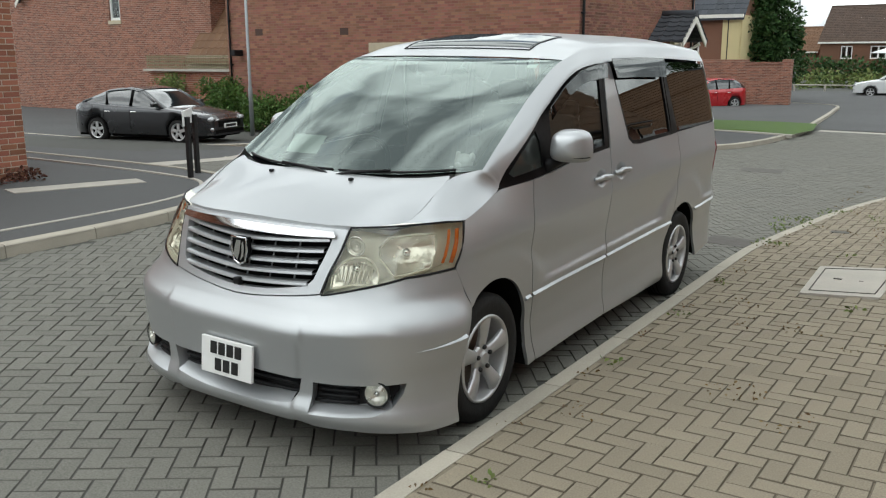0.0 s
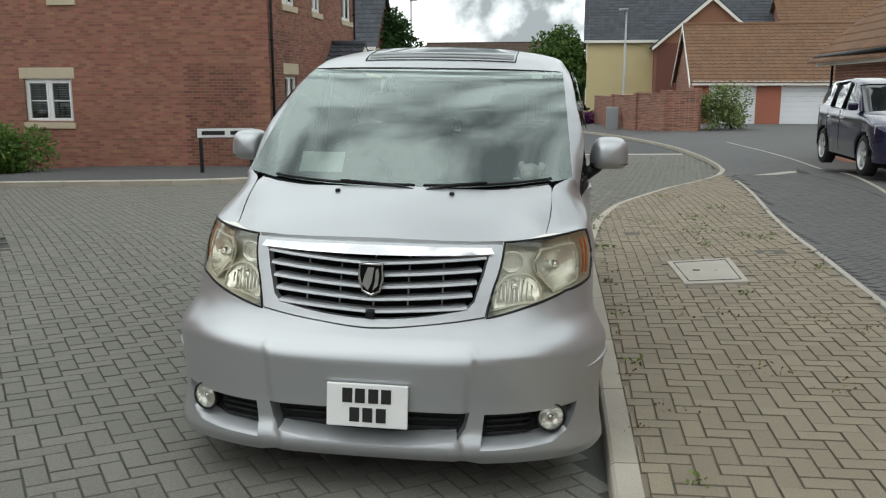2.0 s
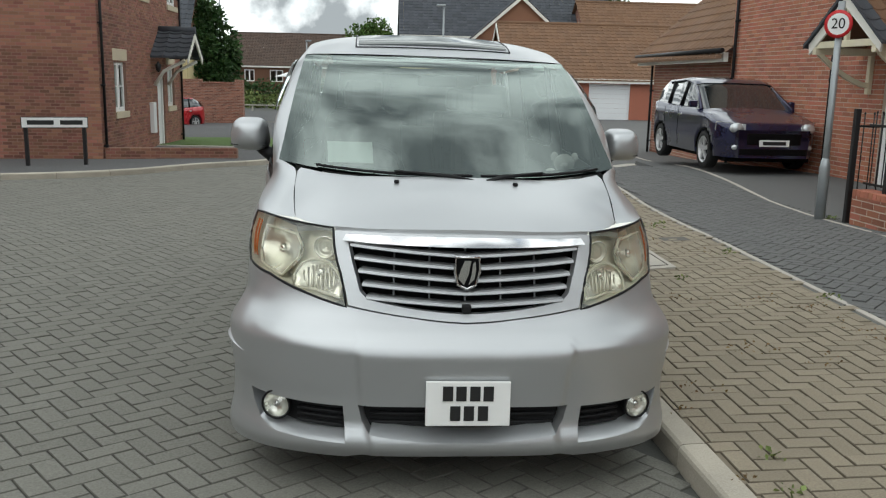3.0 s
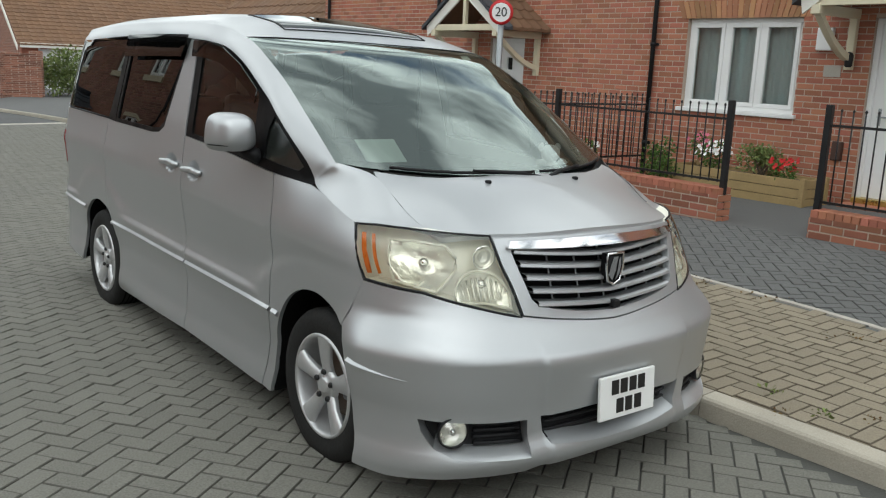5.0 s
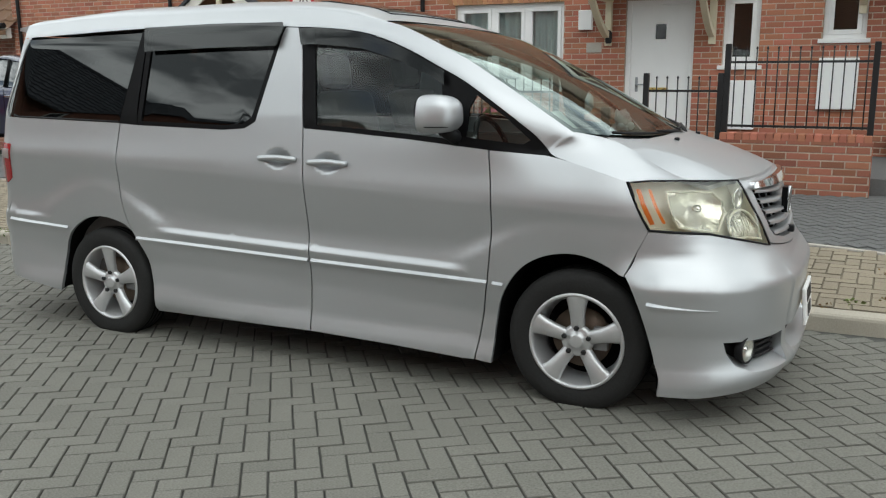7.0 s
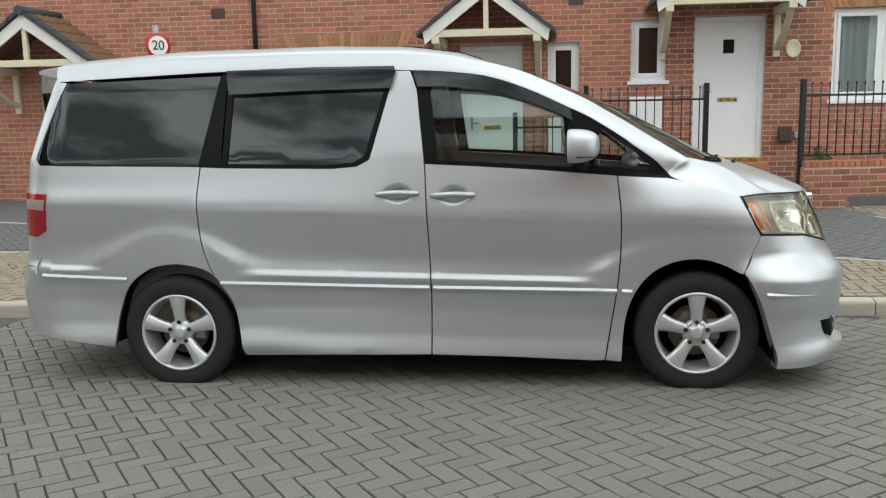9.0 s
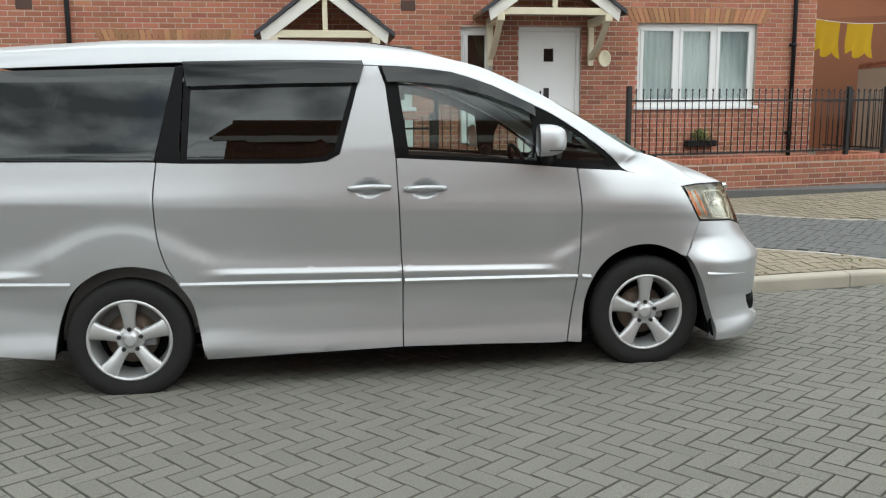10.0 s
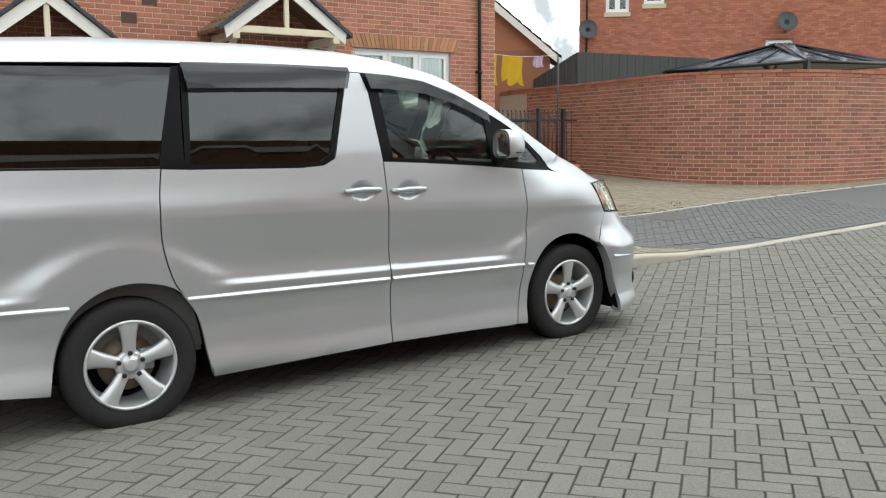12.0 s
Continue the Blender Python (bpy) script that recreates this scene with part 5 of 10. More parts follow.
    side = smooth_line([(y, z, 0) for y, z in [(-1.31, 1.168), (-1.345, 1.150)] + FENDER_TOP[1:]], 5)
    A = [fm(p.x, p.y) for p in side]
    TA = [rise_dir(p.x, p.y) for p in side]
    hb = smooth_line([(0.80, -1.40, 0), (0.755, -1.46, 0), (0.710, -1.55, 0), (0.706, -1.74, 0), (0.675, hood_front[0][1], 0)], 5)
    rise = 1.258 - hood_z(0.80, -1.40)
    B = [Vector((sg * p.x, p.y, hood_z(p.x, p.y) + rise * max(0.0, 1 + (p.y + 1.40) / 0.17) ** 1.5 + 0.003)) for p in hb]
    TB = [Vector((-0.80 * sg, 0, 0.60)).lerp(Vector((-0.95 * sg, 0, 0.30)), ease(i / 8)).normalized() for i in range(len(hb))]
    tip = front_map(sg * (s_of(y=-1.66, z=1.06) + s_of(x=0.675, z=1.06)) / 2, 1.06, 0.002)
    A, TA, B, TB = [r + w[1:] for r, w in zip(rail, (A, TA, B, TB))]
    part("roof_rail", skin(A, TA, B, TB, tip, len(rail[0]) - 1), SILVER, van)
    # rubbing strip, one length to each panel
    for y0, y1 in ((-1.785, -2.06), (-1.108, -1.055), (-1.028, -0.04), (-0.02, 1.165), (1.72, 2.24)):
        bm = bmesh.new()
        rows = []
        for y in np.linspace(y0, y1, 14):
            z = float(np.interp(y, [-2.07, -1.79, -1.1, -1.0, -0.03, 1.18, 1.72, 2.25], [0.534, 0.547, 0.556, 0.563, 0.584, 0.617, 0.642, 0.667]))
            t = 1.0 if y0 != -1.785 else max(0.15, 1 - (y + 1.785) / -0.30)
            rows.append([bm.verts.new(fm(y, z + dz * t, o)) for dz, o in ((0.020, -0.004), (0.006, 0.013 * t), (-0.004, 0.013 * t), (-0.010, -0.006))])
        for a, b in zip(rows, rows[1:]):
            for i in range(3):
                bm.faces.new((a[i], a[i + 1], b[i + 1], b[i]))
        part("rubbing_strip", outward(bm, (0, 0.3, 0.5)), SILVER, van)
    # door handles
    for (hy, hz), host in zip(HANDLES, (door, slide)):
        bm = bmesh.new()
        pts = [fm(hy + t, hz - 0.002, o) for t, o in ((-0.112, 0.004), (-0.095, 0.020), (-0.05, 0.030), (0.0, 0.033), (0.05, 0.030), (0.095, 0.020), (0.112, 0.004))]
        pts = smooth_line(pts, 4)
        tube(bm, pts, 0.013, 10, radii=[0.012 + 0.005 * math.sin(math.pi * i / (len(pts) - 1)) for i in range(len(pts))])
        part("door_handle", bm, SILVER, host)
        if host is door:
            c = fm(hy + 0.098, hz + 0.0, 0.025)
            part("keyhole", lathe(bmesh.new(), [(0, 0.008), (0.006 * sg, 0.008), (0.006 * sg, 0.0005)], 12, "x", Matrix.Translation(c)), BLACK_METAL, host)
    # door mirror
    mir = part("door_mirror", bmesh.new(), SILVER, van)
    bm = bmesh.new()
    rings = []
    prof_m = [(-0.118, 0.10), (-0.116, 0.30), (-0.111, 0.48), (-0.101, 0.65), (-0.084, 0.79), (-0.060, 0.90), (-0.030, 0.965), (0.0, 0.993), (0.03, 1.0), (0.045, 0.97)]
    for dy, sc in prof_m:
        ring = []
        for k in range(28):
            t = 2 * math.pi * k / 28
            c, s_ = math.cos(t), math.sin(t)
            ex = 0.58
            px = math.copysign(abs(c) ** ex, c) * 0.100 * sc
            pz = math.copysign(abs(s_) ** ex, s_) * 0.087 * sc
            px *= 1 - 0.10 * (pz / 0.087)
            ring.append(bm.verts.new((sg * (1.0 + px), -0.822 + dy * 0.95 + 0.12 * px, 1.342 + pz)))
        rings.append(ring)
    for a, b in zip(rings, rings[1:]):
        for k in range(28):
            f = bm.faces.new((a[k], a[(k + 1) % 28], b[(k + 1) % 28], b[k]))
            f.smooth = True
    pole = bm.verts.new((sg * 1.0, -0.822 - 0.1185 * 0.95, 1.342))
    for k in range(28):
        bm.faces.new((rings[0][(k + 1) % 28], rings[0][k], pole)).smooth = True
    bmesh.ops.recalc_face_normals(bm, faces=bm.faces[:])
    bm.to_mesh(mir.data)
    bm.free()
    bm = bmesh.new()
    ring = [(sg * (1.0 + math.copysign(abs(math.cos(t)) ** 0.58, math.cos(t)) * 0.090), -0.784 + 0.024 * math.cos(t) + 0.006 * math.sin(t), 1.342 + math.copysign(abs(math.sin(t)) ** 0.58, math.sin(t)) * 0.077) for t in np.linspace(0, 2 * math.pi, 29)[:-1]]
    bm.faces.new([bm.verts.new(p) for p in ring])
    part("mirror_glass", bm, CHROME, mir)
    bm = bmesh.new()
    lip = [(sg * (1.0 + math.copysign(abs(math.cos(t)) ** 0.58, math.cos(t)) * 0.102), -0.826 + 0.012 * math.cos(t) - 0.086 * abs(math.sin(t)), 1.288) for t in np.linspace(math.pi * 0.98, 2 * math.pi * 1.0, 14)]
    tube(bm, lip, 0.003, 6)
    part("seam", bm, BLACK_PLASTIC, mir)
    bm = bmesh.new()
    tube(bm, [(sg * 0.86, -0.86, 1.225), (sg * 0.90, -0.85, 1.245), (sg * 0.945, -0.825, 1.272)], 0.03, 10, radii=[0.042, 0.034, 0.03])
    part("mirror_arm", bm, BLACK_PLASTIC, mir)
    # wheel-arch liners and inner edges
    for yc, arch in ((-1.45, ARCH_F), (1.45, ARCH_R)):
        bm = bmesh.new()
        rows = [[bm.verts.new(fm(y, z, o)) for y, z in arch] for o in (-0.018, -0.05)] + [[bm.verts.new((sg * 0.50, y, z)) for y, z in arch]]
        for a, b in zip(rows, rows[1:]):
            for i in range(len(arch) - 1):
                bm.faces.new((a[i], a[i + 1], b[i + 1], b[i]))
        bm.faces.new([bm.verts.new((sg * 0.50, y, z)) for y, z in arch])
        part("wheel_arch_liner", fix(bm), LINER_SHADE, van)
    # tail lamp and lower edge
    tl = [(2.165, 1.140), (2.30, 1.146), (2.385, 1.148), (2.392, 1.03), (2.385, 0.90), (2.26, 0.895), (2.195, 0.930)]
    tail = part("tail_lamp", outward(panel(tl, fm, step=0.03, rim=0.01, lift=0.004), cen), TAIL_RED, van, "red and clear tail lamp")
    part("clear_band", outward(panel([(2.178, 1.108), (2.375, 1.114), (2.38, 1.060), (2.186, 1.050)], fm, step=0.03, rim=0.003, lift=0.007), cen), TAIL_CLEAR, tail)

# tail end: bumper, tailgate, rear window, spoiler
def rear_map(x, z, off=0.0):
    lo, hi = 1.95, 2.6
    ax = abs(x)
    for _ in range(30):
        mid = (lo + hi) / 2
        if w_side(mid, z) > ax:
            lo = mid
        else:
            hi = mid
    return Vector((x, lo + off, z))


RX = [w_side(REAR_Y, z) for z in (0.31, 0.5, 0.72, 1.0, 1.3, 1.4)]
rb = [(-RX[0], 0.31), (RX[0], 0.31), (RX[1], 0.5), (RX[2], 0.715), (-RX[2], 0.715), (-RX[1], 0.5)]
part("rear_bumper", outward(panel(rb, rear_map, step=0.07, rim=0.03), (0, 0, 0.6)), SILVER, van)
tg = [(-RX[2], 0.722), (RX[2], 0.722), (RX[3], 1.0), (RX[4], 1.3), (RX[5], 1.4), (0.70, 1.79), (-0.70, 1.79), (-RX[5], 1.4), (-RX[4], 1.3), (-RX[3], 1.0)]
rw = [(-0.66, 1.27), (0.66, 1.27), (0.60, 1.74), (-0.60, 1.74)]
gate = part("tailgate", outward(panel(tg, rear_map, [rw], step=0.07, rim=0.03), (0, 0, 0.9)), SILVER, van)
part("rear_window", outward(panel(rw, rear_map, step=0.08, rim=0, lift=-0.008), (0, 0, 0.9)), GLASS_DARK, gate)
bm = bmesh.new()
rows = []
for x in np.linspace(-0.66, 0.66, 25):
    k = (abs(x) / 0.66) ** 4
    rows.append([bm.verts.new((x, y, z - 0.04 * k)) for y, z in ((2.08, 1.902), (2.20, 1.896), (2.285, 1.885), (2.29, 1.868), (2.16, 1.835), (2.08, 1.83))])
for a, b in zip(rows, rows[1:]):
    for i in range(5):
        f = bm.faces.new((a[i], a[i + 1], b[i + 1], b[i]))
bm.faces.new(rows[0])
bm.faces.new(rows[-1][::-1])
part("spoiler", fix(bm), SILVER, van)

# underbody, engine bay
part("floor_pan", box(-0.80, 0.80, -1.02, 1.02, 0.17, 0.30, 0.02), LINER_SHADE, van)
part("floor_pan", box(-0.48, 0.48, -2.15, 2.25, 0.20, 0.34, 0.02), LINER_SHADE, van)
part("engine_bay", box(-0.40, 0.40, -2.08, -1.55, 0.32, 0.98, 0.05), LINER_SHADE, van)
part("engine_bay", box(-0.80, 0.80, -1.56, -1.04, 0.74, 1.10, 0.03), LINER_SHADE, van)
part("boot_floor", box(-0.80, 0.80, 1.0, 2.25, 0.74, 0.80, 0.02), LINER_SHADE, van)


# unseen boxes added to block light and darken the ground below the van
part("undertray", box(-0.78, 0.78, -2.06, -1.84, 0.19, 0.25, 0.02), LINER_SHADE, van)
part("undertray", box(-0.62, 0.62, -1.86, -1.0, 0.185, 0.25, 0.02), LINER_SHADE, van)
part("undertray", box(-0.62, 0.62, 1.0, 1.88, 0.22, 0.30, 0.02), LINER_SHADE, van)
part("undertray", box(-0.76, 0.76, 1.86, 2.28, 0.30, 0.36, 0.02), LINER_SHADE, van)


# wheels
def wheel(c, sg):
    w = part("wheel", lathe(bmesh.new(), [(-0.205, 0.21), (-0.205, 0.27), (-0.196, 0.313), (-0.165, 0.3285), (-0.10, 0.331), (-0.03, 0.3285), (-0.006, 0.314), (0.0, 0.275), (-0.006, 0.235), (-0.012, 0.222)], 56, "x"), RUBBER, van, "black tyre on silver five spoke alloy wheel")
    w.matrix_local = Matrix.Translation(c) @ (Matrix.Identity(4) if sg > 0 else Matrix.Rotation(math.pi, 4, "Z"))
    # black rings on the tread: the shade of grooves as colour, none are cut
    for k in range(4):
        part("tread_groove", lathe(bmesh.new(), [(-0.055 - 0.03 * k, 0.330), (-0.058 - 0.03 * k, 0.332), (-0.063 - 0.03 * k, 0.332), (-0.066 - 0.03 * k, 0.330)], 40, "x"), LINER_SHADE, w)
    rim = part("rim", lathe(bmesh.new(), [(-0.014, 0.226), (-0.004, 0.222), (-0.002, 0.213), (-0.012, 0.206), (-0.03, 0.204), (-0.09, 0.190), (-0.17, 0.188)], 56, "x"), ALLOY, w)
    part("brake_disc", lathe(bmesh.new(), [(-0.10, 0.03), (-0.10, 0.14), (-0.115, 0.14), (-0.115, 0.03)], 36, "x"), BRAKE, w)
    part("caliper", box(-0.135, -0.075, 0.06, 0.13, -0.05, 0.06, 0.01), FOG_GREY, w)
    # black disc that paints the shade inside the wheel behind the spokes
    part("inner_dark", lathe(bmesh.new(), [(-0.16, 0.0005), (-0.16, 0.19)], 32, "x"), LINER_SHADE, w)
    sp = bmesh.new()
    for r, hw, x, th in ((0.035, 0.034, -0.030, 0.03), (0.075, 0.031, -0.022, 0.028), (0.12, 0.034, -0.013, 0.026), (0.165, 0.042, -0.009, 0.024), (0.195, 0.050, -0.007, 0.022), (0.210, 0.060, -0.008, 0.022)):
        for yy, xx in ((-hw, x - 0.012), (-hw * 0.72, x), (0, x + 0.003), (hw * 0.72, x), (hw, x - 0.012), (hw, x - th), (-hw, x - th)):
            sp.verts.new((xx, yy, r))
    sp.verts.ensure_lookup_table()
    for i in range(5):
        for k in range(7):
            f = sp.faces.new((sp.verts[i * 7 + k], sp.verts[i * 7 + (k + 1) % 7], sp.verts[(i + 1) * 7 + (k + 1) % 7], sp.verts[(i + 1) * 7 + k]))
            f.smooth = k < 4
    bmesh.ops.recalc_face_normals(sp, faces=sp.faces[:])
    me = bpy.data.meshes.new("spoke")
    sp.to_mesh(me)
    sp.free()
    me.materials.append(ALLOY)
    for k in range(5):
        o = new("spoke", me)
        o.parent = rim
        o.matrix_local = Matrix.Rotation(2 * math.pi * k / 5, 4, "X")
    part("hub", lathe(bmesh.new(), [(-0.05, 0.075), (-0.030, 0.072), (-0.024, 0.058), (-0.026, 0.036), (-0.016, 0.034), (-0.013, 0.026), (-0.012, 0.0005)], 32, "x"), ALLOY, rim)
    me = bpy.data.meshes.new("wheel_nut")
    b = lathe(bmesh.new(), [(-0.03, 0.013), (-0.004, 0.0125), (0.0, 0.010), (-0.004, 0.0005)], 6, "x")
    b.to_mesh(me)
    b.free()
    me.materials.append(BLACK_METAL)
    for k in range(5):
        t = 2 * math.pi * k / 5
        o = new("wheel_nut", me)
        o.parent = rim
        o.matrix_local = Matrix.Translation((-0.010, 0.060 * math.sin(t), 0.060 * math.cos(t)))
    return w


for sg in (1, -1):
    for y in (-1.45, 1.45):
        wheel(Vector((sg * 0.884, y, 0.326)), sg)

# wipers and washer jets
for x0, x1, y0, y1 in ((-0.62, 0.08, -1.575, -1.60), (0.12, 0.70, -1.655, -1.44)):
    bm = bmesh.new()
    n = 10
    pts = []
    for i in range(n + 1):
        x = x0 + (x1 - x0) * i / n
        u = x / 0.8
        p = windscreen_point(u, 0.018 if x0 < 0 else 0.022)
        pts.append(p + Vector((0, -0.010, 0.006)))
    tube(bm, pts, 0.007, 6)
    part("wiper_blade", bm, BLACK_PLASTIC, van)
    bm = bmesh.new()
    a = Vector((x1 if x0 < 0 else x0 + 0.02, -1.70, 1.205))
    tube(bm, [a, a.lerp(pts[n // 2], 0.3) + Vector((0, 0, 0.015)), pts[n // 2] + Vector((0, -0.005, 0.01))], 0.010, 6, radii=[0.014, 0.010, 0.006])
    part("wiper_arm", bm, BLACK_PLASTIC, van)
for x in (-0.262, 0.262):
    part("washer_jet", box(x - 0.011, x + 0.011, -1.752, -1.728, hood_z(x, -1.74) - 0.003, hood_z(x, -1.74) + 0.012, 0.005), BLACK_PLASTIC, van)

# cabin
part("dashboard", outward(panel([(-0.78, -1.50), (0.78, -1.50), (0.80, -1.25), (0.78, -0.98), (-0.78, -0.98), (-0.80, -1.25)], lambda x, y, o=0.0: Vector((x, y, 1.13 - 0.05 * (x / 0.8) ** 2 + 0.03 * math.sin((y + 1.5) * 6) + o)), step=0.1, rim=0.30), (0, -1.2, 0.2)), DASH, van)
part("dash_shelf", box(-0.72, 0.72, -1.62, -1.48, 1.08, 1.17, 0.02), DASH, van)
bm = bmesh.new()
tube(bm, [(-0.37 + 0.185 * math.cos(t), -0.84 + 0.07 * math.sin(t), 1.13 + 0.17 * math.sin(t)) for t in np.linspace(0, 2 * math.pi, 25)[:-1]], 0.015, 8, closed=True)
wheel_s = part("steering_wheel", bm, TRIM_BLACK, van)
part("wheel_boss", box(-0.44, -0.30, -0.88, -0.80, 1.09, 1.17, 0.02), DASH, wheel_s)
for x in (-0.40, 0.40):
    seat = part("front_seat", box(x - 0.25, x + 0.25, -0.62, -0.10, 0.72, 0.88, 0.06), SEAT, van)
    b = box(-0.24, 0.24, -0.07, 0.07, 0.0, 0.62, 0.06)
    part("seat_back", b, SEAT, seat).matrix_local = pose(x, -0.08, 0.84, -14, 0, 0)
    b = box(-0.12, 0.12, -0.05, 0.05, 0.0, 0.19, 0.045)
    part("headrest", b, SEAT, seat).matrix_local = pose(x, 0.10, 1.46, -8, 0, 0)
for y in (0.95, 1.75):
    for x in (-0.42, 0.42):
        seat = part("rear_seat", box(x - 0.24, x + 0.24, y - 0.5, y, 0.74, 0.90, 0.06), SEAT, van)
        part("seat_back", box(-0.23, 0.23, -0.06, 0.06, 0, 0.60, 0.05), SEAT, seat).matrix_local = pose(x, y, 0.85, -14, 0, 0)
        part("headrest", box(-0.12, 0.12, -0.05, 0.05, 0, 0.18, 0.045), SEAT, seat).matrix_local = pose(x, y + 0.16, 1.44, -8, 0, 0)
for sg in (1, -1):
    part("door_lining", box(0.76 * sg - 0.02, 0.76 * sg + 0.02, -1.0, 2.1, 0.35, 1.16, 0.01), SEAT, van)
part("cabin_floor", box(-0.76, 0.76, -1.05, 2.2, 0.32, 0.36, 0.01), SEAT, van)
part("headlining", box(-0.62, 0.62, -0.30, 2.1, 1.79, 1.81, 0.005), SEAT, van)
part("rear_view_mirror", box(-0.11, 0.11, -0.62, -0.59, 1.62, 1.68, 0.012), DASH, van)
sheet_paper = tagged(mesh_ob("paper_sheet", box(-0.11, 0.11, -0.0015, 0.0015, -0.07, 0.07), PAPER), "pale green paper sheet propped on the dashboard", "paper")
sheet_paper.matrix_world = van.matrix_world @ pose(-0.47, -1.24, 1.29, -48, 0, 4)
sticker = part("permit_sticker", box(-0.03, 0.03, -0.001, 0.001, -0.022, 0.022), PAPER, van)
sticker.matrix_local = Matrix.Translation(windscreen_point(0.80, 0.90) + Vector((0, 0.004, -0.012))) @ pose(0, 0, 0, -58, 0, 0)


def blob(bm, c, r, sc=(1, 1, 1), n=10):
    b = bmesh.new()
    bmesh.ops.create_icosphere(b, subdivisions=3, radius=1.0)
    for v in b.verts:
        k = 1 + 0.06 * noise.noise(v.co * 4 + Vector(c) * 7)
        v.co = Vector((v.co.x * r * sc[0], v.co.y * r * sc[1], v.co.z * r * sc[2])) * k + Vector(c)
    for f in b.faces:
        f.smooth = True
    join(bm, b)


bm = bmesh.new()
for c, r, sc in (((0, 0, 0.055), 0.06, (1.1, 0.9, 0.9)), ((0.0, -0.02, 0.135), 0.048, (1.1, 0.95, 0.95)), ((0.05, -0.01, 0.165), 0.018, (1, 0.6, 1.3)), ((-0.05, -0.01, 0.165), 0.018, (1, 0.6, 1.3)), ((0, -0.062, 0.125), 0.02, (1, 1, 0.8)), ((0.075, -0.03, 0.03), 0.032, (1.3, 1, 0.8)), ((-0.075, -0.03, 0.03), 0.032, (1.3, 1, 0.8)), ((0.065, -0.04, 0.085), 0.024, (1.2, 1, 1)), ((-0.065, -0.04, 0.085), 0.024, (1.2, 1, 1))):
    blob(bm, c, r, sc)
toy = tagged(mesh_ob("plush_toy", bm, PLUSH), "small white plush toy sitting on the dashboard", "toy")
toy.matrix_world = van.matrix_world @ pose(0.60, -1.22, 1.13, 0, 0, -12)

BRICK_JOBS = []   # walls whose bricks are laid at the end of the file


def solid_wall(name, parent, place, u0, u1, z0, z1, thick, brick, mortar, openings=(), bricks=True, near=None, zb=None, zt=None):
    ob = part(name, wall_mesh(bmesh.new(), u0, u1, z0, z1, list(openings), thick, place), mortar, parent)
    if bricks:
        BRICK_JOBS.append((ob, place, u0, u1, zb if zb is not None else z0, zt if zt is not None else z1, list(openings), brick, near))
    return ob


BRICK_JOBS.append((terrace.children[0], terr, T_U0, T_U1, -0.3, 4.2, T_OPEN, BRICK, (-4.4, -2.2)))

# ---- terrace: windows, doors, canopies ----
window("window_1", terr, 1.70, 3.40, 1.25, 2.45, "white three-light window with net curtains", lights=3)
window("window_2", terr, -6.54, -4.53, 1.54, 2.83, "white three-light window with net curtains", lights=3)
window("window_3", terr, -0.95, -0.49, 1.55, 2.46, "narrow white window with dark pane", lights=1, inner="none")
window("window_4", terr, -2.20, -1.70, 1.87, 2.75, "narrow white window with a plant behind", lights=1, inner="none")
BRASS = material("brass", (0.55, 0.40, 0.13), 0.3, metal=0.9, var=0.15, scale=20.0)
WARM_DARK = material("brown electric box", (0.07, 0.035, 0.025), 0.6, var=0.2, scale=10.0)


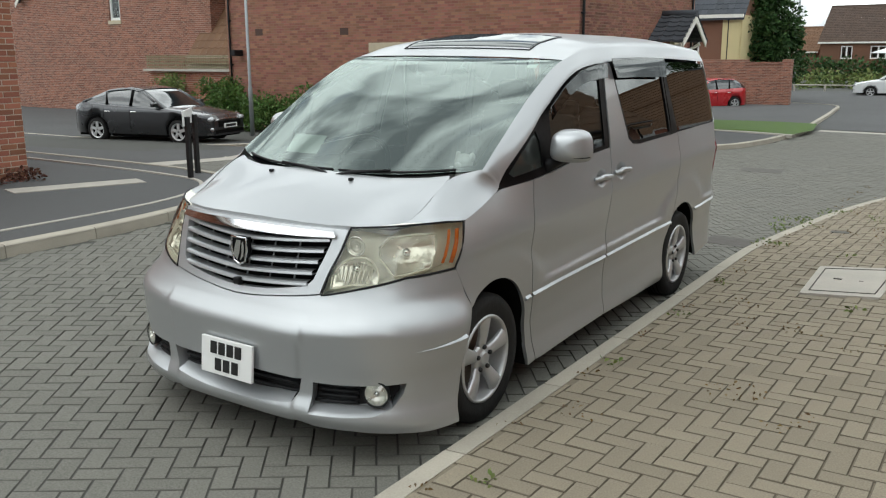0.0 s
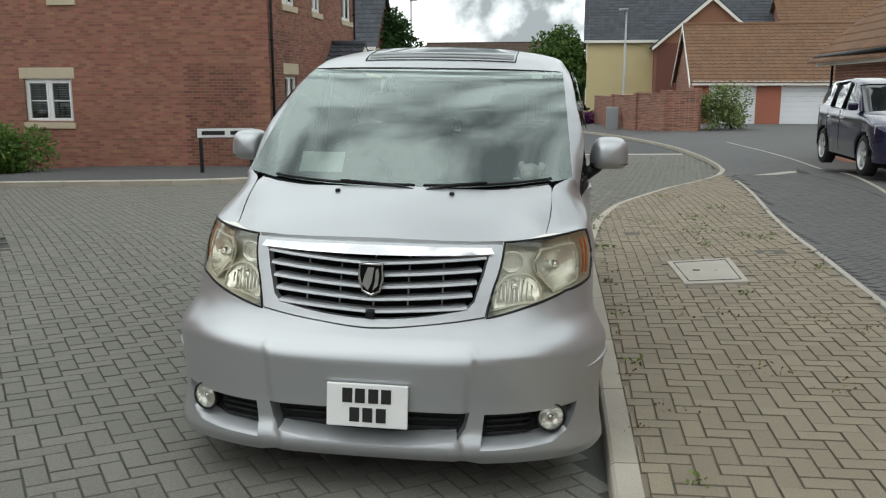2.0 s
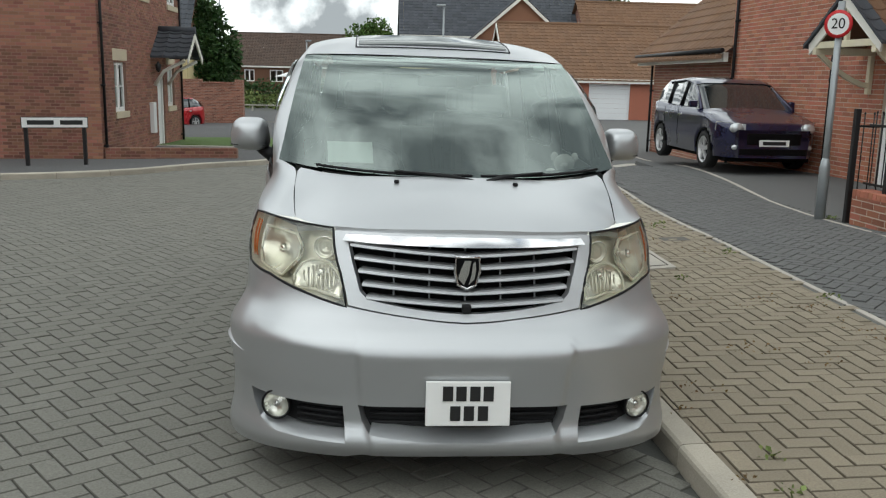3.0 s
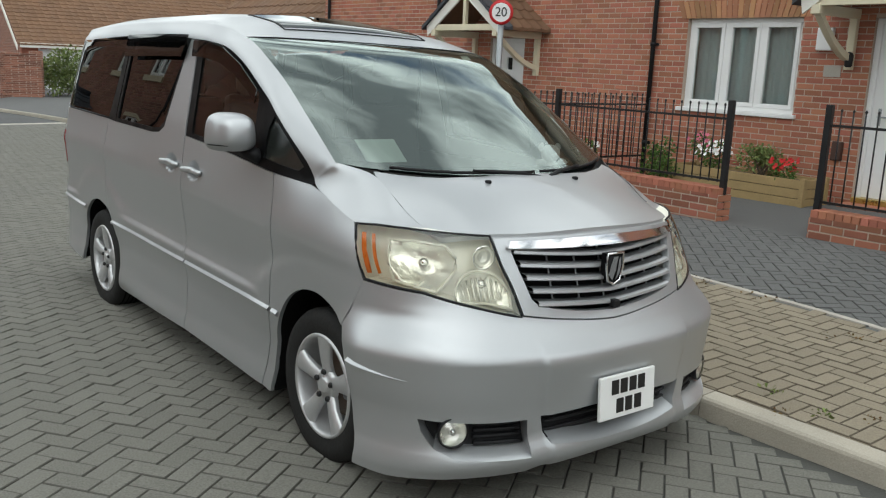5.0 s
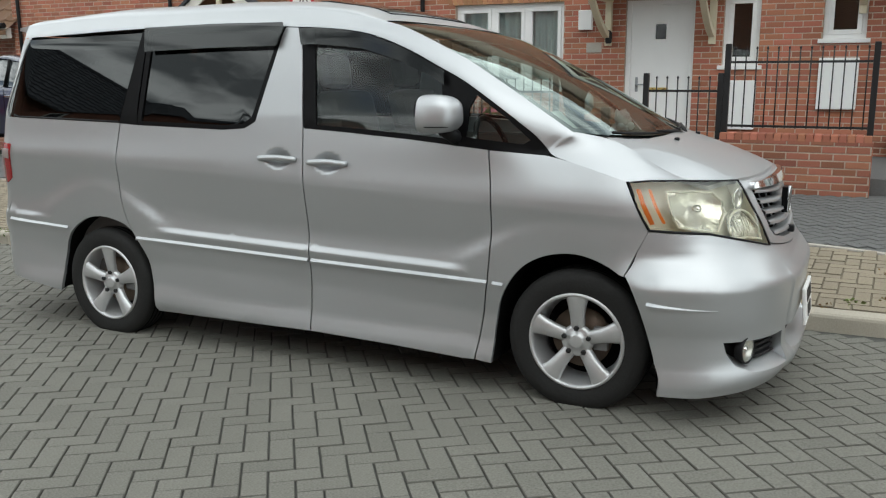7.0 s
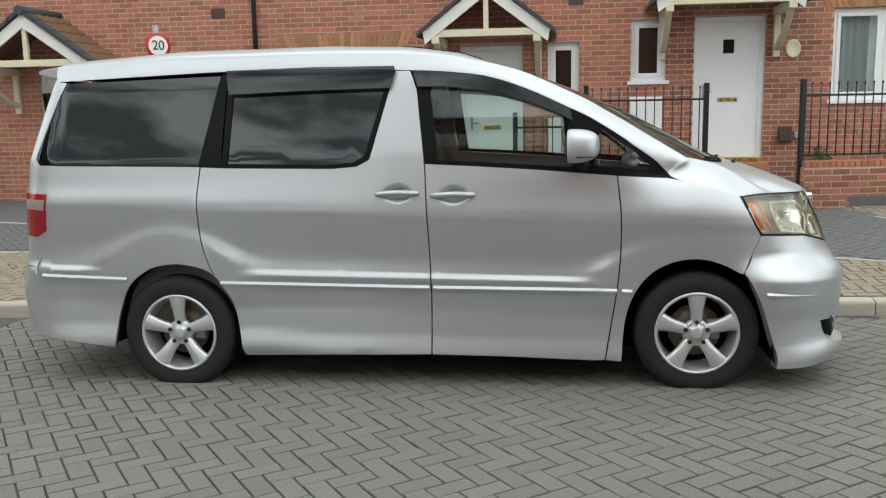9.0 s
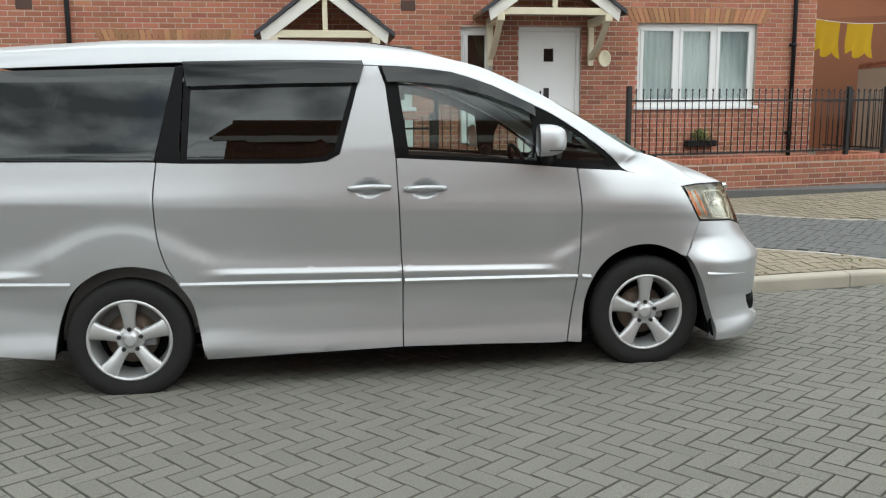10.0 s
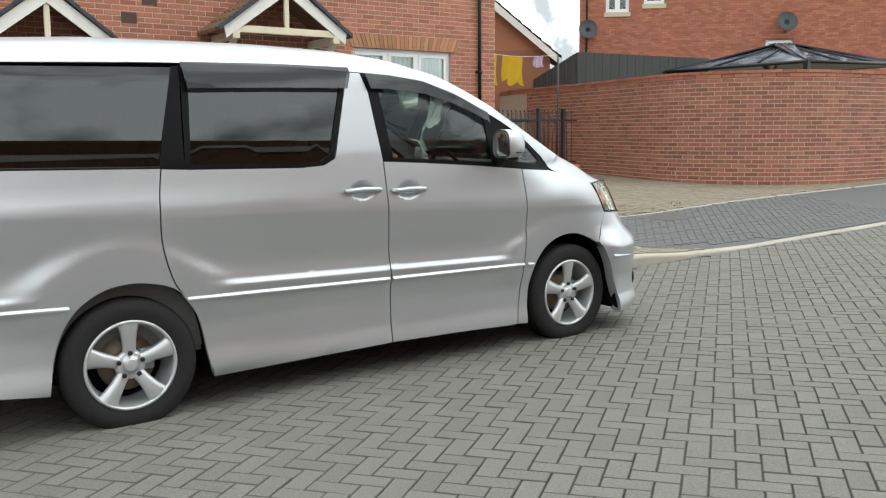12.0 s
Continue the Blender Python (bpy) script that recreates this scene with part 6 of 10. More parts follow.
def front_door(name, u0, u1, z0, z1, label, slot=True, slotz=0.9):
    d = thing(name, label, "door", kind="structure")
    bm = bmesh.new()
    f = 0.065
    for a, b, c, e in ((u0, u0 + f, z0, z1), (u1 - f, u1, z0, z1), (u0 + f, u1 - f, z1 - f, z1)):
        place_box(bm, terr, a, b, -0.16, -0.05, c, e, 0.006)
    part("door_frame", fix(bm), UPVC, d)
    leaf_open = (u0 + (u1 - u0) * 0.42, u0 + (u1 - u0) * 0.58, z1 - 0.52, z1 - 0.32)
    bm = wall_mesh(bmesh.new(), u0 + f, u1 - f, z0 + 0.04, z1 - f, [leaf_open], 0.045, lambda u, o, z: terr(u, o - 0.09, z))
    leaf = part("door_leaf", bm, UPVC, d)
    bm = bmesh.new()
    a, b, c, e = leaf_open
    for p, q, r, s in ((a - 0.025, b + 0.025, c - 0.025, c), (a - 0.025, b + 0.025, e, e + 0.025), (a - 0.025, a, c, e), (b, b + 0.025, c, e)):
        place_box(bm, terr, p, q, -0.092, -0.078, r, s, 0.003)
    part("light_frame", fix(bm), UPVC, leaf)
    bm = bmesh.new()
    place_box(bm, terr, a, b, -0.12, -0.112, c, e)
    part("door_light", fix(bm), TRIM_DARK, leaf)
    if slot:
        bm = bmesh.new()
        place_box(bm, terr, u0 + (u1 - u0) * 0.36, u0 + (u1 - u0) * 0.64, -0.09, -0.078, z0 + slotz, z0 + slotz + 0.06, 0.004)
        part("letter_plate", fix(bm), BRASS, leaf)
    bm = bmesh.new()
    hu = u1 - f - 0.09
    tube(bm, [terr(hu, -0.085, z0 + 1.0), terr(hu, -0.04, z0 + 1.0), terr(hu - 0.11, -0.04, z0 + 1.0)], 0.010, 8)
    place_box(bm, terr, hu - 0.02, hu + 0.02, -0.09, -0.08, z0 + 0.9, z0 + 1.1, 0.004)
    part("lever_handle", fix(bm), GALV, leaf)
    bm = bmesh.new()
    place_box(bm, terr, u0, u1, -0.16, 0.02, z0 - 0.03, z0 + 0.035, 0.004)
    part("threshold", fix(bm), BRASS, d)
    bm = bmesh.new()
    place_box(bm, terr, u0 - 0.05, u1 + 0.05, -0.14, 0.25, z0 - 0.16, z0 - 0.03, 0.01)
    part("door_step", fix(bm), BRICK, d)
    return d


TRIM_DARK = material("dark glazing", (0.010, 0.011, 0.012), 0.1, var=0.1, scale=8.0)
front_door("door_1", -0.12, 0.81, 0.30, 2.43, "white panelled front door with brass letter plate")
front_door("door_2", -3.60, -2.60, 0.70, 2.76, "white panelled front door with brass letter plate", slotz=0.85)
front_door("door_3", 6.62, 7.48, 0.05, 2.17, "white panelled front door with small dark light")


def canopy(uc, half, zb, za, depth, tile_mat, label):
    """A gabled porch canopy on two timber brackets."""
    c = thing("door_canopy", label, "canopy", group="door canopies of the terrace")
    T = 0.075
    for s in (-1, 1):
        # barge board at the gable
        bm = bmesh.new()
        a, b = (uc + s * (half + 0.02), zb), (uc, za)
        d = math.hypot(a[0] - b[0], a[1] - b[1])
        nx, nz = (a[1] - b[1]) / d * -s * 0.16, abs(a[0] - b[0]) / d * 0.16
        q = [(a[0], a[1]), (b[0], b[1]), (b[0], b[1] - 0.19), (a[0] - s * 0.03, a[1] - 0.16)]
        lo = [bm.verts.new(terr(u, depth, z)) for u, z in q]
        hi = [bm.verts.new(terr(u, depth - 0.03, z)) for u, z in q]
        bm.faces.new(lo)
        bm.faces.new(hi[::-1])
        for i in range(4):
            bm.faces.new((lo[i], lo[(i + 1) % 4], hi[(i + 1) % 4], hi[i]))
        part("barge_board", fix(bm), WHITE_PAINT, c)
        # tiled slope in courses
        n, cols = 5, 5
        k = 0
        for i in range(n):
            t0, t1 = i / n, min(1, (i + 1.15) / n)
            for j in range(cols):
                o0, o1 = depth + 0.05 - (depth + 0.04) * j / cols, depth + 0.05 - (depth + 0.04) * (j + 1) / cols
                u_a, u_b = uc + s * (half + 0.10) * (1 - t0), uc + s * (half + 0.10) * (1 - t1)
                z_a, z_b = zb - 0.06 + (za + 0.03 - zb + 0.06) * t0, zb - 0.06 + (za + 0.03 - zb + 0.06) * t1
                bm = bmesh.new()
                mid = (o0 + o1) / 2
                row = []
                for o, h in ((o0 - 0.002, 0.045), (o0 + (o1 - o0) * 0.3, 0.022), (o0 + (o1 - o0) * 0.65, 0.022), (o1 + 0.002, 0.045)):
                    row.append([bm.verts.new(terr(u_a, o, z_a + h + 0.02)), bm.verts.new(terr(u_b, o, z_b + h)), bm.verts.new(terr(u_a, o, z_a + 0.0)), bm.verts.new(terr(u_b, o, z_b - 0.005))])
                for a0, b0 in zip(row, row[1:]):
                    bm.faces.new((a0[0], b0[0], b0[1], a0[1]))
                    bm.faces.new((a0[2], a0[3], b0[3], b0[2]))
                    bm.faces.new((a0[0], a0[2], b0[2], b0[0]))
                for r in (row[0], row[-1]):
                    bm.faces.new((r[0], r[1], r[3], r[2]))
                part("tile", fix(bm), TILE_G if j == 0 else tile_mat, c)
    bm = bmesh.new()
    tube(bm, [terr(uc, depth + 0.06, za + 0.05), terr(uc, 0.0, za + 0.05)], 0.07, 8)
    part("ridge_tile", bm, TILE_G, c)
    bm = bmesh.new()
    place_box(bm, terr, uc - half + 0.03, uc + half - 0.03, depth - 0.09, depth - 0.02, zb - 0.07, zb + 0.03, 0.006)
    part("tie_beam", fix(bm), CREAM, c)
    bm = bmesh.new()
    place_box(bm, terr, uc - 0.035, uc + 0.035, depth - 0.085, depth - 0.025, zb + 0.03, za - 0.12, 0.005)
    part("king_post", fix(bm), CREAM, c)
    for s in (-1, 1):
        u = uc + s * (half - 0.16)
        bm = bmesh.new()
        place_box(bm, terr, u - 0.055, u + 0.055, 0.0, depth, zb - 0.16, zb - 0.05, 0.01)
        part("side_beam", fix(bm), CREAM, c)
        bm = bmesh.new()
        place_box(bm, terr, u - 0.045, u + 0.045, 0.0, 0.07, zb - 0.75, zb - 0.10, 0.008)
        part("wall_post", fix(bm), CREAM, c)
        bm = bmesh.new()
        pts = [terr(u, 0.04 + (depth - 0.12) * t, zb - 0.62 + 0.48 * t ** 1.6) for t in np.linspace(0, 1, 8)]
        rows = [[bm.verts.new(p + Vector((dx, du, dz))) for dx, du, dz in ((0, -0.04, -0.04), (0, 0.04, -0.04), (0, 0.04, 0.04), (0, -0.04, 0.04))] for p in pts]
        for a, b in zip(rows, rows[1:]):
            for i in range(4):
                bm.faces.new((a[i], a[(i + 1) % 4], b[(i + 1) % 4], b[i]))
        bm.faces.new(rows[0])
        bm.faces.new(rows[-1][::-1])
        part("curved_brace", fix(bm), CREAM, c)
    return c


canopy(0.34, 0.86, 2.58, 3.25, 0.92, TILE_O, "white gabled door canopy with tiled roof")
canopy(-2.94, 0.96, 2.92, 3.62, 0.92, TILE_O, "white gabled door canopy with tiled roof")
canopy(7.07, 0.94, 2.32, 3.00, 0.98, TILE_O, "white gabled door canopy with orange tiles")
for u, z0, z1 in ((3.92, 0.2, 5.5), (8.9, -0.1, 5.5), (-7.15, 0.6, 5.5), (12.75, -0.3, 5.5)):
    pipe_down(terr, u, z0, z1, "black plastic downpipe on the brick front")


def arch_bricks(name, u0, u1, z, h=0.225, n=None):
    """A flat soldier arch over a window."""
    n = n or int((u1 - u0) / 0.078)
    a = thing(name, "flat arch of orange soldier bricks", "brick arch", kind="structure")
    for k in range(n):
        bm = bmesh.new()
        ua, ub = u0 + (u1 - u0) * k / n, u0 + (u1 - u0) * (k + 1) / n
        lean = 0.10 * ((ua + ub) / 2 - (u0 + u1) / 2)
        q = [(ua + 0.005, z), (ub - 0.005, z), (ub - 0.005 + lean, z + h), (ua + 0.005 + lean, z + h)]
        lo, hi = [bm.verts.new(terr(u, 0.014, zz)) for u, zz in q], [bm.verts.new(terr(u, -0.02, zz)) for u, zz in q]
        bm.faces.new(lo)
        for i in range(4):
            bm.faces.new((lo[i], lo[(i + 1) % 4], hi[(i + 1) % 4], hi[i]))
        part("brick", fix(bm), BRICK_O, a)


ARCHES = [(1.60, 3.50, 2.455), (-6.66, -4.41, 2.835)]
for u0, u1, z in ARCHES:
    arch_bricks("window_arch", u0, u1, z)


def wall_box(name, u0, u1, z0, z1, out, mat, label, category, bevel=0.012):
    bm = bmesh.new()
    place_box(bm, terr, u0, u1, 0.004, out, z0, z1, bevel)
    return tagged(mesh_ob(name, fix(bm), mat), label, category)


wall_box("meter_box", -2.15, -1.69, 1.00, 1.64, 0.10, UPVC, "white meter box on the brick front", "meter box")
wall_box("meter_box", -0.95, -0.50, 0.72, 1.36, 0.10, UPVC, "white meter box on the brick front", "meter box")
wall_box("alarm_box", 1.27, 1.47, 2.05, 2.32, 0.07, UPVC, "white alarm box beside the window", "alarm box")
wall_box("number_plaque", 1.14, 1.36, 1.74, 1.88, 0.015, CONC_PALE, "small grey house number plaque", "plaque", 0.004)
wall_box("junction_box", -4.0, -3.82, 0.96, 1.18, 0.09, WARM_DARK, "brown electric box beside the door", "electric box")
wall_box("socket_box", -4.2, -4.04, 1.0, 1.1, 0.05, GALV, "small grey socket box beside the door", "socket")
wall_box("post_box", 0.98, 1.1, 0.75, 0.98, 0.08, WARM_DARK, "small dark box beside the door", "box")
c0 = terr(-3.98, 0.012, 2.28)
pl = lathe(bmesh.new(), [(0.0, 0.105), (-0.014, 0.10), (-0.016, 0.085), (-0.012, 0.08), (-0.012, 0.0005)], 28, "x")
for v in pl.verts:
    v.co.z *= 1.25
    v.co = v.co + c0
tagged(mesh_ob("number_plaque", fix(pl), CREAM), "oval cream house number plaque", "plaque")
tagged(mesh_ob("wall_lamp", lathe(bmesh.new(), [(-0.12, 0.03), (-0.1, 0.045), (0.02, 0.05), (0.05, 0.03), (0.06, 0.0005)], 14, "z", Matrix.Translation(terr(1.02, 0.09, 1.98))), BLACK_METAL), "small black wall lantern", "wall lamp")
for u, z in ((-3.5, 3.28), (-1.2, 3.25), (4.5, 2.95), (-0.9, 2.98)):
    wall_box("air_vent", u - 0.11, u + 0.11, z, z + 0.15, 0.012, WARM_DARK, "brown terracotta air vent", "vent", 0.004)


# ---- front walls and railings ----
def along(p, q):
    """Wall coordinates along a plan line from p to q; out is to the road side."""
    d = (Vector(q) - Vector(p)).normalized()
    n = Vector((d.y, -d.x)) if Vector((d.y, -d.x)).x < 0 else Vector((-d.y, d.x))
    return lambda u, out, z: Vector((p[0] + d.x * u + n.x * out, p[1] + d.y * u + n.y * out, z)), (Vector(q) - Vector(p)).length


def railing(place, u0, u1, zb, zt, label, posts=(), post_bottom=None, spacing=0.105):
    r = thing("railing", label, "railing", group="front garden railings")
    for z in (zb + 0.07, zt - 0.13):
        bm = bmesh.new()
        place_box(bm, place, u0, u1, -0.13, -0.105, z - 0.012, z + 0.012)
        part("rail", fix(bm), BLACK_METAL, r)
    n = max(2, int((u1 - u0) / spacing))
    for k in range(1, n):
        u = u0 + (u1 - u0) * k / n
        bm = bmesh.new()
        tube(bm, [place(u, -0.1175, zb + 0.05), place(u, -0.1175, zt)], 0.0075, 6)
        blobc = place(u, -0.1175, zt + 0.012)
        tube(bm, [blobc - Vector((0, 0, 0.016)), blobc, blobc + Vector((0, 0, 0.016))], 0.012, 6, radii=[0.007, 0.014, 0.004])
        part("bar", bm, BLACK_METAL, r)
    for u in posts:
        bm = bmesh.new()
        place_box(bm, place, u - 0.03, u + 0.03, -0.148, -0.088, post_bottom if post_bottom is not None else zb, zt + 0.06, 0.006)
        part("post", fix(bm), BLACK_METAL, r)
    return r


def garden_wall(name, p, q, zb, zt, label, brick=BRICK, thick=0.225):
    place, length = along(p, q)
    w = thing(name, label, "garden wall", kind="structure")
    solid_wall("wall", w, place, 0, length, zb - 0.4, zt - 0.07, thick, brick, MORTAR, near=(0, 2.0), zb=zb - 0.05)
    # brick-on-edge coping
    n = int(length / 0.075)
    for k in range(n):
        bm = bmesh.new()
        place_box(bm, place, length * k / n + 0.004, length * (k + 1) / n - 0.004, -thick - 0.004, 0.008, zt - 0.07, zt, 0.004)
        part("brick", fix(bm), brick, w)
    # headers on the two ends
    for k in range(int((zt - 0.07 - zb + 0.05) / 0.075) + 1):
        z = zt - 0.075 - 0.075 * k
        for u0, u1 in ((-0.010, -0.002), (length + 0.002, length + 0.010)):
            for o0, o1 in ((-thick, -thick / 2 - 0.005), (-thick / 2 + 0.005, 0.0)) if k % 2 else ((-thick, 0.0),):
                bm = bmesh.new()
                place_box(bm, place, u0, u1, o0, o1, z - 0.065, z, 0.002)
                part("brick", fix(bm), brick, w)
    return place, length


pl1, n1 = garden_wall("garden_wall_1", (5.07, 0.86), (5.00, 3.75), 0.17, 0.56, "low red brick front garden wall")
railing(pl1, 0.0, n1, 0.56, 1.40, "black steel railing on the low wall", posts=(0.03, n1 - 0.42), post_bottom=0.17)
pl1b, n1b = along((5.0, 3.75), (7.4, 3.72))
railing(pl1b, 0.0, n1b, 0.45, 1.38, "black steel railing returning to the house", posts=(0.02,), post_bottom=0.1)
pl2, n2 = garden_wall("garden_wall_2", (5.13, -0.97), (5.17, -2.44), 0.2, 0.86, "red brick front garden wall")
railing(pl2, 0.0, n2, 0.86, 1.72, "black steel railing on the brick wall", posts=(0.03, n2 - 0.03), post_bottom=0.3)
pl3, n3 = garden_wall("garden_wall_3", (5.22, -3.54), (6.08, -7.95), 0.22, 0.84, "red brick front garden wall")
railing(pl3, 0.0, n3 - 0.25, 0.84, 1.74, "black steel railing on the brick wall", posts=(0.0, n3 - 0.95, n3 - 0.27), post_bottom=0.26)
pl4, n4 = garden_wall("garden_wall_4", (6.2, -7.92), (7.95, -7.7), 0.28, 0.82, "red brick front garden wall")
railing(pl4, 0.0, n4, 0.82, 1.74, "black steel railing returning to the house")
plg, ng = garden_wall("garden_wall_5", (5.10, -0.15), (5.13, -0.94), 0.17, 0.50, "low red brick front garden wall")
railing(plg, 0.0, ng, 0.50, 1.42, "black steel railing on the low wall", posts=(0.0, ng), post_bottom=0.45, spacing=0.1)

# front gardens of dark paving behind the walls, at the height of the doors
for a, b, z in ((-0.95, 3.7, 0.20), (-7.7, -0.98, 0.42), (3.8, 12.9, 0.02)):
    bm = bmesh.new()
    add_box(bm, 5.32, 7.75, a, b, z - 0.6, z, 0.0)
    tagged(mesh_ob("pavement_garden", bm, DARK_BLOCK), "dark paved front garden", "pavement", kind="structure")


# ---- plants ----
def leaf_cloud(bm, centres, count, size, rnd, droop=0.2, squash=1.0):
    """Many small bent leaves scattered through lumpy clumps."""
    for _ in range(count):
        c, r = rnd.choice(centres)
        d = Vector((rnd.gauss(0, 1), rnd.gauss(0, 1), rnd.gauss(0, 1))).normalized()
        p = Vector(c) + Vector((d.x, d.y, d.z * squash)) * r * (rnd.random() ** 0.35)
        s = size * rnd.uniform(0.6, 1.35)
        a = (d + Vector((rnd.uniform(-1, 1), rnd.uniform(-1, 1), rnd.uniform(-0.4, 1)))).normalized()
        b = a.orthogonal().normalized()
        b = (b * math.cos(rnd.uniform(0, 6.28)) + a.cross(b) * math.sin(rnd.uniform(0, 6.28))).normalized()
        n = a.cross(b)
        v = [bm.verts.new(p), bm.verts.new(p + a * s * 0.5 + b * s * 0.28 + n * s * 0.06), bm.verts.new(p + a * s - Vector((0, 0, droop * s))), bm.verts.new(p + a * s * 0.5 - b * s * 0.28 + n * s * 0.06)]
        bm.faces.new((v[0], v[1], v[2]))
        bm.faces.new((v[0], v[2], v[3]))


def bush(name, base, size, label, mat, seed, count=2500, leaf=0.06, stems=7, category="shrub", lumps=12):
    rnd = random.Random(seed)
    root = thing(name, label, category)
    sx, sy, sz = size
    cs = []
    for _ in range(lumps):
        t = rnd.uniform(0, 6.283)
        k = rnd.random() ** 0.5
        h = rnd.uniform(0.25, 0.85)
        cs.append(((base[0] + sx * 0.42 * k * math.cos(t), base[1] + sy * 0.42 * k * math.sin(t), base[2] + sz * h * (1 - 0.35 * k)), rnd.uniform(0.16, 0.30) * min(sx, sy, sz * 1.4)))
    bm = bmesh.new()
    for i in range(stems):
        c = cs[i % len(cs)][0]
        tube(bm, [(base[0] + rnd.uniform(-0.1, 0.1) * sx, base[1] + rnd.uniform(-0.1, 0.1) * sy, base[2] - 0.02), ((base[0] + c[0]) / 2, (base[1] + c[1]) / 2, base[2] + 0.5 * (c[2] - base[2])), c], 0.012, 5, radii=[0.016, 0.011, 0.005])
    part("stems", bm, BARK, root)
    bm = bmesh.new()
    leaf_cloud(bm, cs, count, leaf, rnd)
    part("foliage", bm, mat, root)
    return root


def tree(name, base, height, crown_r, label, mat, seed, count=9000, leaf=0.16, trunk_h=0.25, narrow=1.0):
    rnd = random.Random(seed)
    root = thing(name, label, "tree")
    bm = bmesh.new()
    b = Vector(base)
    tube(bm, [b - Vector((0, 0, 0.2)), b + Vector((0.05, 0, height * 0.3)), b + Vector((0, 0.05, height * 0.6)), b + Vector((0, 0, height * 0.93))], 0.2, 8, radii=[0.022 * height, 0.018 * height, 0.011 * height, 0.003 * height])
    cs = []
    for i in range(46):
        h = trunk_h + (1 - trunk_h) * ((i + 0.5) / 46)
        t = i * 2.4 + rnd.uniform(-0.4, 0.4)
        env = math.sin(math.pi * min(1, max(0.05, (h - trunk_h * 0.7) / (1.03 - trunk_h * 0.7))) ** narrow) ** 0.7
        r = crown_r * env * rnd.uniform(0.35, 0.85)
        c = b + Vector((r * math.cos(t), r * math.sin(t), height * h + rnd.uniform(-0.03, 0.03) * height))
        cs.append((tuple(c), crown_r * rnd.uniform(0.22, 0.38)))
        s = b + Vector((0, 0, height * max(0.15, h - 0.12)))
        tube(bm, [s, s.lerp(c, 0.5) + Vector((0, 0, 0.03 * height)), c], 0.03, 5, radii=[0.006 * height, 0.004 * height, 0.0015 * height])
    part("trunk", bm, BARK, root)
    bm = bmesh.new()
    leaf_cloud(bm, cs, count, leaf, rnd)
    part("crown", bm, mat, root)
    return root


FLOWER_W = material("white petals", (0.8, 0.8, 0.78), 0.7, var=0.08, scale=20.0)
FLOWER_P = material("pink petals", (0.62, 0.16, 0.24), 0.7, var=0.15, scale=20.0)
FLOWER_R = material("red petals", (0.5, 0.02, 0.02), 0.7, var=0.15, scale=20.0)
TIMBER = material("pale planter timber", (0.34, 0.24, 0.11), 0.75, var=0.25, scale=6.0, fine=0.15, fine_scale=40, bump=0.25)
FENCE_WOOD = material("grey stained fence", (0.07, 0.075, 0.072), 0.85, var=0.25, scale=4.0, bump=0.3)


def flowers(name, c, r, n, mat, label, seed, leafy=LEAF):
    rnd = random.Random(seed)
    root = thing(name, label, "flowers")
    bm = bmesh.new()
    leaf_cloud(bm, [((c[0], c[1], c[2] - 0.02), r * 0.9)], int(n * 12), 0.045, rnd)
    part("foliage", bm, leafy, root)
    bm = bmesh.new()
    for _ in range(n):
        p = Vector((c[0] + rnd.uniform(-1, 1) * r, c[1] + rnd.uniform(-1, 1) * r, c[2] + rnd.uniform(-0.2, 1) * r * 0.8))
        ax = Vector((-0.8 + rnd.uniform(-0.5, 0.5), rnd.uniform(-0.6, 0.6), rnd.uniform(0.1, 0.9))).normalized()
        o = ax.orthogonal().normalized()
        m = ax.cross(o)
        cc = bm.verts.new(p)
        ring = [bm.verts.new(p + (o * math.cos(t) + m * math.sin(t)) * 0.032 * (1.0 if k % 2 else 0.72) + ax * 0.012) for k, t in enumerate(np.linspace(0, 6.283, 11)[:-1])]
        for k in range(10):
            bm.faces.new((cc, ring[k], ring[(k + 1) % 10]))
    part("blooms", bm, mat, root)
    return root


# planter and pots before the middle house
def planter(c, size, label):
    root = thing("planter", label, "planter")
    x, y, z = c
    sx, sy, sz = size
    for k in range(3):
        z0 = z + k * sz / 3
        for a, b, e, f in ((x - sx / 2, x - sx / 2 + 0.03, y - sy / 2, y + sy / 2), (x + sx / 2 - 0.03, x + sx / 2, y - sy / 2, y + sy / 2), (x - sx / 2 + 0.03, x + sx / 2 - 0.03, y - sy / 2, y - sy / 2 + 0.03), (x - sx / 2 + 0.03, x + sx / 2 - 0.03, y + sy / 2 - 0.03, y + sy / 2)):
            part("board", box(a, b, e, f, z0 + 0.004, z0 + sz / 3 - 0.004, 0.004), TIMBER, root)
    for i in (-1, 1):
        for j in (-1, 1):
            part("corner_post", box(x + i * (sx / 2) - 0.03, x + i * (sx / 2) + 0.03, y + j * (sy / 2) - 0.03, y + j * (sy / 2) + 0.03, z, z + sz + 0.02, 0.005), TIMBER, root)
    part("soil", box(x - sx / 2 + 0.03, x + sx / 2 - 0.03, y - sy / 2 + 0.03, y + sy / 2 - 0.03, z + 0.02, z + sz - 0.05), BARK, root)
    return root


planter((7.15, 1.95, 0.20), (0.5, 1.9, 0.34), "pale timber planter full of flowers")
flowers("flowers", (7.05, 2.35, 0.72), 0.20, 34, FLOWER_W, "white petunias in the timber planter", 3)
flowers("flowers", (7.15, 2.65, 0.82), 0.16, 20, FLOWER_P, "pink flowers in the timber planter", 4)
flowers("flowers", (7.05, 1.35, 0.62), 0.16, 26, FLOWER_R, "red flowers in the timber planter", 5)
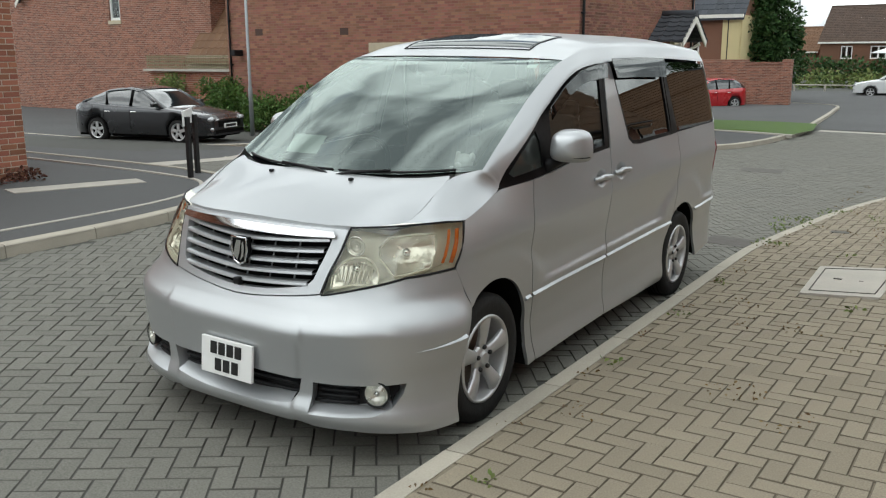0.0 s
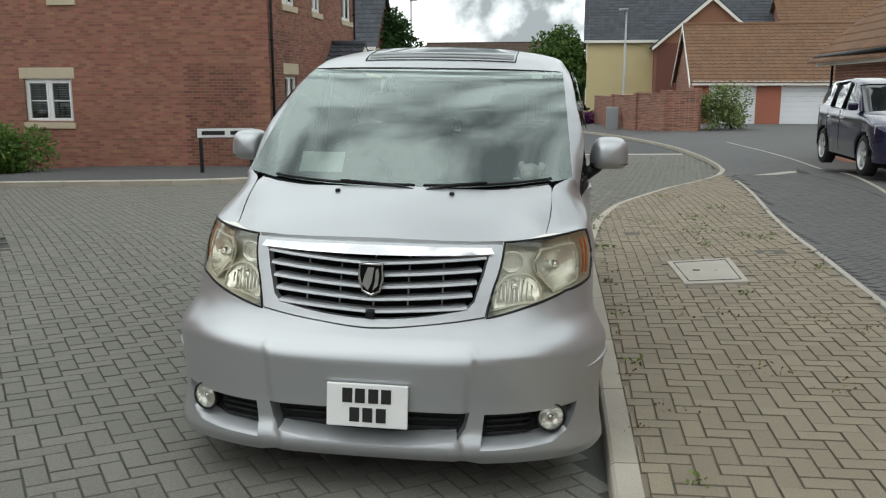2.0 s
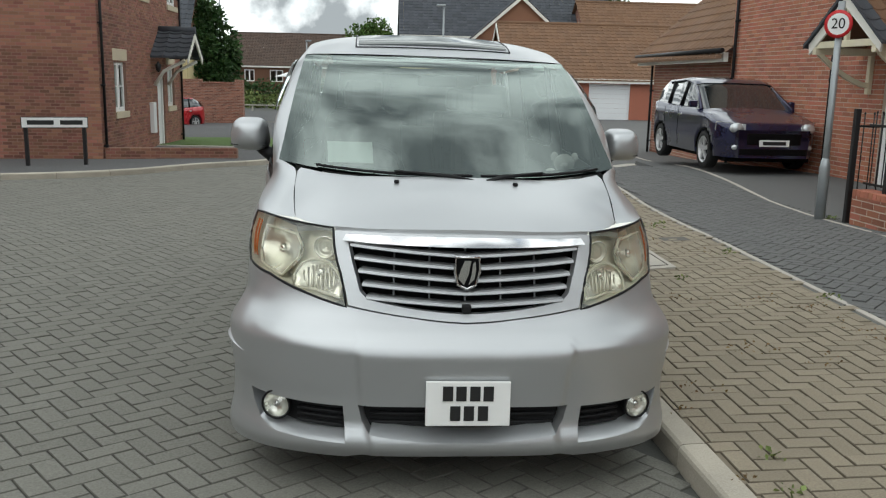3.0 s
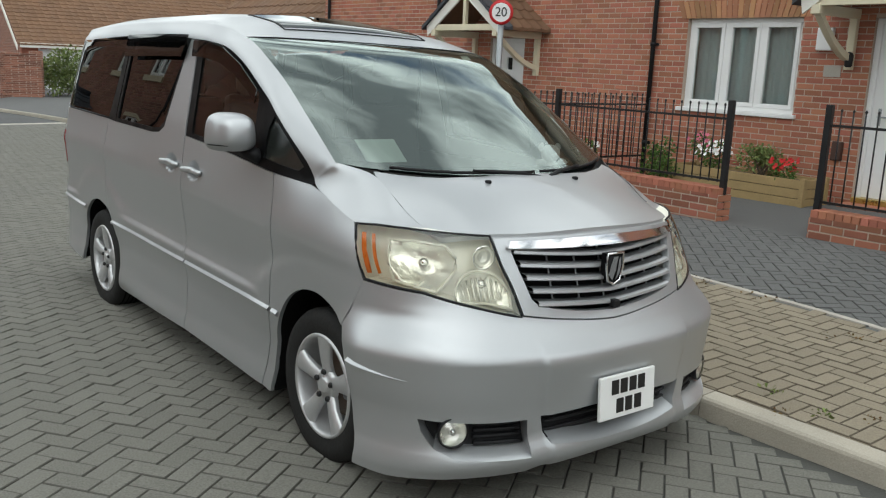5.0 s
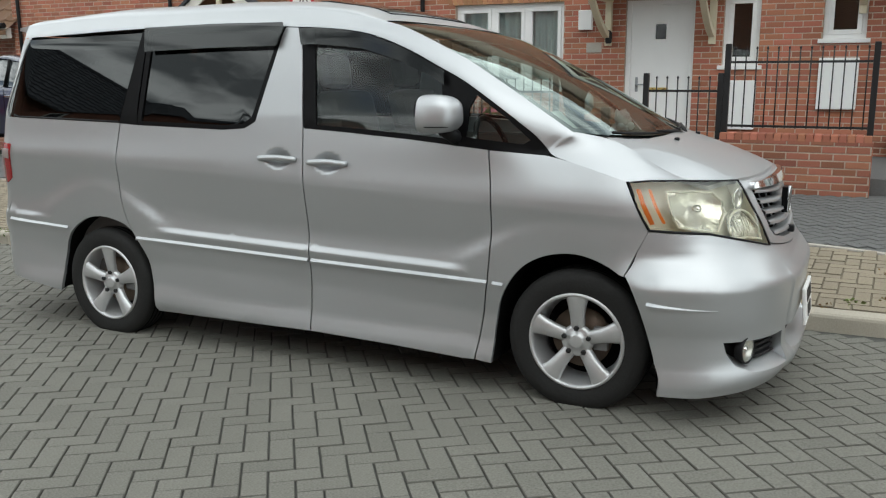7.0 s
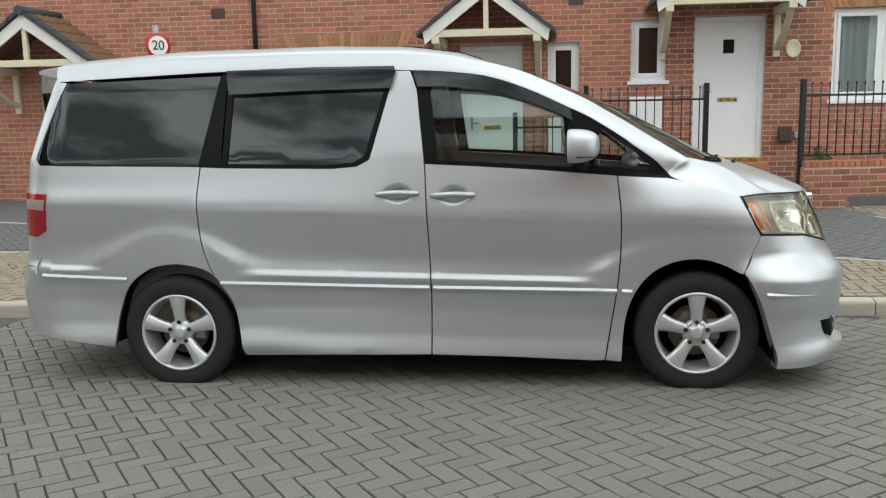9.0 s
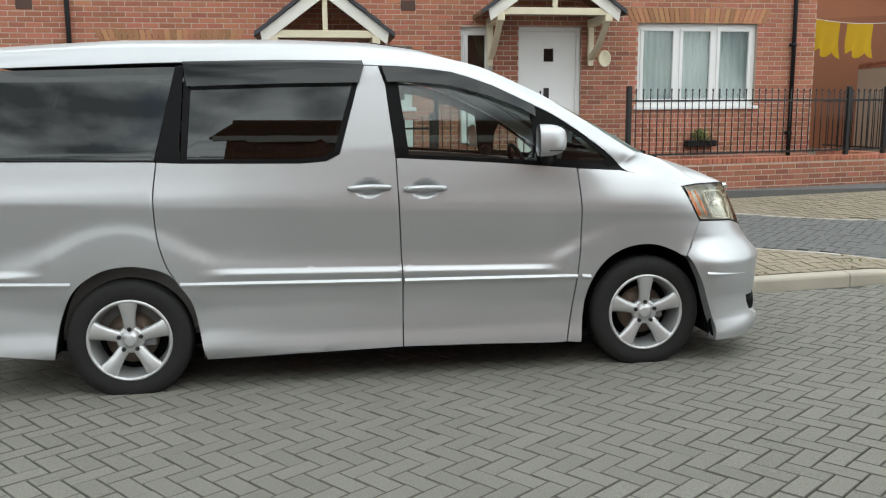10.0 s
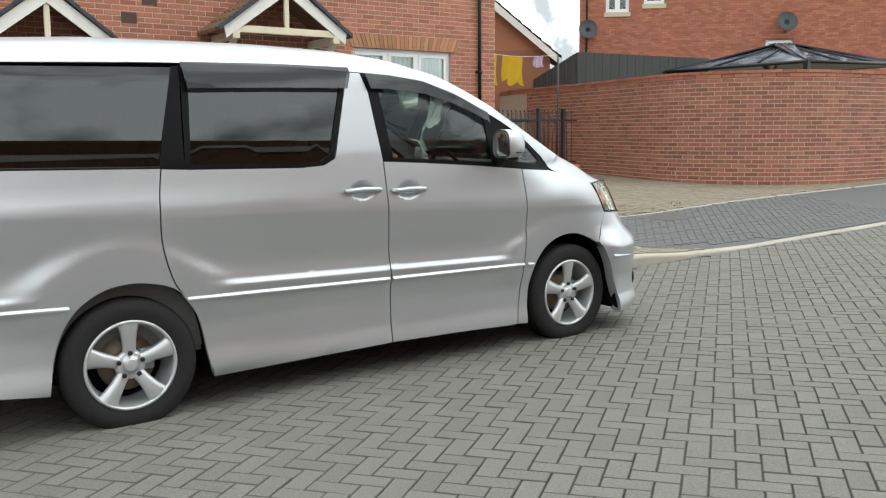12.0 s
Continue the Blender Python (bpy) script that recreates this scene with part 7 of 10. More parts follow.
bush("shrub", (7.15, 1.75, 0.5), (0.45, 0.45, 0.5), "small golden leaved shrub in the planter", LEAF_L, 6, 900, 0.05)
bush("shrub", (6.9, 3.05, 0.2), (0.6, 0.6, 0.75), "small green shrub beside the railing", LEAF, 7, 1300, 0.05)
flowers("flowers", (6.7, 4.3, 0.55), 0.2, 30, FLOWER_W, "white flowers beside the downpipe", 8)
flowers("flowers", (6.65, 4.65, 0.45), 0.13, 16, FLOWER_R, "red flowers beside the downpipe", 18)
bush("shrub", (6.8, 4.9, 0.05), (0.7, 0.7, 0.8), "small green shrub in the front garden", LEAF, 9, 1500, 0.05)
bush("plant_pot_shrub", (7.35, -4.3, 0.55), (0.3, 0.3, 0.4), "small potted plant beside the door", LEAF, 10, 500, 0.04)
wall_box("trough", -5.85, -5.35, 0.90, 1.0, 0.16, BLACK_PLASTIC, "black window trough hung on the railing", "trough")
bush("shrub", (7.75, -5.6, 0.98), (0.22, 0.42, 0.26), "small green plants in the trough", LEAF_L, 11, 500, 0.035)
tagged(mesh_ob("plant_pot", lathe(bmesh.new(), [(0.0, 0.0005), (0.0, 0.10), (0.24, 0.14), (0.25, 0.15), (0.23, 0.135), (0.2, 0.0005)], 18, "z", Matrix.Translation((7.35, -4.3, 0.42))), BLACK_PLASTIC), "dark plant pot beside the door", "plant pot")

# ---- curved boundary wall, right of the terrace ----
BW = smooth_line([(13.0, -11.6, 0), (10.5, -11.1, 0), (8.1, -10.65, 0), (6.9, -10.3, 0), (5.8, -10.1, 0), (4.9, -10.4, 0), (4.2, -11.0, 0), (3.85, -11.7, 0), (3.72, -12.6, 0), (3.68, -14.0, 0), (3.7, -17.0, 0), (3.7, -24.0, 0)], 8)
BW_S = [0.0]
for a, b in zip(BW, BW[1:]):
    BW_S.append(BW_S[-1] + (b - a).length)


def bend(u, out, z):
    """Coordinates along the curved wall."""
    i = min(len(BW) - 2, max(0, int(np.searchsorted(BW_S, u)) - 1))
    f = (u - BW_S[i]) / (BW_S[i + 1] - BW_S[i])
    p = BW[i].lerp(BW[i + 1], f)
    d = (BW[min(i + 2, len(BW) - 1)] - BW[max(i - 1, 0)]).normalized()
    n = Vector((d.y, -d.x, 0))
    if n.x * -1 + n.y * 0.6 < 0:
        n = -n
    return Vector((p.x + n.x * out, p.y + n.y * out, z))


bwall = thing("boundary_wall", "tall curved red brick boundary wall with brick coping", "brick wall", kind="structure")
bm = bmesh.new()
us = np.linspace(0, BW_S[-1], 140)
rows = [[bm.verts.new(bend(u, o, z)) for u in us] for o, z in ((0, 0.0), (0, 2.33), (-0.225, 2.33), (-0.225, 0.0))]
for a, b in zip(rows, rows[1:]):
    for i in range(len(us) - 1):
        bm.faces.new((a[i], a[i + 1], b[i + 1], b[i]))
bw_core = part("wall", fix(bm), MORTAR, bwall)
bm = bmesh.new()
n = int(BW_S[-1] / 0.226)
for k in range(n):
    a, b = BW_S[-1] * k / n + 0.005, BW_S[-1] * (k + 1) / n - 0.005
    place_box(bm, bend, a, b, -0.235, 0.012, 2.335, 2.40, 0)
    place_box(bm, bend, a + 0.1, b + 0.1, -0.245, 0.024, 2.405, 2.455, 0)
cop = part("coping_bricks", fix(bm), BRICK, bwall)
cop["kind"] = "stuff"
BRICK_JOBS.append((bw_core, bend, 1.5, BW_S[-1] - 4.0, 0.38, 2.33, [], BRICK, (10.5, 12.2)))

# garden beyond the wall: gazebo, fence, washing, houses
gaz = thing("gazebo", "dark glazed gazebo roof behind the brick wall", "gazebo")
bm = bmesh.new()
apex = Vector((7.35, -15.4, 3.36))
cn = [Vector((9.3, -13.2, 2.78)), Vector((5.4, -13.6, 2.80)), Vector((5.2, -17.8, 2.86)), Vector((9.2, -17.6, 2.84))]
cn = [c.lerp(Vector((apex.x, apex.y, c.z)), 0.12) for c in cn]
GAZ_MAT = material("smoked polycarbonate", (0.05, 0.055, 0.075), 0.12, var=0.15, scale=2.0)
for i in range(4):
    b2 = bmesh.new()
    a, b = cn[i], cn[(i + 1) % 4]
    vs = [b2.verts.new(p) for p in (a, b, apex + (b - a) * 0.08, apex - (b - a) * 0.08)]
    b2.faces.new(vs)
    r = bmesh.ops.extrude_face_region(b2, geom=b2.faces[:])
    for v in r["geom"]:
        if isinstance(v, bmesh.types.BMVert):
            v.co.z -= 0.03
    part("roof_panel", fix(b2), GAZ_MAT, gaz)
    for t in (0.0, 0.33, 0.66):
        b2 = bmesh.new()
        tube(b2, [a.lerp(b, t) + Vector((0, 0, 0.012)), apex.lerp(apex + (b - a) * 0.08, t) + Vector((0, 0, 0.012))], 0.022, 6)
        part("rafter", b2, BLACK_METAL, gaz)
    b2 = bmesh.new()
    tube(b2, [a, b], 0.04, 6)
    part("eaves_beam", b2, BLACK_METAL, gaz)
    part("post", box(cn[i].x - 0.05, cn[i].x + 0.05, cn[i].y - 0.05, cn[i].y + 0.05, 0.3, cn[i].z), BLACK_METAL, gaz)

fence = thing("timber_fence", "grey stained close-boarded garden fence", "fence", kind="structure")
FENCE = [Vector((13.73, -13.15, 2.72)), Vector((10.26, -11.79, 3.25)), Vector((8.73, -14.58, 3.10))]
boards = [(a.lerp(b, k / 32), a.lerp(b, (k + 0.94) / 32)) for a, b in zip(FENCE, FENCE[1:]) for k in range(32)]
for k, (p, q) in enumerate(boards):
    top = (p.z + q.z) / 2
    p, q = Vector((p.x, p.y, 0)), Vector((q.x, q.y, 0))
    bm = bmesh.new()
    nrm = Vector(((q - p).y, -(q - p).x, 0)).normalized() * 0.012 * (1 if k % 2 else 1.8)
    vs = [bm.verts.new(v) for v in (p - nrm + Vector((0, 0, 0.3)), q - nrm + Vector((0, 0, 0.3)), q - nrm + Vector((0, 0, top)), p - nrm + Vector((0, 0, top)), p + nrm + Vector((0, 0, 0.3)), q + nrm + Vector((0, 0, 0.3)), q + nrm + Vector((0, 0, top)), p + nrm + Vector((0, 0, top)))]
    for f in ((0, 1, 2, 3), (7, 6, 5, 4), (0, 4, 5, 1), (1, 5, 6, 2), (2, 6, 7, 3), (3, 7, 4, 0)):
        bm.faces.new([vs[i] for i in f])
    part("board", fix(bm), FENCE_WOOD, fence)

YELLOW = material("yellow cotton", (0.62, 0.40, 0.02), 0.9, var=0.1, scale=6.0)
LILAC = material("lilac cotton", (0.5, 0.36, 0.5), 0.9, var=0.1, scale=6.0)
line_a, line_b = Vector((10.75, -8.9, 3.25)), Vector((9.56, -10.56, 3.08))
bm = bmesh.new()
tube(bm, [line_a.lerp(line_b, t) - Vector((0, 0, 0.1 * math.sin(math.pi * t))) for t in np.linspace(0, 1, 9)], 0.006, 5)
tagged(mesh_ob("washing_line", bm, UPVC), "white washing line behind the wall", "washing line")
for p in (line_a, line_b):
    tagged(mesh_ob("line_post", tube(bmesh.new(), [p - Vector((0, 0, 2.8)), p + Vector((0, 0, 0.03))], 0.02, 8), FENCE_WOOD), "dark grey washing line post behind the wall", "post", group="washing line posts")
for t0, t1, h, mat_, nm in ((0.12, 0.34, 0.62, YELLOW, "yellow"), (0.40, 0.62, 0.58, YELLOW, "yellow"), (0.74, 0.84, 0.22, LILAC, "lilac")):
    bm = bmesh.new()
    g = []
    for j in range(7):
        row = []
        for i in range(13):
            t = t0 + (t1 - t0) * i / 12
            p = line_a.lerp(line_b, t) - Vector((0, 0, 0.1 * math.sin(math.pi * t) + h * j / 6 * (1 - 0.12 * math.sin(i * 0.9))))
            row.append(bm.verts.new(p + Vector((0.7, 0.6, 0)) * 0.05 * math.sin(i * 1.1 + j * 0.5) * j / 6))
        g.append(row)
    for a, b in zip(g, g[1:]):
        for i in range(12):
            f = bm.faces.new((a[i], a[i + 1], b[i + 1], b[i]))
            f.smooth = True
    tagged(mesh_ob("towel", bm, mat_), f"{nm} cloth pegged on the washing line", "washing", group="washing on the line")


def frame_house(name, o, deg, width, depth, z0, eave, ridge, label, wall_mat, roof_mat, openings=(), gable_front=False, brick=None, white_barge=True):
    """A house with a front wall at v = 0 seen from the road; u runs along it to the right. Openings are (u0, u1, z0, z1, lights)."""
    c, s = math.cos(radians(deg)), math.sin(radians(deg))

    def pf(u, out, z):
        return Vector((o[0] + c * u + s * out, o[1] + s * u - c * out, z))
    h = thing(name, label, "house", kind="structure")
    ops = [q[:4] for q in openings]
    w = part("wall", wall_mesh(bmesh.new(), 0, width, z0 - 1, eave, ops, 0.3, pf), wall_mat, h)
    bm = bmesh.new()
    for u in (0, width - 0.3):
        place_box(bm, pf, u, u + 0.3, -depth, -0.301, z0 - 1, eave)
    place_box(bm, pf, 0, width, -depth - 0.3, -depth, z0 - 1, eave)
    part("side_wall", fix(bm), wall_mat, h)
    if gable_front:
        bm = bmesh.new()
        q = [(0, eave), (width, eave), (width / 2, ridge)]
        lo, hi = [bm.verts.new(pf(u, 0, z)) for u, z in q], [bm.verts.new(pf(u, -depth, z)) for u, z in q]
        bm.faces.new(lo)
        bm.faces.new(hi[::-1])
        part("gable", fix(bm), wall_mat, h)
        gable_roof("roof", lambda u, out, z: pf(out, u, z), -depth - 0.1, 0.25, 0, width, eave, ridge, roof_mat, h, eave=0.3)
        for sgn in (0, 1):
            bm = bmesh.new()
            a, b = (0 - 0.3, eave - 0.3 * (ridge - eave) / (width / 2)), (width / 2, ridge)
            if sgn:
                a = (width + 0.3, a[1])
            q = [a, b, (b[0], b[1] - 0.26), (a[0], a[1] - 0.2)]
            lo, hi = [bm.verts.new(pf(u, 0.27, z)) for u, z in q], [bm.verts.new(pf(u, 0.24, z)) for u, z in q]
            bm.faces.new(lo)
            bm.faces.new(hi[::-1])
            for i in range(4):
                bm.faces.new((lo[i], lo[(i + 1) % 4], hi[(i + 1) % 4], hi[i]))
            part("barge_board", fix(bm), WHITE_PAINT, h)
    else:
        bm = bmesh.new()
        for u in (0, width - 0.3):
            q = [(-depth - 0.3, eave), (0, eave), (-(depth + 0.3) / 2, ridge)]
            lo, hi = [bm.verts.new(pf(u, v, z)) for v, z in q], [bm.verts.new(pf(u + 0.3, v, z)) for v, z in q]
            bm.faces.new(lo)
            bm.faces.new(hi[::-1])
            for i in range(3):
                bm.faces.new((lo[i], lo[(i + 1) % 3], hi[(i + 1) % 3], hi[i]))
        part("gable", fix(bm), wall_mat, h)
        gable_roof("roof", pf, -0.25, width + 0.25, -depth - 0.3, 0, eave, ridge, roof_mat, h, eave=0.3)
        bm = bmesh.new()
        place_box(bm, pf, -0.2, width + 0.2, 0.18, 0.32, eave - 0.24, eave - 0.06)
        part("gutter_board", fix(bm), WHITE_PAINT, h)
    for q in openings:
        win = part("window", bmesh.new(), UPVC, h)
        window("window", pf, *q[:4], "", lights=q[4], parent=win, sill=True, sill_mat=STONE, inner=q[5] if len(q) > 5 else "none", lintel=q[6] if len(q) > 6 else None)
    return h, pf, w


# houses behind the boundary wall
hb, hpf, hw = frame_house("house", (18.1, -19.1), 227, 16, 8, 0.6, 8.2, 11.0, "red brick house with satellite dishes", BRICK, TILE_G, [(0.9, 1.7, 5.5, 6.6, 2), (2.2, 2.9, 5.75, 6.6, 1), (8.2, 9.6, 5.9, 7.2, 2), (6.3, 7.2, 4.1, 4.45, 1)])
BRICK_JOBS.append((hw, hpf, 0, 12, 2.4, 6.3, [(0.9, 1.7, 5.5, 6.6), (2.2, 2.9, 5.75, 6.6), (8.2, 9.6, 5.9, 7.2), (6.3, 7.2, 4.1, 4.45)], BRICK, None))
pipe_down(hpf, 0.25, 1.0, 8.0, "black plastic downpipe on the far house")
DISH = material("dark satellite dish", (0.04, 0.045, 0.05), 0.5, var=0.1, scale=10.0)
for u, z in ((0.3, 4.9), (6.9, 5.0)):
    d = thing("satellite_dish", "dark satellite dish on the brick wall", "satellite dish", group="satellite dishes")
    p = hpf(u, 0.35, z)
    m = look(p, p + Vector((-0.6, 0.5, 0.35)))
    part("dish", lathe(bmesh.new(), [(0.05, 0.32), (0.0, 0.25), (-0.03, 0.13), (-0.04, 0.0005), (-0.05, 0.13), (-0.02, 0.26), (0.045, 0.325)], 24, "z", m @ Matrix.Diagonal((1, 1.1, -1, 1))), DISH, d)
    bm = bmesh.new()
    tube(bm, [hpf(u, 0.0, z - 0.3), hpf(u, 0.2, z - 0.35), p], 0.02, 6)
    part("arm", bm, DISH, d)
hg, gpf, gw = frame_house("house", (17.68, -7.58), 230.3, 7.4, 4, 0.6, 3.58, 6.73, "red brick gable end with white barge boards", BRICK, TILE_G, [], gable_front=True)

# ---- speed limit sign on its pole ----
sp = thing("speed_sign", "round twenty speed limit sign on a grey pole", "road sign")
SX, SY = 4.92, 4.26
gz = east_z(SX, SY)
part("pole", tube(bmesh.new(), [(SX, SY, gz - 0.1), (SX, SY, 2.62)], 0.038, 14), GALV, sp)
part("pole_base", tube(bmesh.new(), [(SX, SY, gz - 0.1), (SX, SY, gz + 0.62), (SX, SY, gz + 0.72)], 0.06, 14, radii=[0.06, 0.06, 0.04]), GALV, sp)
SIGN_RED = material("sign red", (0.5, 0.015, 0.02), 0.4, var=0.05, scale=8.0)
SIGN_WHITE = material("sign white", (0.78, 0.78, 0.77), 0.4, var=0.04, scale=8.0)
face_dir = Vector((-0.72, -0.70, 0)).normalized()
m = look((SX, SY, 2.37), Vector((SX, SY, 2.37)) - face_dir) @ Matrix.Translation((0, 0, 0.055))
part("plate", lathe(bmesh.new(), [(-0.012, 0.0005), (-0.012, 0.152), (0.0, 0.155), (0.0, 0.118), (0.0, 0.117)], 40, "z", m), SIGN_RED, sp)
part("plate_back", lathe(bmesh.new(), [(-0.014, 0.0005), (-0.014, 0.15)], 40, "z", m), BLACK_METAL, sp)
part("face", lathe(bmesh.new(), [(0.002, 0.118), (0.003, 0.0005)], 40, "z", m), SIGN_WHITE, sp)
part("bracket", box(-0.05, 0.05, -0.03, 0.03, -0.05, 0.0, 0.005, m), GALV, sp)


def text_mesh(name, words, size, m, mat, parent, depth=0.002, squeeze=1.0):
    cu = bpy.data.curves.new(name, "FONT")
    cu.body, cu.size, cu.extrude, cu.align_x, cu.align_y = words, size, depth, "CENTER", "CENTER"
    tmp = bpy.data.objects.new(name, cu)
    scene.collection.objects.link(tmp)
    dg = bpy.context.evaluated_depsgraph_get()
    me = bpy.data.meshes.new_from_object(tmp.evaluated_get(dg))
    bpy.data.objects.remove(tmp)
    me.materials.clear()
    me.materials.append(mat)
    ob = new(name, me)
    ob.parent = parent
    ob.matrix_local = m @ Matrix.Diagonal((squeeze, 1, 1, 1))
    return ob


text_mesh("numerals", "20", 0.165, m @ Matrix.Translation((0, 0, 0.006)), PLATE_INK, sp, squeeze=0.95)

# ---- manhole, covers and slabs in the paving ----
def cover(name, poly, zf, mat, label, lift, frame_mat=None):
    root = thing(name, label, "manhole cover", kind="")
    c = sum((Vector(p) for p in poly), Vector((0, 0))) / len(poly)
    bm = bmesh.new()
    top = [bm.verts.new((p[0], p[1], zf(*p) + lift)) for p in poly]
    low = [bm.verts.new((p[0], p[1], zf(*p) - 0.04)) for p in poly]
    bm.faces.new(top)
    for i in range(len(poly)):
        bm.faces.new((top[i], low[i], low[(i + 1) % len(poly)], top[(i + 1) % len(poly)]))
    part("surround", fix(bm), mat, root)
    if frame_mat:
        q = [c.lerp(Vector(p), 0.82) for p in poly]
        bm = bmesh.new()
        tube(bm, [(p.x, p.y, zf(p.x, p.y) + lift) for p in q], 0.006, 4, closed=True)
        part("frame", bm, frame_mat, root)
        for s in (-0.3, 0.3):
            part("key_hole", box(c.x + s * 0.3 - 0.03, c.x + s * 0.3 + 0.03, c.y - 0.012, c.y + 0.012, zf(c.x, c.y) + lift - 0.004, zf(c.x, c.y) + lift + 0.003), frame_mat, root)
    return root


IRON = material("rusted cast iron", (0.09, 0.08, 0.07), 0.7, metal=0.3, var=0.25, scale=12.0, bump=0.3)
cover("manhole_cover", [(1.70, 2.48), (2.28, 2.65), (2.26, 1.61), (1.745, 1.51)], east_z, CONC_PALE, "pale concrete manhole cover set in the paving", 0.022, IRON)
cover("stop_tap_cover", [(2.58, 3.1), (2.86, 3.1), (2.86, 2.88), (2.58, 2.88)], east_z, IRON, "small iron stop tap cover in the paving", 0.014)
cover("stop_tap_cover", [(1.42, 4.55), (1.6, 4.55), (1.6, 4.4), (1.42, 4.4)], east_z, IRON, "small iron stop tap cover in the paving", 0.014)
cover("concrete_slab", [(4.55, 13.2), (5.35, 13.6), (5.6, 13.0), (4.85, 12.5)], east_z, CONC_PALE, "pale concrete slab in the lane", 0.014)
cover("drain_grating", [(-5.3, 2.62), (-5.0, 2.45), (-5.2, 2.15), (-5.5, 2.35)], road_z, IRON, "iron road gully grating beside the kerb", 0.012)
cover("drain_grating", [(0.35, 4.1), (0.85, 4.1), (0.85, 3.6), (0.35, 3.6)], road_z, IRON, "iron road gully grating beside the kerb", 0.012)
cover("manhole_cover", [(-1.35, 11.5), (-0.65, 11.6), (-0.55, 10.9), (-1.25, 10.8)], road_z, IRON, "dark iron manhole cover in the road", 0.012)
cover("concrete_slab", [(-7.35, 0.8), (-6.95, 0.7), (-6.45, 2.2), (-6.85, 2.35)], west_z, CONC_PALE, "pale tactile slab in the footway", 0.010)
cover("lane_patch", [(2.6, -6.4), (3.0, -6.2), (3.05, -6.9), (2.65, -7.0)], east_z, IRON, "dark iron cover in the lane", 0.012)

# weeds in the joints
def weeds(name, spots, zf, label, seed, mat=LEAF_L, size=0.035):
    rnd = random.Random(seed)
    bm = bmesh.new()
    for x, y, r, n in spots:
        leaf_cloud(bm, [((x + rnd.uniform(-r, r), y + rnd.uniform(-r, r), zf(x, y) + 0.015), 0.03 + r * 0.35) for _ in range(4)], n, size, rnd, squash=0.35)
    return tagged(mesh_ob(name, bm, mat), label, "weeds", kind="stuff")


weeds("weeds", [(1.2, -0.6, 0.05, 20), (1.15, 1.6, 0.06, 26), (1.13, 3.4, 0.15, 60), (1.05, 4.6, 0.2, 90), (1.3, 6.0, 0.2, 70), (2.3, 4.6, 0.25, 90), (2.0, 5.2, 0.3, 60), (2.75, 4.0, 0.2, 40), (2.5, 5.8, 0.2, 50), (1.8, 3.0, 0.05, 14), (2.2, 3.5, 0.12, 30), (2.8, 6.8, 0.15, 40), (2.3, 8.4, 0.2, 50), (1.35, -2.2, 0.05, 24), (1.28, -2.5, 0.05, 18), (1.9, -3.4, 0.1, 20), (1.3, -4.2, 0.12, 26), (2.2, 1.2, 0.04, 10), (3.0, 0.4, 0.05, 16), (2.95, 2.2, 0.06, 24), (3.0, 4.2, 0.06, 24), (1.18, 0.6, 0.05, 20), (0.92, 5.0, 0.15, 60), (5.05, 4.2, 0.08, 60), (3.4, -7.6, 0.2, 16), (3.2, -9.5, 0.25, 16)], east_z, "small weeds and dry moss in the paving joints", 21)
weeds("dry_moss", [(x + 1.0, y, 0.12, 26) for x, y in zip(np.random.RandomState(4).uniform(0.2, 1.9, 40), np.random.RandomState(5).uniform(-3, 9, 40))] + [(1.14, y, 0.04, 14) for y in np.arange(-4, 9, 0.8)], east_z, "brown dry moss and leaf litter on the paving", 22, leaf_mat("dry litter", (0.16, 0.10, 0.04)), 0.022)

# ---- brown brick house north of the junction ----
SOUTH_THINGS = set(scene.objects)
S_Y = 15.3


def sfront(u, out, z):
    return Vector((u, S_Y - out, z))


def sside(u, out, z):
    return Vector((-6.86 + out, u, z))


S_OPEN = [(-13.50, -12.16, 0.72, 1.84), (-12.60, -11.92, 3.80, 5.1)]
S2_OPEN = [(16.45, 17.45, 0.62, 1.87), (16.4, 17.5, 3.62, 4.85), (18.9, 19.8, 3.6, 4.6), (20.5, 21.3, -0.62, 1.5), (21.7, 22.6, 0.55, 1.8), (22.0, 23.2, 3.55, 4.85)]
house_s = thing("house", "brown brick house with stone sills and dark pipes", "house", kind="structure")
solid_wall("wall", house_s, sfront, -19.6, -6.86, -1.3, 5.6, 0.3, BRICK_B, MORTAR_B, S_OPEN, near=(-9.2, -7.2), zb=-0.55, zt=5.3)
solid_wall("wall", house_s, sside, 15.301, 23.5, -1.6, 5.6, 0.3, BRICK_B, MORTAR_B, S2_OPEN, near=(15.4, 17.0), zb=-0.75, zt=5.3)
bm = bmesh.new()
place_box(bm, sfront, -19.6, -19.3, -8.2, -0.301, -1.3, 5.6)
place_box(bm, sfront, -19.6, -6.9, -8.5, -8.2, -1.6, 5.6)
part("wall_back", fix(bm), MORTAR_B, house_s)
gable_roof("roof", sfront, -19.9, -6.6, -8.4, 0, 5.6, 8.4, TILE_G, house_s)
window("window_5", sfront, *S_OPEN[0], "white two-light window with blinds and stone sill", lights=2, cross=True, sill_mat=STONE, lintel=0.28, inner="blind")
window("window_6", sfront, *S_OPEN[1], "white upper window with stone sill", lights=1, sill_mat=STONE, inner="none")
for k, q in enumerate(S2_OPEN):
    if k == 3:
        continue
    window(f"window_{7 + k}", sside, *q, "white two-light window with stone sill", lights=2, cross=k in (0, 4), sill_mat=STONE, lintel=0.28 if k in (0, 4) else None, inner="none")
d = thing("door_4", "white front door under a tiled canopy", "door", kind="structure")
bm = bmesh.new()
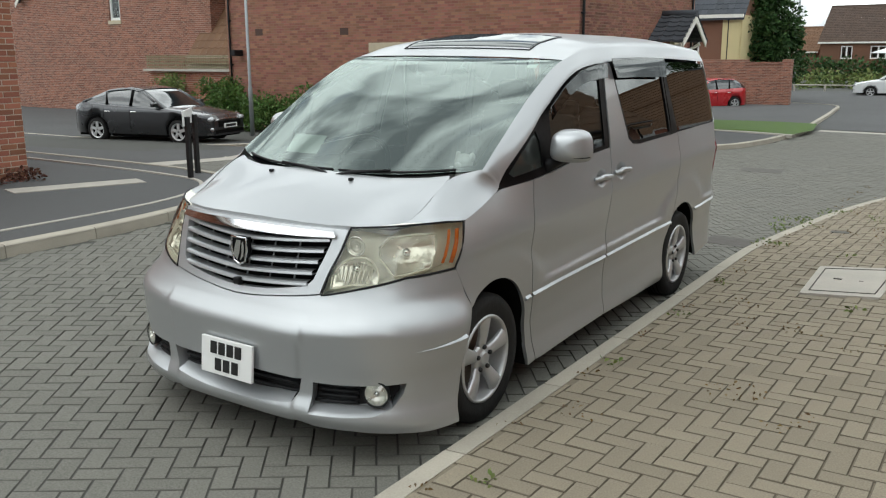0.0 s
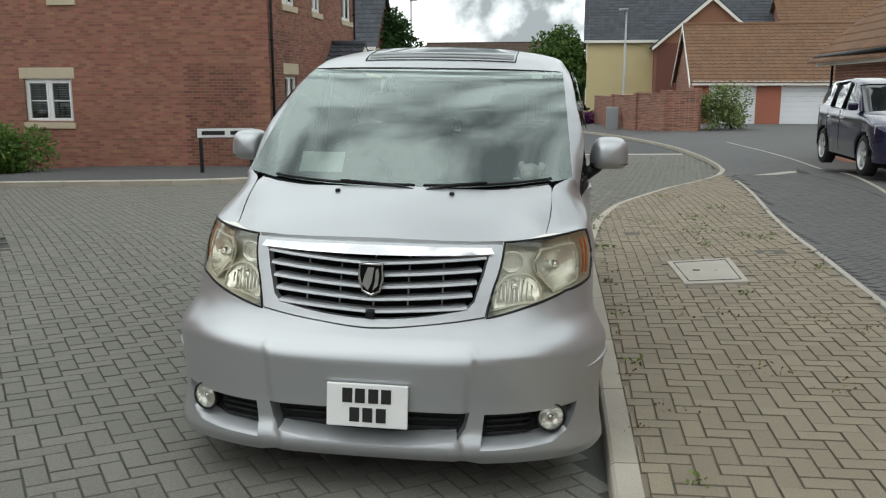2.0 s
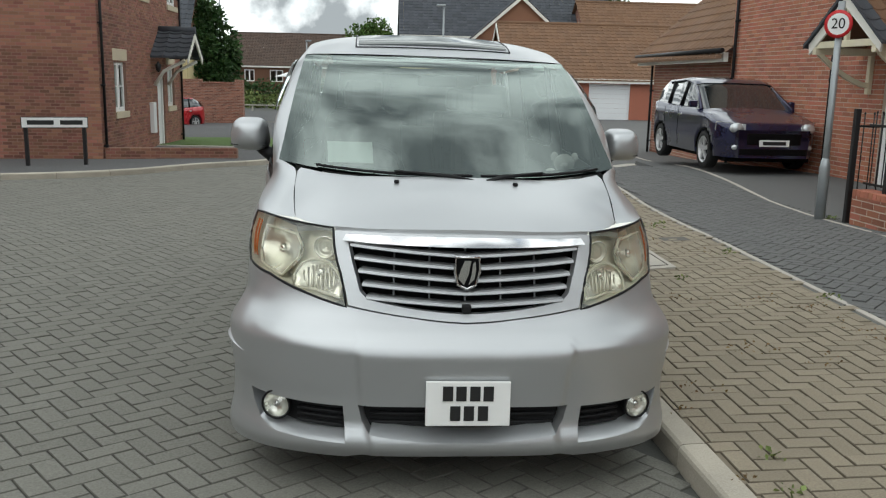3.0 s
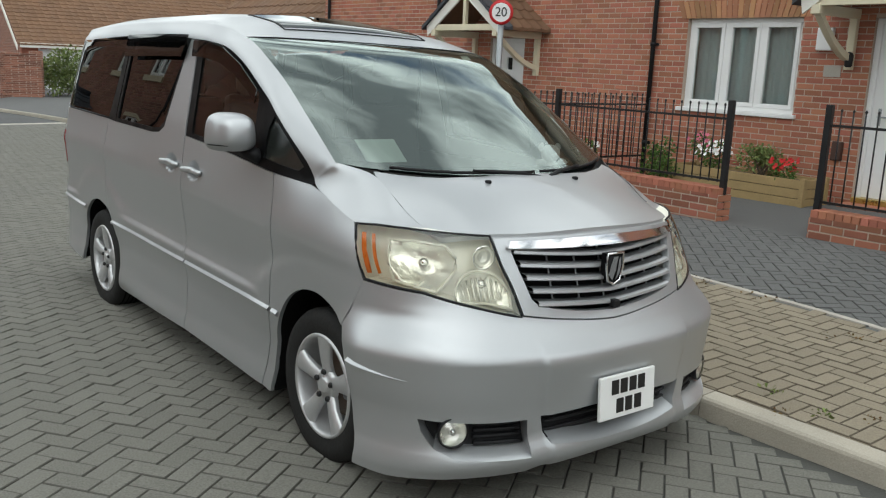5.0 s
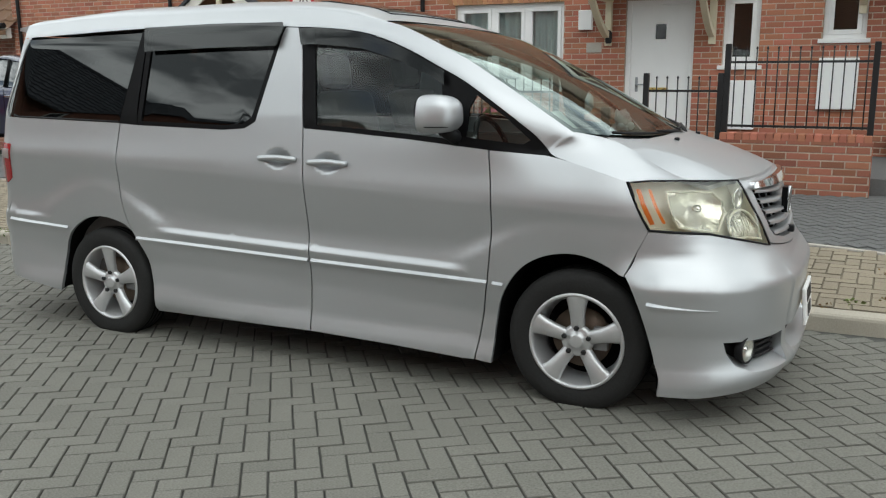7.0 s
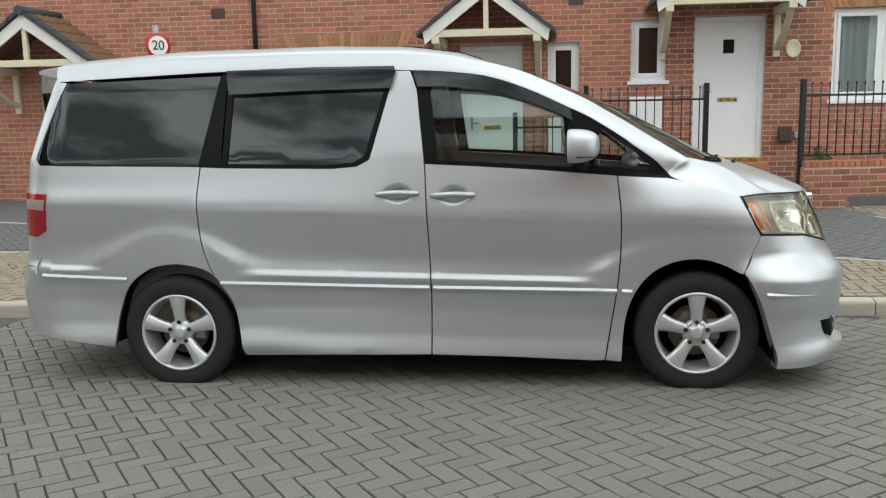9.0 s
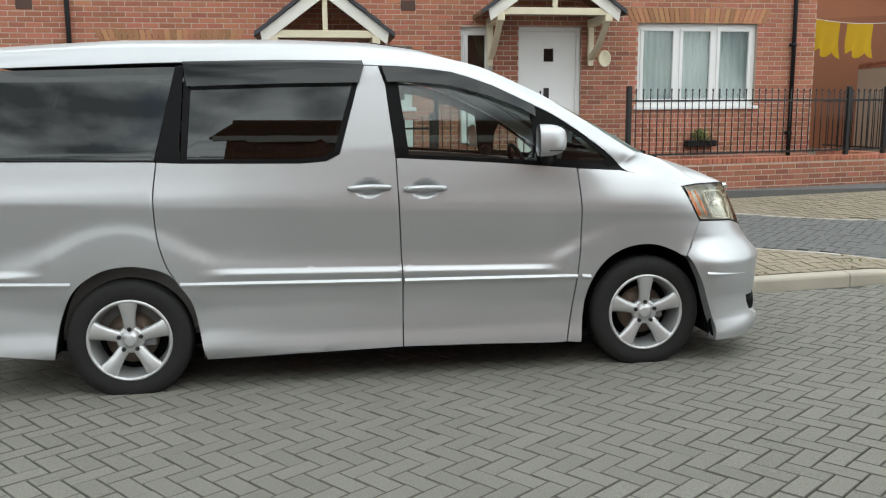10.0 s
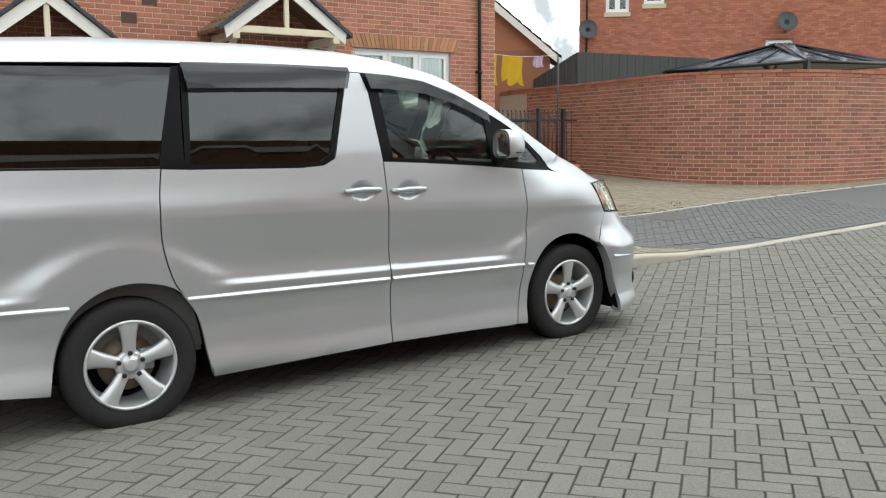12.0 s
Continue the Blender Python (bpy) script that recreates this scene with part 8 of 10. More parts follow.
place_box(bm, sside, 20.5, 21.3, -0.16, -0.1, -0.62, 1.5, 0.006)
part("door_leaf", fix(bm), UPVC, d)
bm = bmesh.new()
place_box(bm, sside, 20.5, 20.56, -0.1, -0.04, -0.62, 1.5, 0.004)
place_box(bm, sside, 21.24, 21.3, -0.1, -0.04, -0.62, 1.5, 0.004)
part("door_frame", fix(bm), UPVC, d)
pc = thing("door_canopy", "dark tiled gabled canopy over the side door", "canopy")
gable_roof("roof", lambda u, out, z: sside(20.9 + out, u, z), 0.0, 1.05, -0.95, 0.95, 2.05, 2.75, TILE_G, pc, course=0.2, eave=0.12)
bm = bmesh.new()
for s in (-1, 1):
    q = [(20.9 + s * 1.02, 1.98), (20.9, 2.72), (20.9, 2.52), (20.9 + s * 0.98, 1.82)]
    lo, hi = [bm.verts.new(sside(u, 1.04, z)) for u, z in q], [bm.verts.new(sside(u, 1.0, z)) for u, z in q]
    bm.faces.new(lo)
    bm.faces.new(hi[::-1])
    for i in range(4):
        bm.faces.new((lo[i], lo[(i + 1) % 4], hi[(i + 1) % 4], hi[i]))
part("barge_board", fix(bm), WHITE_PAINT, pc)
for s in (-0.8, 0.8):
    bm = bmesh.new()
    tube(bm, [sside(20.9 + s, 0.03, 1.2), sside(20.9 + s, 0.3, 1.6), sside(20.9 + s, 0.9, 1.9)], 0.05, 6)
    part("brace", bm, WHITE_PAINT, pc)
tagged(mesh_ob("wall_lantern", lathe(bmesh.new(), [(-0.14, 0.02), (-0.1, 0.06), (0.06, 0.09), (0.1, 0.05), (0.16, 0.01)], 8, "z", Matrix.Translation(sside(19.9, 0.2, 1.72))), BLACK_METAL), "black wall lantern beside the side door", "wall lamp")
bm = bmesh.new()
place_box(bm, sside, 19.55, 19.85, 0.004, 0.12, -0.1, 0.75, 0.01)
tagged(mesh_ob("meter_box", fix(bm), UPVC), "white meter box on the brown brick wall", "meter box")
pipe_down(sside, 15.42, -0.6, 5.5, "black downpipe on the house corner")
pipe_down(sside, 23.35, -0.9, 5.5, "black downpipe on the house end")
pipe_down(sfront, -19.42, -0.4, 5.5, "black downpipe on the house end")
for u, z in ((-14.52, 2.48), (-18.1, 2.52)):
    bm = bmesh.new()
    place_box(bm, sfront, u - 0.16, u + 0.16, 0.004, 0.016, z - 0.1, z + 0.1)
    tagged(mesh_ob("air_vent", fix(bm), WARM_DARK), "brown terracotta air vent", "vent")
low_p, low_n = along((-6.75, 15.35), (-3.9, 15.9))
lw = thing("garden_wall", "low brown brick garden wall", "garden wall", kind="structure")
solid_wall("wall", lw, lambda u, o, z: Vector((-6.8 + u * 0.98, 15.28 + 0.16 * u - o, z)), 0, 3.0, -1.0, -0.16, 0.22, BRICK_B, MORTAR_B, near=(0, 3), zb=-0.6)

# street name board: dark bars in place of its words
sg_ = thing("street_sign", "white street name board on two black posts", "street sign")
A, B = Vector((-7.62, 12.88, 0)), Vector((-6.58, 13.25, 0))
dirn = (B - A).normalized()
nrm = Vector((dirn.y, -dirn.x, 0))
zg = west_z(-7.1, 13.0)
for p in (A, B):
    part("post", box(p.x - 0.035, p.x + 0.035, p.y - 0.035, p.y + 0.035, zg - 0.2, zg + 0.98, 0.006), BLACK_METAL, sg_)
ang = math.atan2(dirn.y, dirn.x)
mb = Matrix.Translation((A + B) / 2 + Vector((0, 0, zg + 0.88)) + nrm * 0.05) @ Matrix.Rotation(ang, 4, "Z")
part("board", box(-0.62, 0.62, -0.012, 0.012, -0.10, 0.10, 0.004, mb), SIGN_WHITE, sg_)
part("board_edge", box(-0.635, 0.635, -0.008, 0.014, -0.115, 0.115, 0.004, mb), BLACK_METAL, sg_)
for x0, x1 in ((-0.52, -0.02), (0.10, 0.53)):
    part("bar", box(x0, x1, -0.017, -0.012, -0.045, 0.045, 0, mb), PLATE_INK, sg_)
# the same kind of board at the western corner
sg2 = thing("street_sign", "short white street name board on black posts", "street sign")
for p in ((-6.40, 2.71), (-6.88, 3.23)):
    z = west_z(*p)
    part("post", box(p[0] - 0.03, p[0] + 0.03, p[1] - 0.03, p[1] + 0.03, z - 0.2, z + 0.82, 0.006), BLACK_METAL, sg2)
mb2 = Matrix.Translation((-6.67, 2.94, west_z(-6.64, 2.97) + 0.80)) @ Matrix.Rotation(radians(-47), 4, "Z")
part("board", box(-0.42, 0.42, -0.012, 0.012, -0.10, 0.10, 0.004, mb2), SIGN_WHITE, sg2)
part("bar", box(-0.36, 0.34, -0.017, -0.012, -0.04, 0.04, 0, mb2), PLATE_INK, sg2)

for (x, y), (sx, sy, sz), seed, n in (((-14.8, 13.6), (3.4, 1.8, 1.15), 31, 5200), ((-13.0, 13.4), (2.3, 1.7, 1.1), 32, 4600), ((-17.2, 13.6), (2.4, 1.6, 1.25), 33, 3800), ((-18.9, 14.2), (1.8, 1.4, 1.7), 36, 2600)):
    bush("shrub", (x, y, west_z(x, y) - 0.05), (sx, sy, sz * 1.12), "dense green shrubs below the brick house", LEAF_B if seed == 32 else LEAF, seed, n + 1800, 0.11, lumps=22)
bush("shrub", (-22.8, 15.6, west_z(-22, 15)), (2.4, 1.4, 2.0), "pale feathery shrub beside the garden wall", LEAF_L, 34, 2600, 0.10, lumps=16)

# street lamp beside the shrubs: a plain tall pole
lamp_p = Vector((-14.9, 11.8, west_z(-14.9, 11.8)))
slamp = thing("street_lamp", "tall grey steel street lamp", "street lamp")
part("pole", tube(bmesh.new(), [lamp_p - Vector((0, 0, 0.1)), lamp_p + Vector((0, 0, 1.2)), lamp_p + Vector((0, 0, 1.3)), lamp_p + Vector((0, 0, 6.5))], 0.06, 12, radii=[0.06, 0.06, 0.042, 0.036]), GALV, slamp)
part("lantern", box(lamp_p.x - 0.1, lamp_p.x + 0.1, lamp_p.y - 0.5, lamp_p.y + 0.05, lamp_p.z + 6.48, lamp_p.z + 6.58, 0.03), GALV, slamp)
tagged(mesh_ob("wall_lamp", box(-19.05, -18.85, 14.9, 15.28, 1.78, 1.98, 0.03), BLACK_PLASTIC), "small dark box lamp on the brick wall", "wall lamp")

# ---- north-west house, lean-to and trellis wall ----
nw, nwpf, nww = frame_house("house", (-36.3, 18.2), 0, 12.6, 3, -0.6, 4.4, 9.9, "orange-brown brick gable house", BRICK_F, TILE_G, [(6.3, 7.05, 3.2, 4.35, 1)], gable_front=True)
part("wall", box(-56.0, -36.31, 18.2, 18.5, -0.6, 7.0), BRICK_F, nw)
lt = thing("lean_to_roof", "brown tiled roof between the two houses", "roof", kind="structure")
gable_roof("roof", lambda u, out, z: Vector((u, 17.6 - out, z)), -24.4, -19.7, -5.4, 0.0, 1.75, 5.3, TILE_O, lt, course=0.33, eave=0.25)
part("wall", box(-24.4, -19.7, 17.5, 17.7, -1, 1.75), MORTAR, lt)
gwl = thing("garden_wall", "brick garden wall with timber trellis", "garden wall", kind="structure")
solid_wall("wall", gwl, lambda u, o, z: Vector((u, 15.9 - o, z)), -24.6, -19.62, -1.0, 1.25, 0.22, BRICK, MORTAR, zb=-0.4)
bm = bmesh.new()
add_box(bm, -24.6, -19.62, 15.64, 15.94, 1.25, 1.33, 0.005)
part("coping", fix(bm), CONC_PALE, gwl)
tr = thing("trellis", "weathered timber trellis on the wall", "trellis")
TRELLIS = material("weathered trellis", (0.22, 0.2, 0.12), 0.85, var=0.2, scale=8.0)
for z in (1.40, 1.52, 1.64, 1.76):
    part("rail", box(-24.55, -19.65, 15.76, 15.79, z - 0.018, z + 0.018), TRELLIS, tr)
for k in range(40):
    x = -24.5 + k * 0.124
    part("slat", box(x - 0.014, x + 0.014, 15.79, 15.81, 1.34, 1.82), TRELLIS, tr)

# ---- western corner house ----
hwst, wpf, www = frame_house("house", (-8.4, -11.5), 90, 12.95, 8, -0.2, 4.6, 6.7, "red brick corner house", BRICK, TILE_O, [])
east_side = lambda u, o, z: Vector((-8.15 + o, 1.45 - u, z))
solid_wall("side_wall", hwst, east_side, 0.0, 6.0, -0.5, 4.5, 0.25, BRICK, MORTAR, [], near=(0, 1.4), zb=0.1, zt=4.4)
bm = bmesh.new()
rnd = random.Random(77)
leaf_cloud(bm, [((-8.15, 1.0, 0.26), 0.26), ((-7.9, 0.7, 0.24), 0.22), ((-8.0, 1.35, 0.24), 0.2)], 420, 0.075, rnd, squash=0.5)
tagged(mesh_ob("leaf_heap", bm, leaf_mat("dead leaf", (0.10, 0.045, 0.03))), "heap of dead brown leaves at the wall foot", "leaves", kind="stuff")

# ---- garages, far houses ----
GARAGE_DOOR = material("white garage door", (0.76, 0.77, 0.78), 0.45, var=0.05, scale=1.5)
GY = 41.0
gar = thing("garage_block", "brick garages with white doors and brown tiled roof", "garage", kind="structure")
G_OPEN = [(7.05, 9.38, -1.9, 1.10), (10.58, 12.82, -1.9, 1.10), (14.1, 16.4, -1.9, 1.10), (17.6, 19.9, -1.9, 1.10)]
gfront = lambda u, out, z: Vector((u, GY - out, z))
part("wall", wall_mesh(bmesh.new(), 6.3, 22.0, -2.0, 1.35, G_OPEN, 0.3, gfront), BRICK, gar)
bm = bmesh.new()
add_box(bm, 6.3, 6.6, GY + 0.301, GY + 9, -2, 1.35)
q = [(GY, 1.35), (GY + 9.0, 1.35), (GY + 4.6, 4.3)]
lo, hi = [bm.verts.new((6.3, y, z)) for y, z in q], [bm.verts.new((6.6, y, z)) for y, z in q]
bm.faces.new(lo)
bm.faces.new(hi[::-1])
part("gable_wall", fix(bm), BRICK_F, gar)
gable_roof("roof", gfront, 6.1, 22.2, -9.2, 0, 1.42, 4.35, TILE_O, gar)
bm = bmesh.new()
add_box(bm, 6.2, 22.1, GY - 0.33, GY - 0.2, 1.08, 1.30)
part("gutter_board", fix(bm), WHITE_PAINT, gar)
for s in (0, 1):
    bm = bmesh.new()
    yy = GY - 0.35 if s == 0 else GY + 9.5
    q = [(yy, 1.16), (GY + 4.6, 4.36), (GY + 4.6, 4.12), (yy, 0.95)]
    lo, hi = [bm.verts.new((6.08, y, z)) for y, z in q], [bm.verts.new((6.04, y, z)) for y, z in q]
    bm.faces.new(lo)
    bm.faces.new(hi[::-1])
    for i in range(4):
        bm.faces.new((lo[i], lo[(i + 1) % 4], hi[(i + 1) % 4], hi[i]))
    part("barge_board", fix(bm), WHITE_PAINT, gar)
for a, b, c, e in G_OPEN:
    bm = bmesh.new()
    n = 9
    for k in range(n):
        place_box(bm, gfront, a + 0.06, b - 0.06, -0.14, -0.10, -1.25 + 2.28 * k / n + 0.006, -1.25 + 2.28 * (k + 1) / n)
    place_box(bm, gfront, a, a + 0.06, -0.16, -0.06, -1.25, 1.10)
    place_box(bm, gfront, b - 0.06, b, -0.16, -0.06, -1.25, 1.10)
    place_box(bm, gfront, (a + b) / 2 - 0.05, (a + b) / 2 + 0.05, -0.1, -0.05, -0.6, -0.55)
    part("garage_door", fix(bm), GARAGE_DOOR, gar)
g2, g2pf, _ = frame_house("garage_block", (13.0, 51.5), 0, 20, 8, -1.3, 3.4, 6.4, "far brown tiled garage roof", BRICK_F, TILE_O)

# garage annexe at the terrace end
ann = thing("annexe", "pinkish brick garage annexe with brown tiled roof", "garage", kind="structure")
solid_wall("wall", ann, lambda u, o, z: Vector((7.9 - 0.03 * u - o, u, z)), 13.0, 19.2, -1.6, 2.2, 0.3, BRICK_P, MORTAR, zb=-0.8)
part("end_wall", box(7.62, 14.0, 18.9, 19.2, -1.6, 2.2), BRICK_F, ann)
bm = bmesh.new()
q = [(7.35, 2.2), (14.0, 2.2), (10.6, 4.8)]
lo, hi = [bm.verts.new((x, 19.2, z)) for x, z in q], [bm.verts.new((x, 18.9, z)) for x, z in q]
bm.faces.new(lo)
bm.faces.new(hi[::-1])
part("gable", fix(bm), BRICK_F, ann)
gable_roof("roof", lambda u, out, z: Vector((7.42 - 0.02 * u + 0.1 - out, u, z)), 12.95, 19.5, -6.6, 0.1, 2.25, 5.2, TILE_O, ann)
bm = bmesh.new()
add_box(bm, 6.88, 6.98, 13.02, 19.4, 1.88, 2.08)
part("gutter_board", fix(bm), WHITE_PAINT, ann)
bm = bmesh.new()
tube(bm, [(6.85, 13.05, 2.12), (6.85, 19.45, 2.12)], 0.055, 8)
part("gutter", bm, BLACK_PLASTIC, ann)
pipe_down(lambda u, o, z: Vector((7.28 - o, u, z)), 19.1, -0.7, 2.1, "black downpipe on the annexe")

# pink boundary walls along the far street
PW_PTS = [(5.7, 35.2), (4.4, 35.9), (3.3, 38.5), (2.3, 42.2), (1.4, 47.0)]
pwl = thing("boundary_wall", "pinkish brick boundary wall stepping down the street", "brick wall", kind="structure")
for k, (a, b) in enumerate(zip(PW_PTS, PW_PTS[1:])):
    pf, n = along(a, b)
    z = base_z((a[1] + b[1]) / 2)
    bm = bmesh.new()
    place_box(bm, pf, 0, n, -0.22, 0, z - 0.4, z + 2.0 - 0.05 * k)
    part("wall", fix(bm), BRICK_F, pwl)
    bm = bmesh.new()
    place_box(bm, pf, -0.02, n, -0.25, 0.03, z + 2.0 - 0.05 * k, z + 2.08 - 0.05 * k, 0.01)
    part("coping", fix(bm), BRICK_F, pwl)
    bm = bmesh.new()
    place_box(bm, pf, -0.2, 0.25, -0.3, 0.06, z - 0.4, z + 2.2 - 0.05 * k, 0.01)
    part("pier", fix(bm), BRICK_F, pwl)
ub = tagged(mesh_ob("utility_cabinet", box(1.95, 2.55, 40.4, 40.8, base_z(40.5) - 0.2, base_z(40.5) + 1.35, 0.03), GALV), "grey steel utility cabinet beside the wall", "utility cabinet")
bush("shrub", (6.9, 36.2, east_z(6.5, 36.2) - 0.05), (2.6, 2.0, 2.9), "tall feathery green shrub beside the garages", LEAF_L, 41, 4200, 0.14, lumps=20)
bush("shrub", (0.9, 48.0, -1.4), (2.2, 1.6, 1.2), "purple flowering shrub beside the street", leaf_mat("purple flower", (0.16, 0.03, 0.14), 0.03), 42, 2200, 0.12)
# lamp post before the cream house
lp = Vector((2.9, 43.5, base_z(43.5)))
sl2 = thing("street_lamp", "tall grey steel street lamp", "street lamp")
part("pole", tube(bmesh.new(), [lp, lp + Vector((0, 0, 1.2)), lp + Vector((0, 0, 1.3)), lp + Vector((0, 0, 6.4))], 0.06, 10, radii=[0.09, 0.09, 0.06, 0.05]), GALV, sl2)
part("lantern", box(lp.x - 0.4, lp.x + 0.1, lp.y - 0.1, lp.y + 0.1, lp.z + 6.4, lp.z + 6.5, 0.03), GALV, sl2)

# cream gable house with brick cross wing
hy, ypf, _ = frame_house("house", (0.9, 54.6), 0, 14.5, 8, -1.5, 3.95, 7.3, "cream rendered house with dark tiled roof", RENDER_Y, TILE_G, [])
hw2, xpf, _ = frame_house("house", (5.2, 51.6), 0, 6.4, 3.5, -1.5, 3.6, 6.4, "brick cross wing with gable roof", BRICK_B, TILE_G, [(3.0, 4.3, 2.0, 3.8, 2)], gable_front=True)
gable_w = lambda u, o, z: Vector((0.9 - o, 54.6 + u, z))
for k, (u, z, w_, h_) in enumerate(((3.6, 2.6, 0.7, 1.3), (3.2, -0.6, 0.8, 1.4), (6.0, -0.3, 0.6, 1.1))):
    window("window_20", gable_w, u, u + w_, z, z + h_, "small white window in the cream gable", lights=1, inner="none", sill=False, back=-0.05)
ch = tagged(mesh_ob("chimney", box(11.6, 12.4, 58.0, 58.8, 6.4, 8.6, 0.02), RENDER_Y), "cream chimney on the dark tiled roof", "chimney")
# cream house beyond the brown brick house
h2, h2pf, _ = frame_house("house", (-19.0, 42.0), 0, 8.3, 5, -1.3, 3.5, 6.6, "brick and cream house with grey tiled roof", BRICK_B, TILE_G, [(5.5, 6.2, 1.5, 2.8, 1)])
part("render_panel", box(-11.6, -10.68, 41.9, 41.98, -1.3, 3.3, 0.01), RENDER_Y, h2)
part("render_side", box(-10.69, -10.62, 42.0, 47, -1.3, 3.4, 0.01), RENDER_Y, h2)
pipe_down(lambda u, o, z: Vector((u, 41.98 - o, z)), -11.3, -1, 3.4, "black downpipe between brick and render")
# pink wall with cars on the drive, and grass
pw2 = thing("boundary_wall", "pinkish brick wall beside the drive", "brick wall", kind="structure")
part("wall", box(-9.3, -7.5, 38.9, 39.12, -1.6, 0.95, 0.01), BRICK_F, pw2)
part("wall", box(-12.5, -9.3, 38.95, 39.15, -1.6, 1.15, 0.01), BRICK_F, pw2)
part("coping", box(-9.35, -7.45, 38.85, 39.17, 0.95, 1.03, 0.01), BRICK_F, pw2)
part("pier", box(-7.7, -7.3, 38.8, 39.3, -1.6, 1.15, 0.015), BRICK_F, pw2)
poly_sheet("lawn", [(-2.6, 19.6), (-2.5, 21.6), (-3.0, 24.5), (-12, 25.5), (-12, 21.8)], west_z, GRASS, 0.6, "short green lawn beside the drive", "lawn", lift=0.02)
edging([(-2.5, 19.3), (-12, 21.5)], "edging_lawn", west_z, "pale edging of the lawn", width=0.2, lift=0.03)

# meadow, hedge, fence and far houses down the street
poly_sheet("meadow", [(-120, 56), (-4, 58), (40, 66), (120, 66), (120, 170), (-120, 170)], lambda x, y: base_z(y) + 0.02, MEADOW, 8.0, "rough green meadow beyond the street", "grass")
rnd = random.Random(90)
bm = bmesh.new()
leaf_cloud(bm, [((x, 66 + rnd.uniform(-2.5, 2.5), -1.1 + rnd.uniform(-0.2, 0.5)), rnd.uniform(0.7, 1.3)) for x in np.arange(-60, 24, 0.8)], 16000, 0.34, rnd, squash=0.7)
tagged(mesh_ob("hedge", bm, LEAF_L), "rough pale green hedge along the meadow", "hedge", kind="stuff")
rnd = random.Random(91)
bm = bmesh.new()
leaf_cloud(bm, [((x, 74 + rnd.uniform(-1, 1), -0.6 + rnd.uniform(-0.2, 0.6)), rnd.uniform(0.8, 1.4)) for x in np.arange(-30, 14, 0.9)], 9000, 0.36, rnd, squash=0.9)
tagged(mesh_ob("hedge", bm, LEAF_D), "dark green hedge before the far houses", "hedge", kind="stuff")
kr = thing("knee_rail", "low timber knee rail along the grass", "fence")
for k in range(30):
    x = -46 + k * 2.0
    y = 58.5 + 0.05 * (x + 46)
    part("post", box(x - 0.06, x + 0.06, y - 0.06, y + 0.06, -1.6, -0.85, 0.01), CONC_PALE, kr)
for a, b in ((-46, 12),):
    bm = bmesh.new()
    tube(bm, [(a, 58.5, -0.9), (b, 61.4, -0.9)], 0.05, 6)
    part("rail", bm, CONC_PALE, kr)
fh, fpf, _ = frame_house("house", (-19.2, 102), 0, 14.6, 11, -1.6, 2.4, 6.4, "long brown brick house with dark brown roof", BRICK_B, material("dark brown roof tile", (0.075, 0.05, 0.038), 0.9, var=0.2, scale=0.5, island=0.15), [(2.2, 3.4, 0.5, 1.9, 2), (5.2, 6.8, 0.5, 1.9, 2), (9.4, 10.6, 0.6, 1.9, 2), (12.0, 12.8, 0.8, 1.9, 1)])
fe = thing("timber_fence", "brown timber garden fence before the far houses", "fence", kind="structure")
for k in range(60):
    x = -44 + k * 1.2
    part("board", box(x, x + 1.17, 88.0, 88.08, -1.6, 0.55, 0), material("brown fence", (0.12, 0.065, 0.035), 0.9, var=0.2, scale=0.8) if k == 0 else bpy.data.materials["brown fence"], fe)
frame_house("house", (-32.4, 106), 0, 12, 9, -1.6, 1.4, 4.2, "low brick house with brown roof", BRICK_B, TILE_O, [])
par = thing("parasol", "white garden parasol beyond the hedge", "parasol")
part("canopy", lathe(bmesh.new(), [(1.15, 0.02), (0.9, 0.8), (0.55, 1.9), (0.5, 1.9), (0.85, 0.75), (1.1, 0.0005)], 8, "z", Matrix.Translation((-9.5, 86, 0.6))), SIGN_WHITE, par)
part("pole", tube(bmesh.new(), [(-9.5, 86, -1.6), (-9.5, 86, 1.7)], 0.04, 8), GALV, par)
tree("tree", (-10.6, 45.5, base_z(45)), 6.1, 2.4, "dense dark green garden tree", LEAF_D, 51, 15000, 0.26, trunk_h=0.12, narrow=0.9)
tree("tree", (-1.2, 66.0, base_z(66)), 6.2, 3.2, "broad green street tree beside the houses", LEAF, 52, 15000, 0.3, trunk_h=0.16)
tree("tree", (15.8, 60.0, -1.4), 10.8, 2.6, "green tree rising behind the roofs", LEAF_D, 53, 6000, 0.28, trunk_h=0.2)
tree("tree", (-26, 78, -1.5), 7.0, 3.0, "green tree beyond the meadow", LEAF, 54, 5000, 0.32, trunk_h=0.15)
for k, (x, y, h, tx) in enumerate(((-12.5, 62.0, 9.0, 0.5), (-7.0, 72.0, 5.6, 0.4))):
    s3 = thing("street_lamp", "tall grey steel street lamp", "street lamp")
    b = Vector((x, y, -1.5))
    part("pole", tube(bmesh.new(), [b, b + Vector((0, 0, h))], 0.07, 8, radii=[0.11, 0.06]), GALV, s3)
    part("lantern", box(x - 0.1, x + tx, y - 0.12, y + 0.12, b.z + h, b.z + h + 0.12, 0.03), GALV, s3)


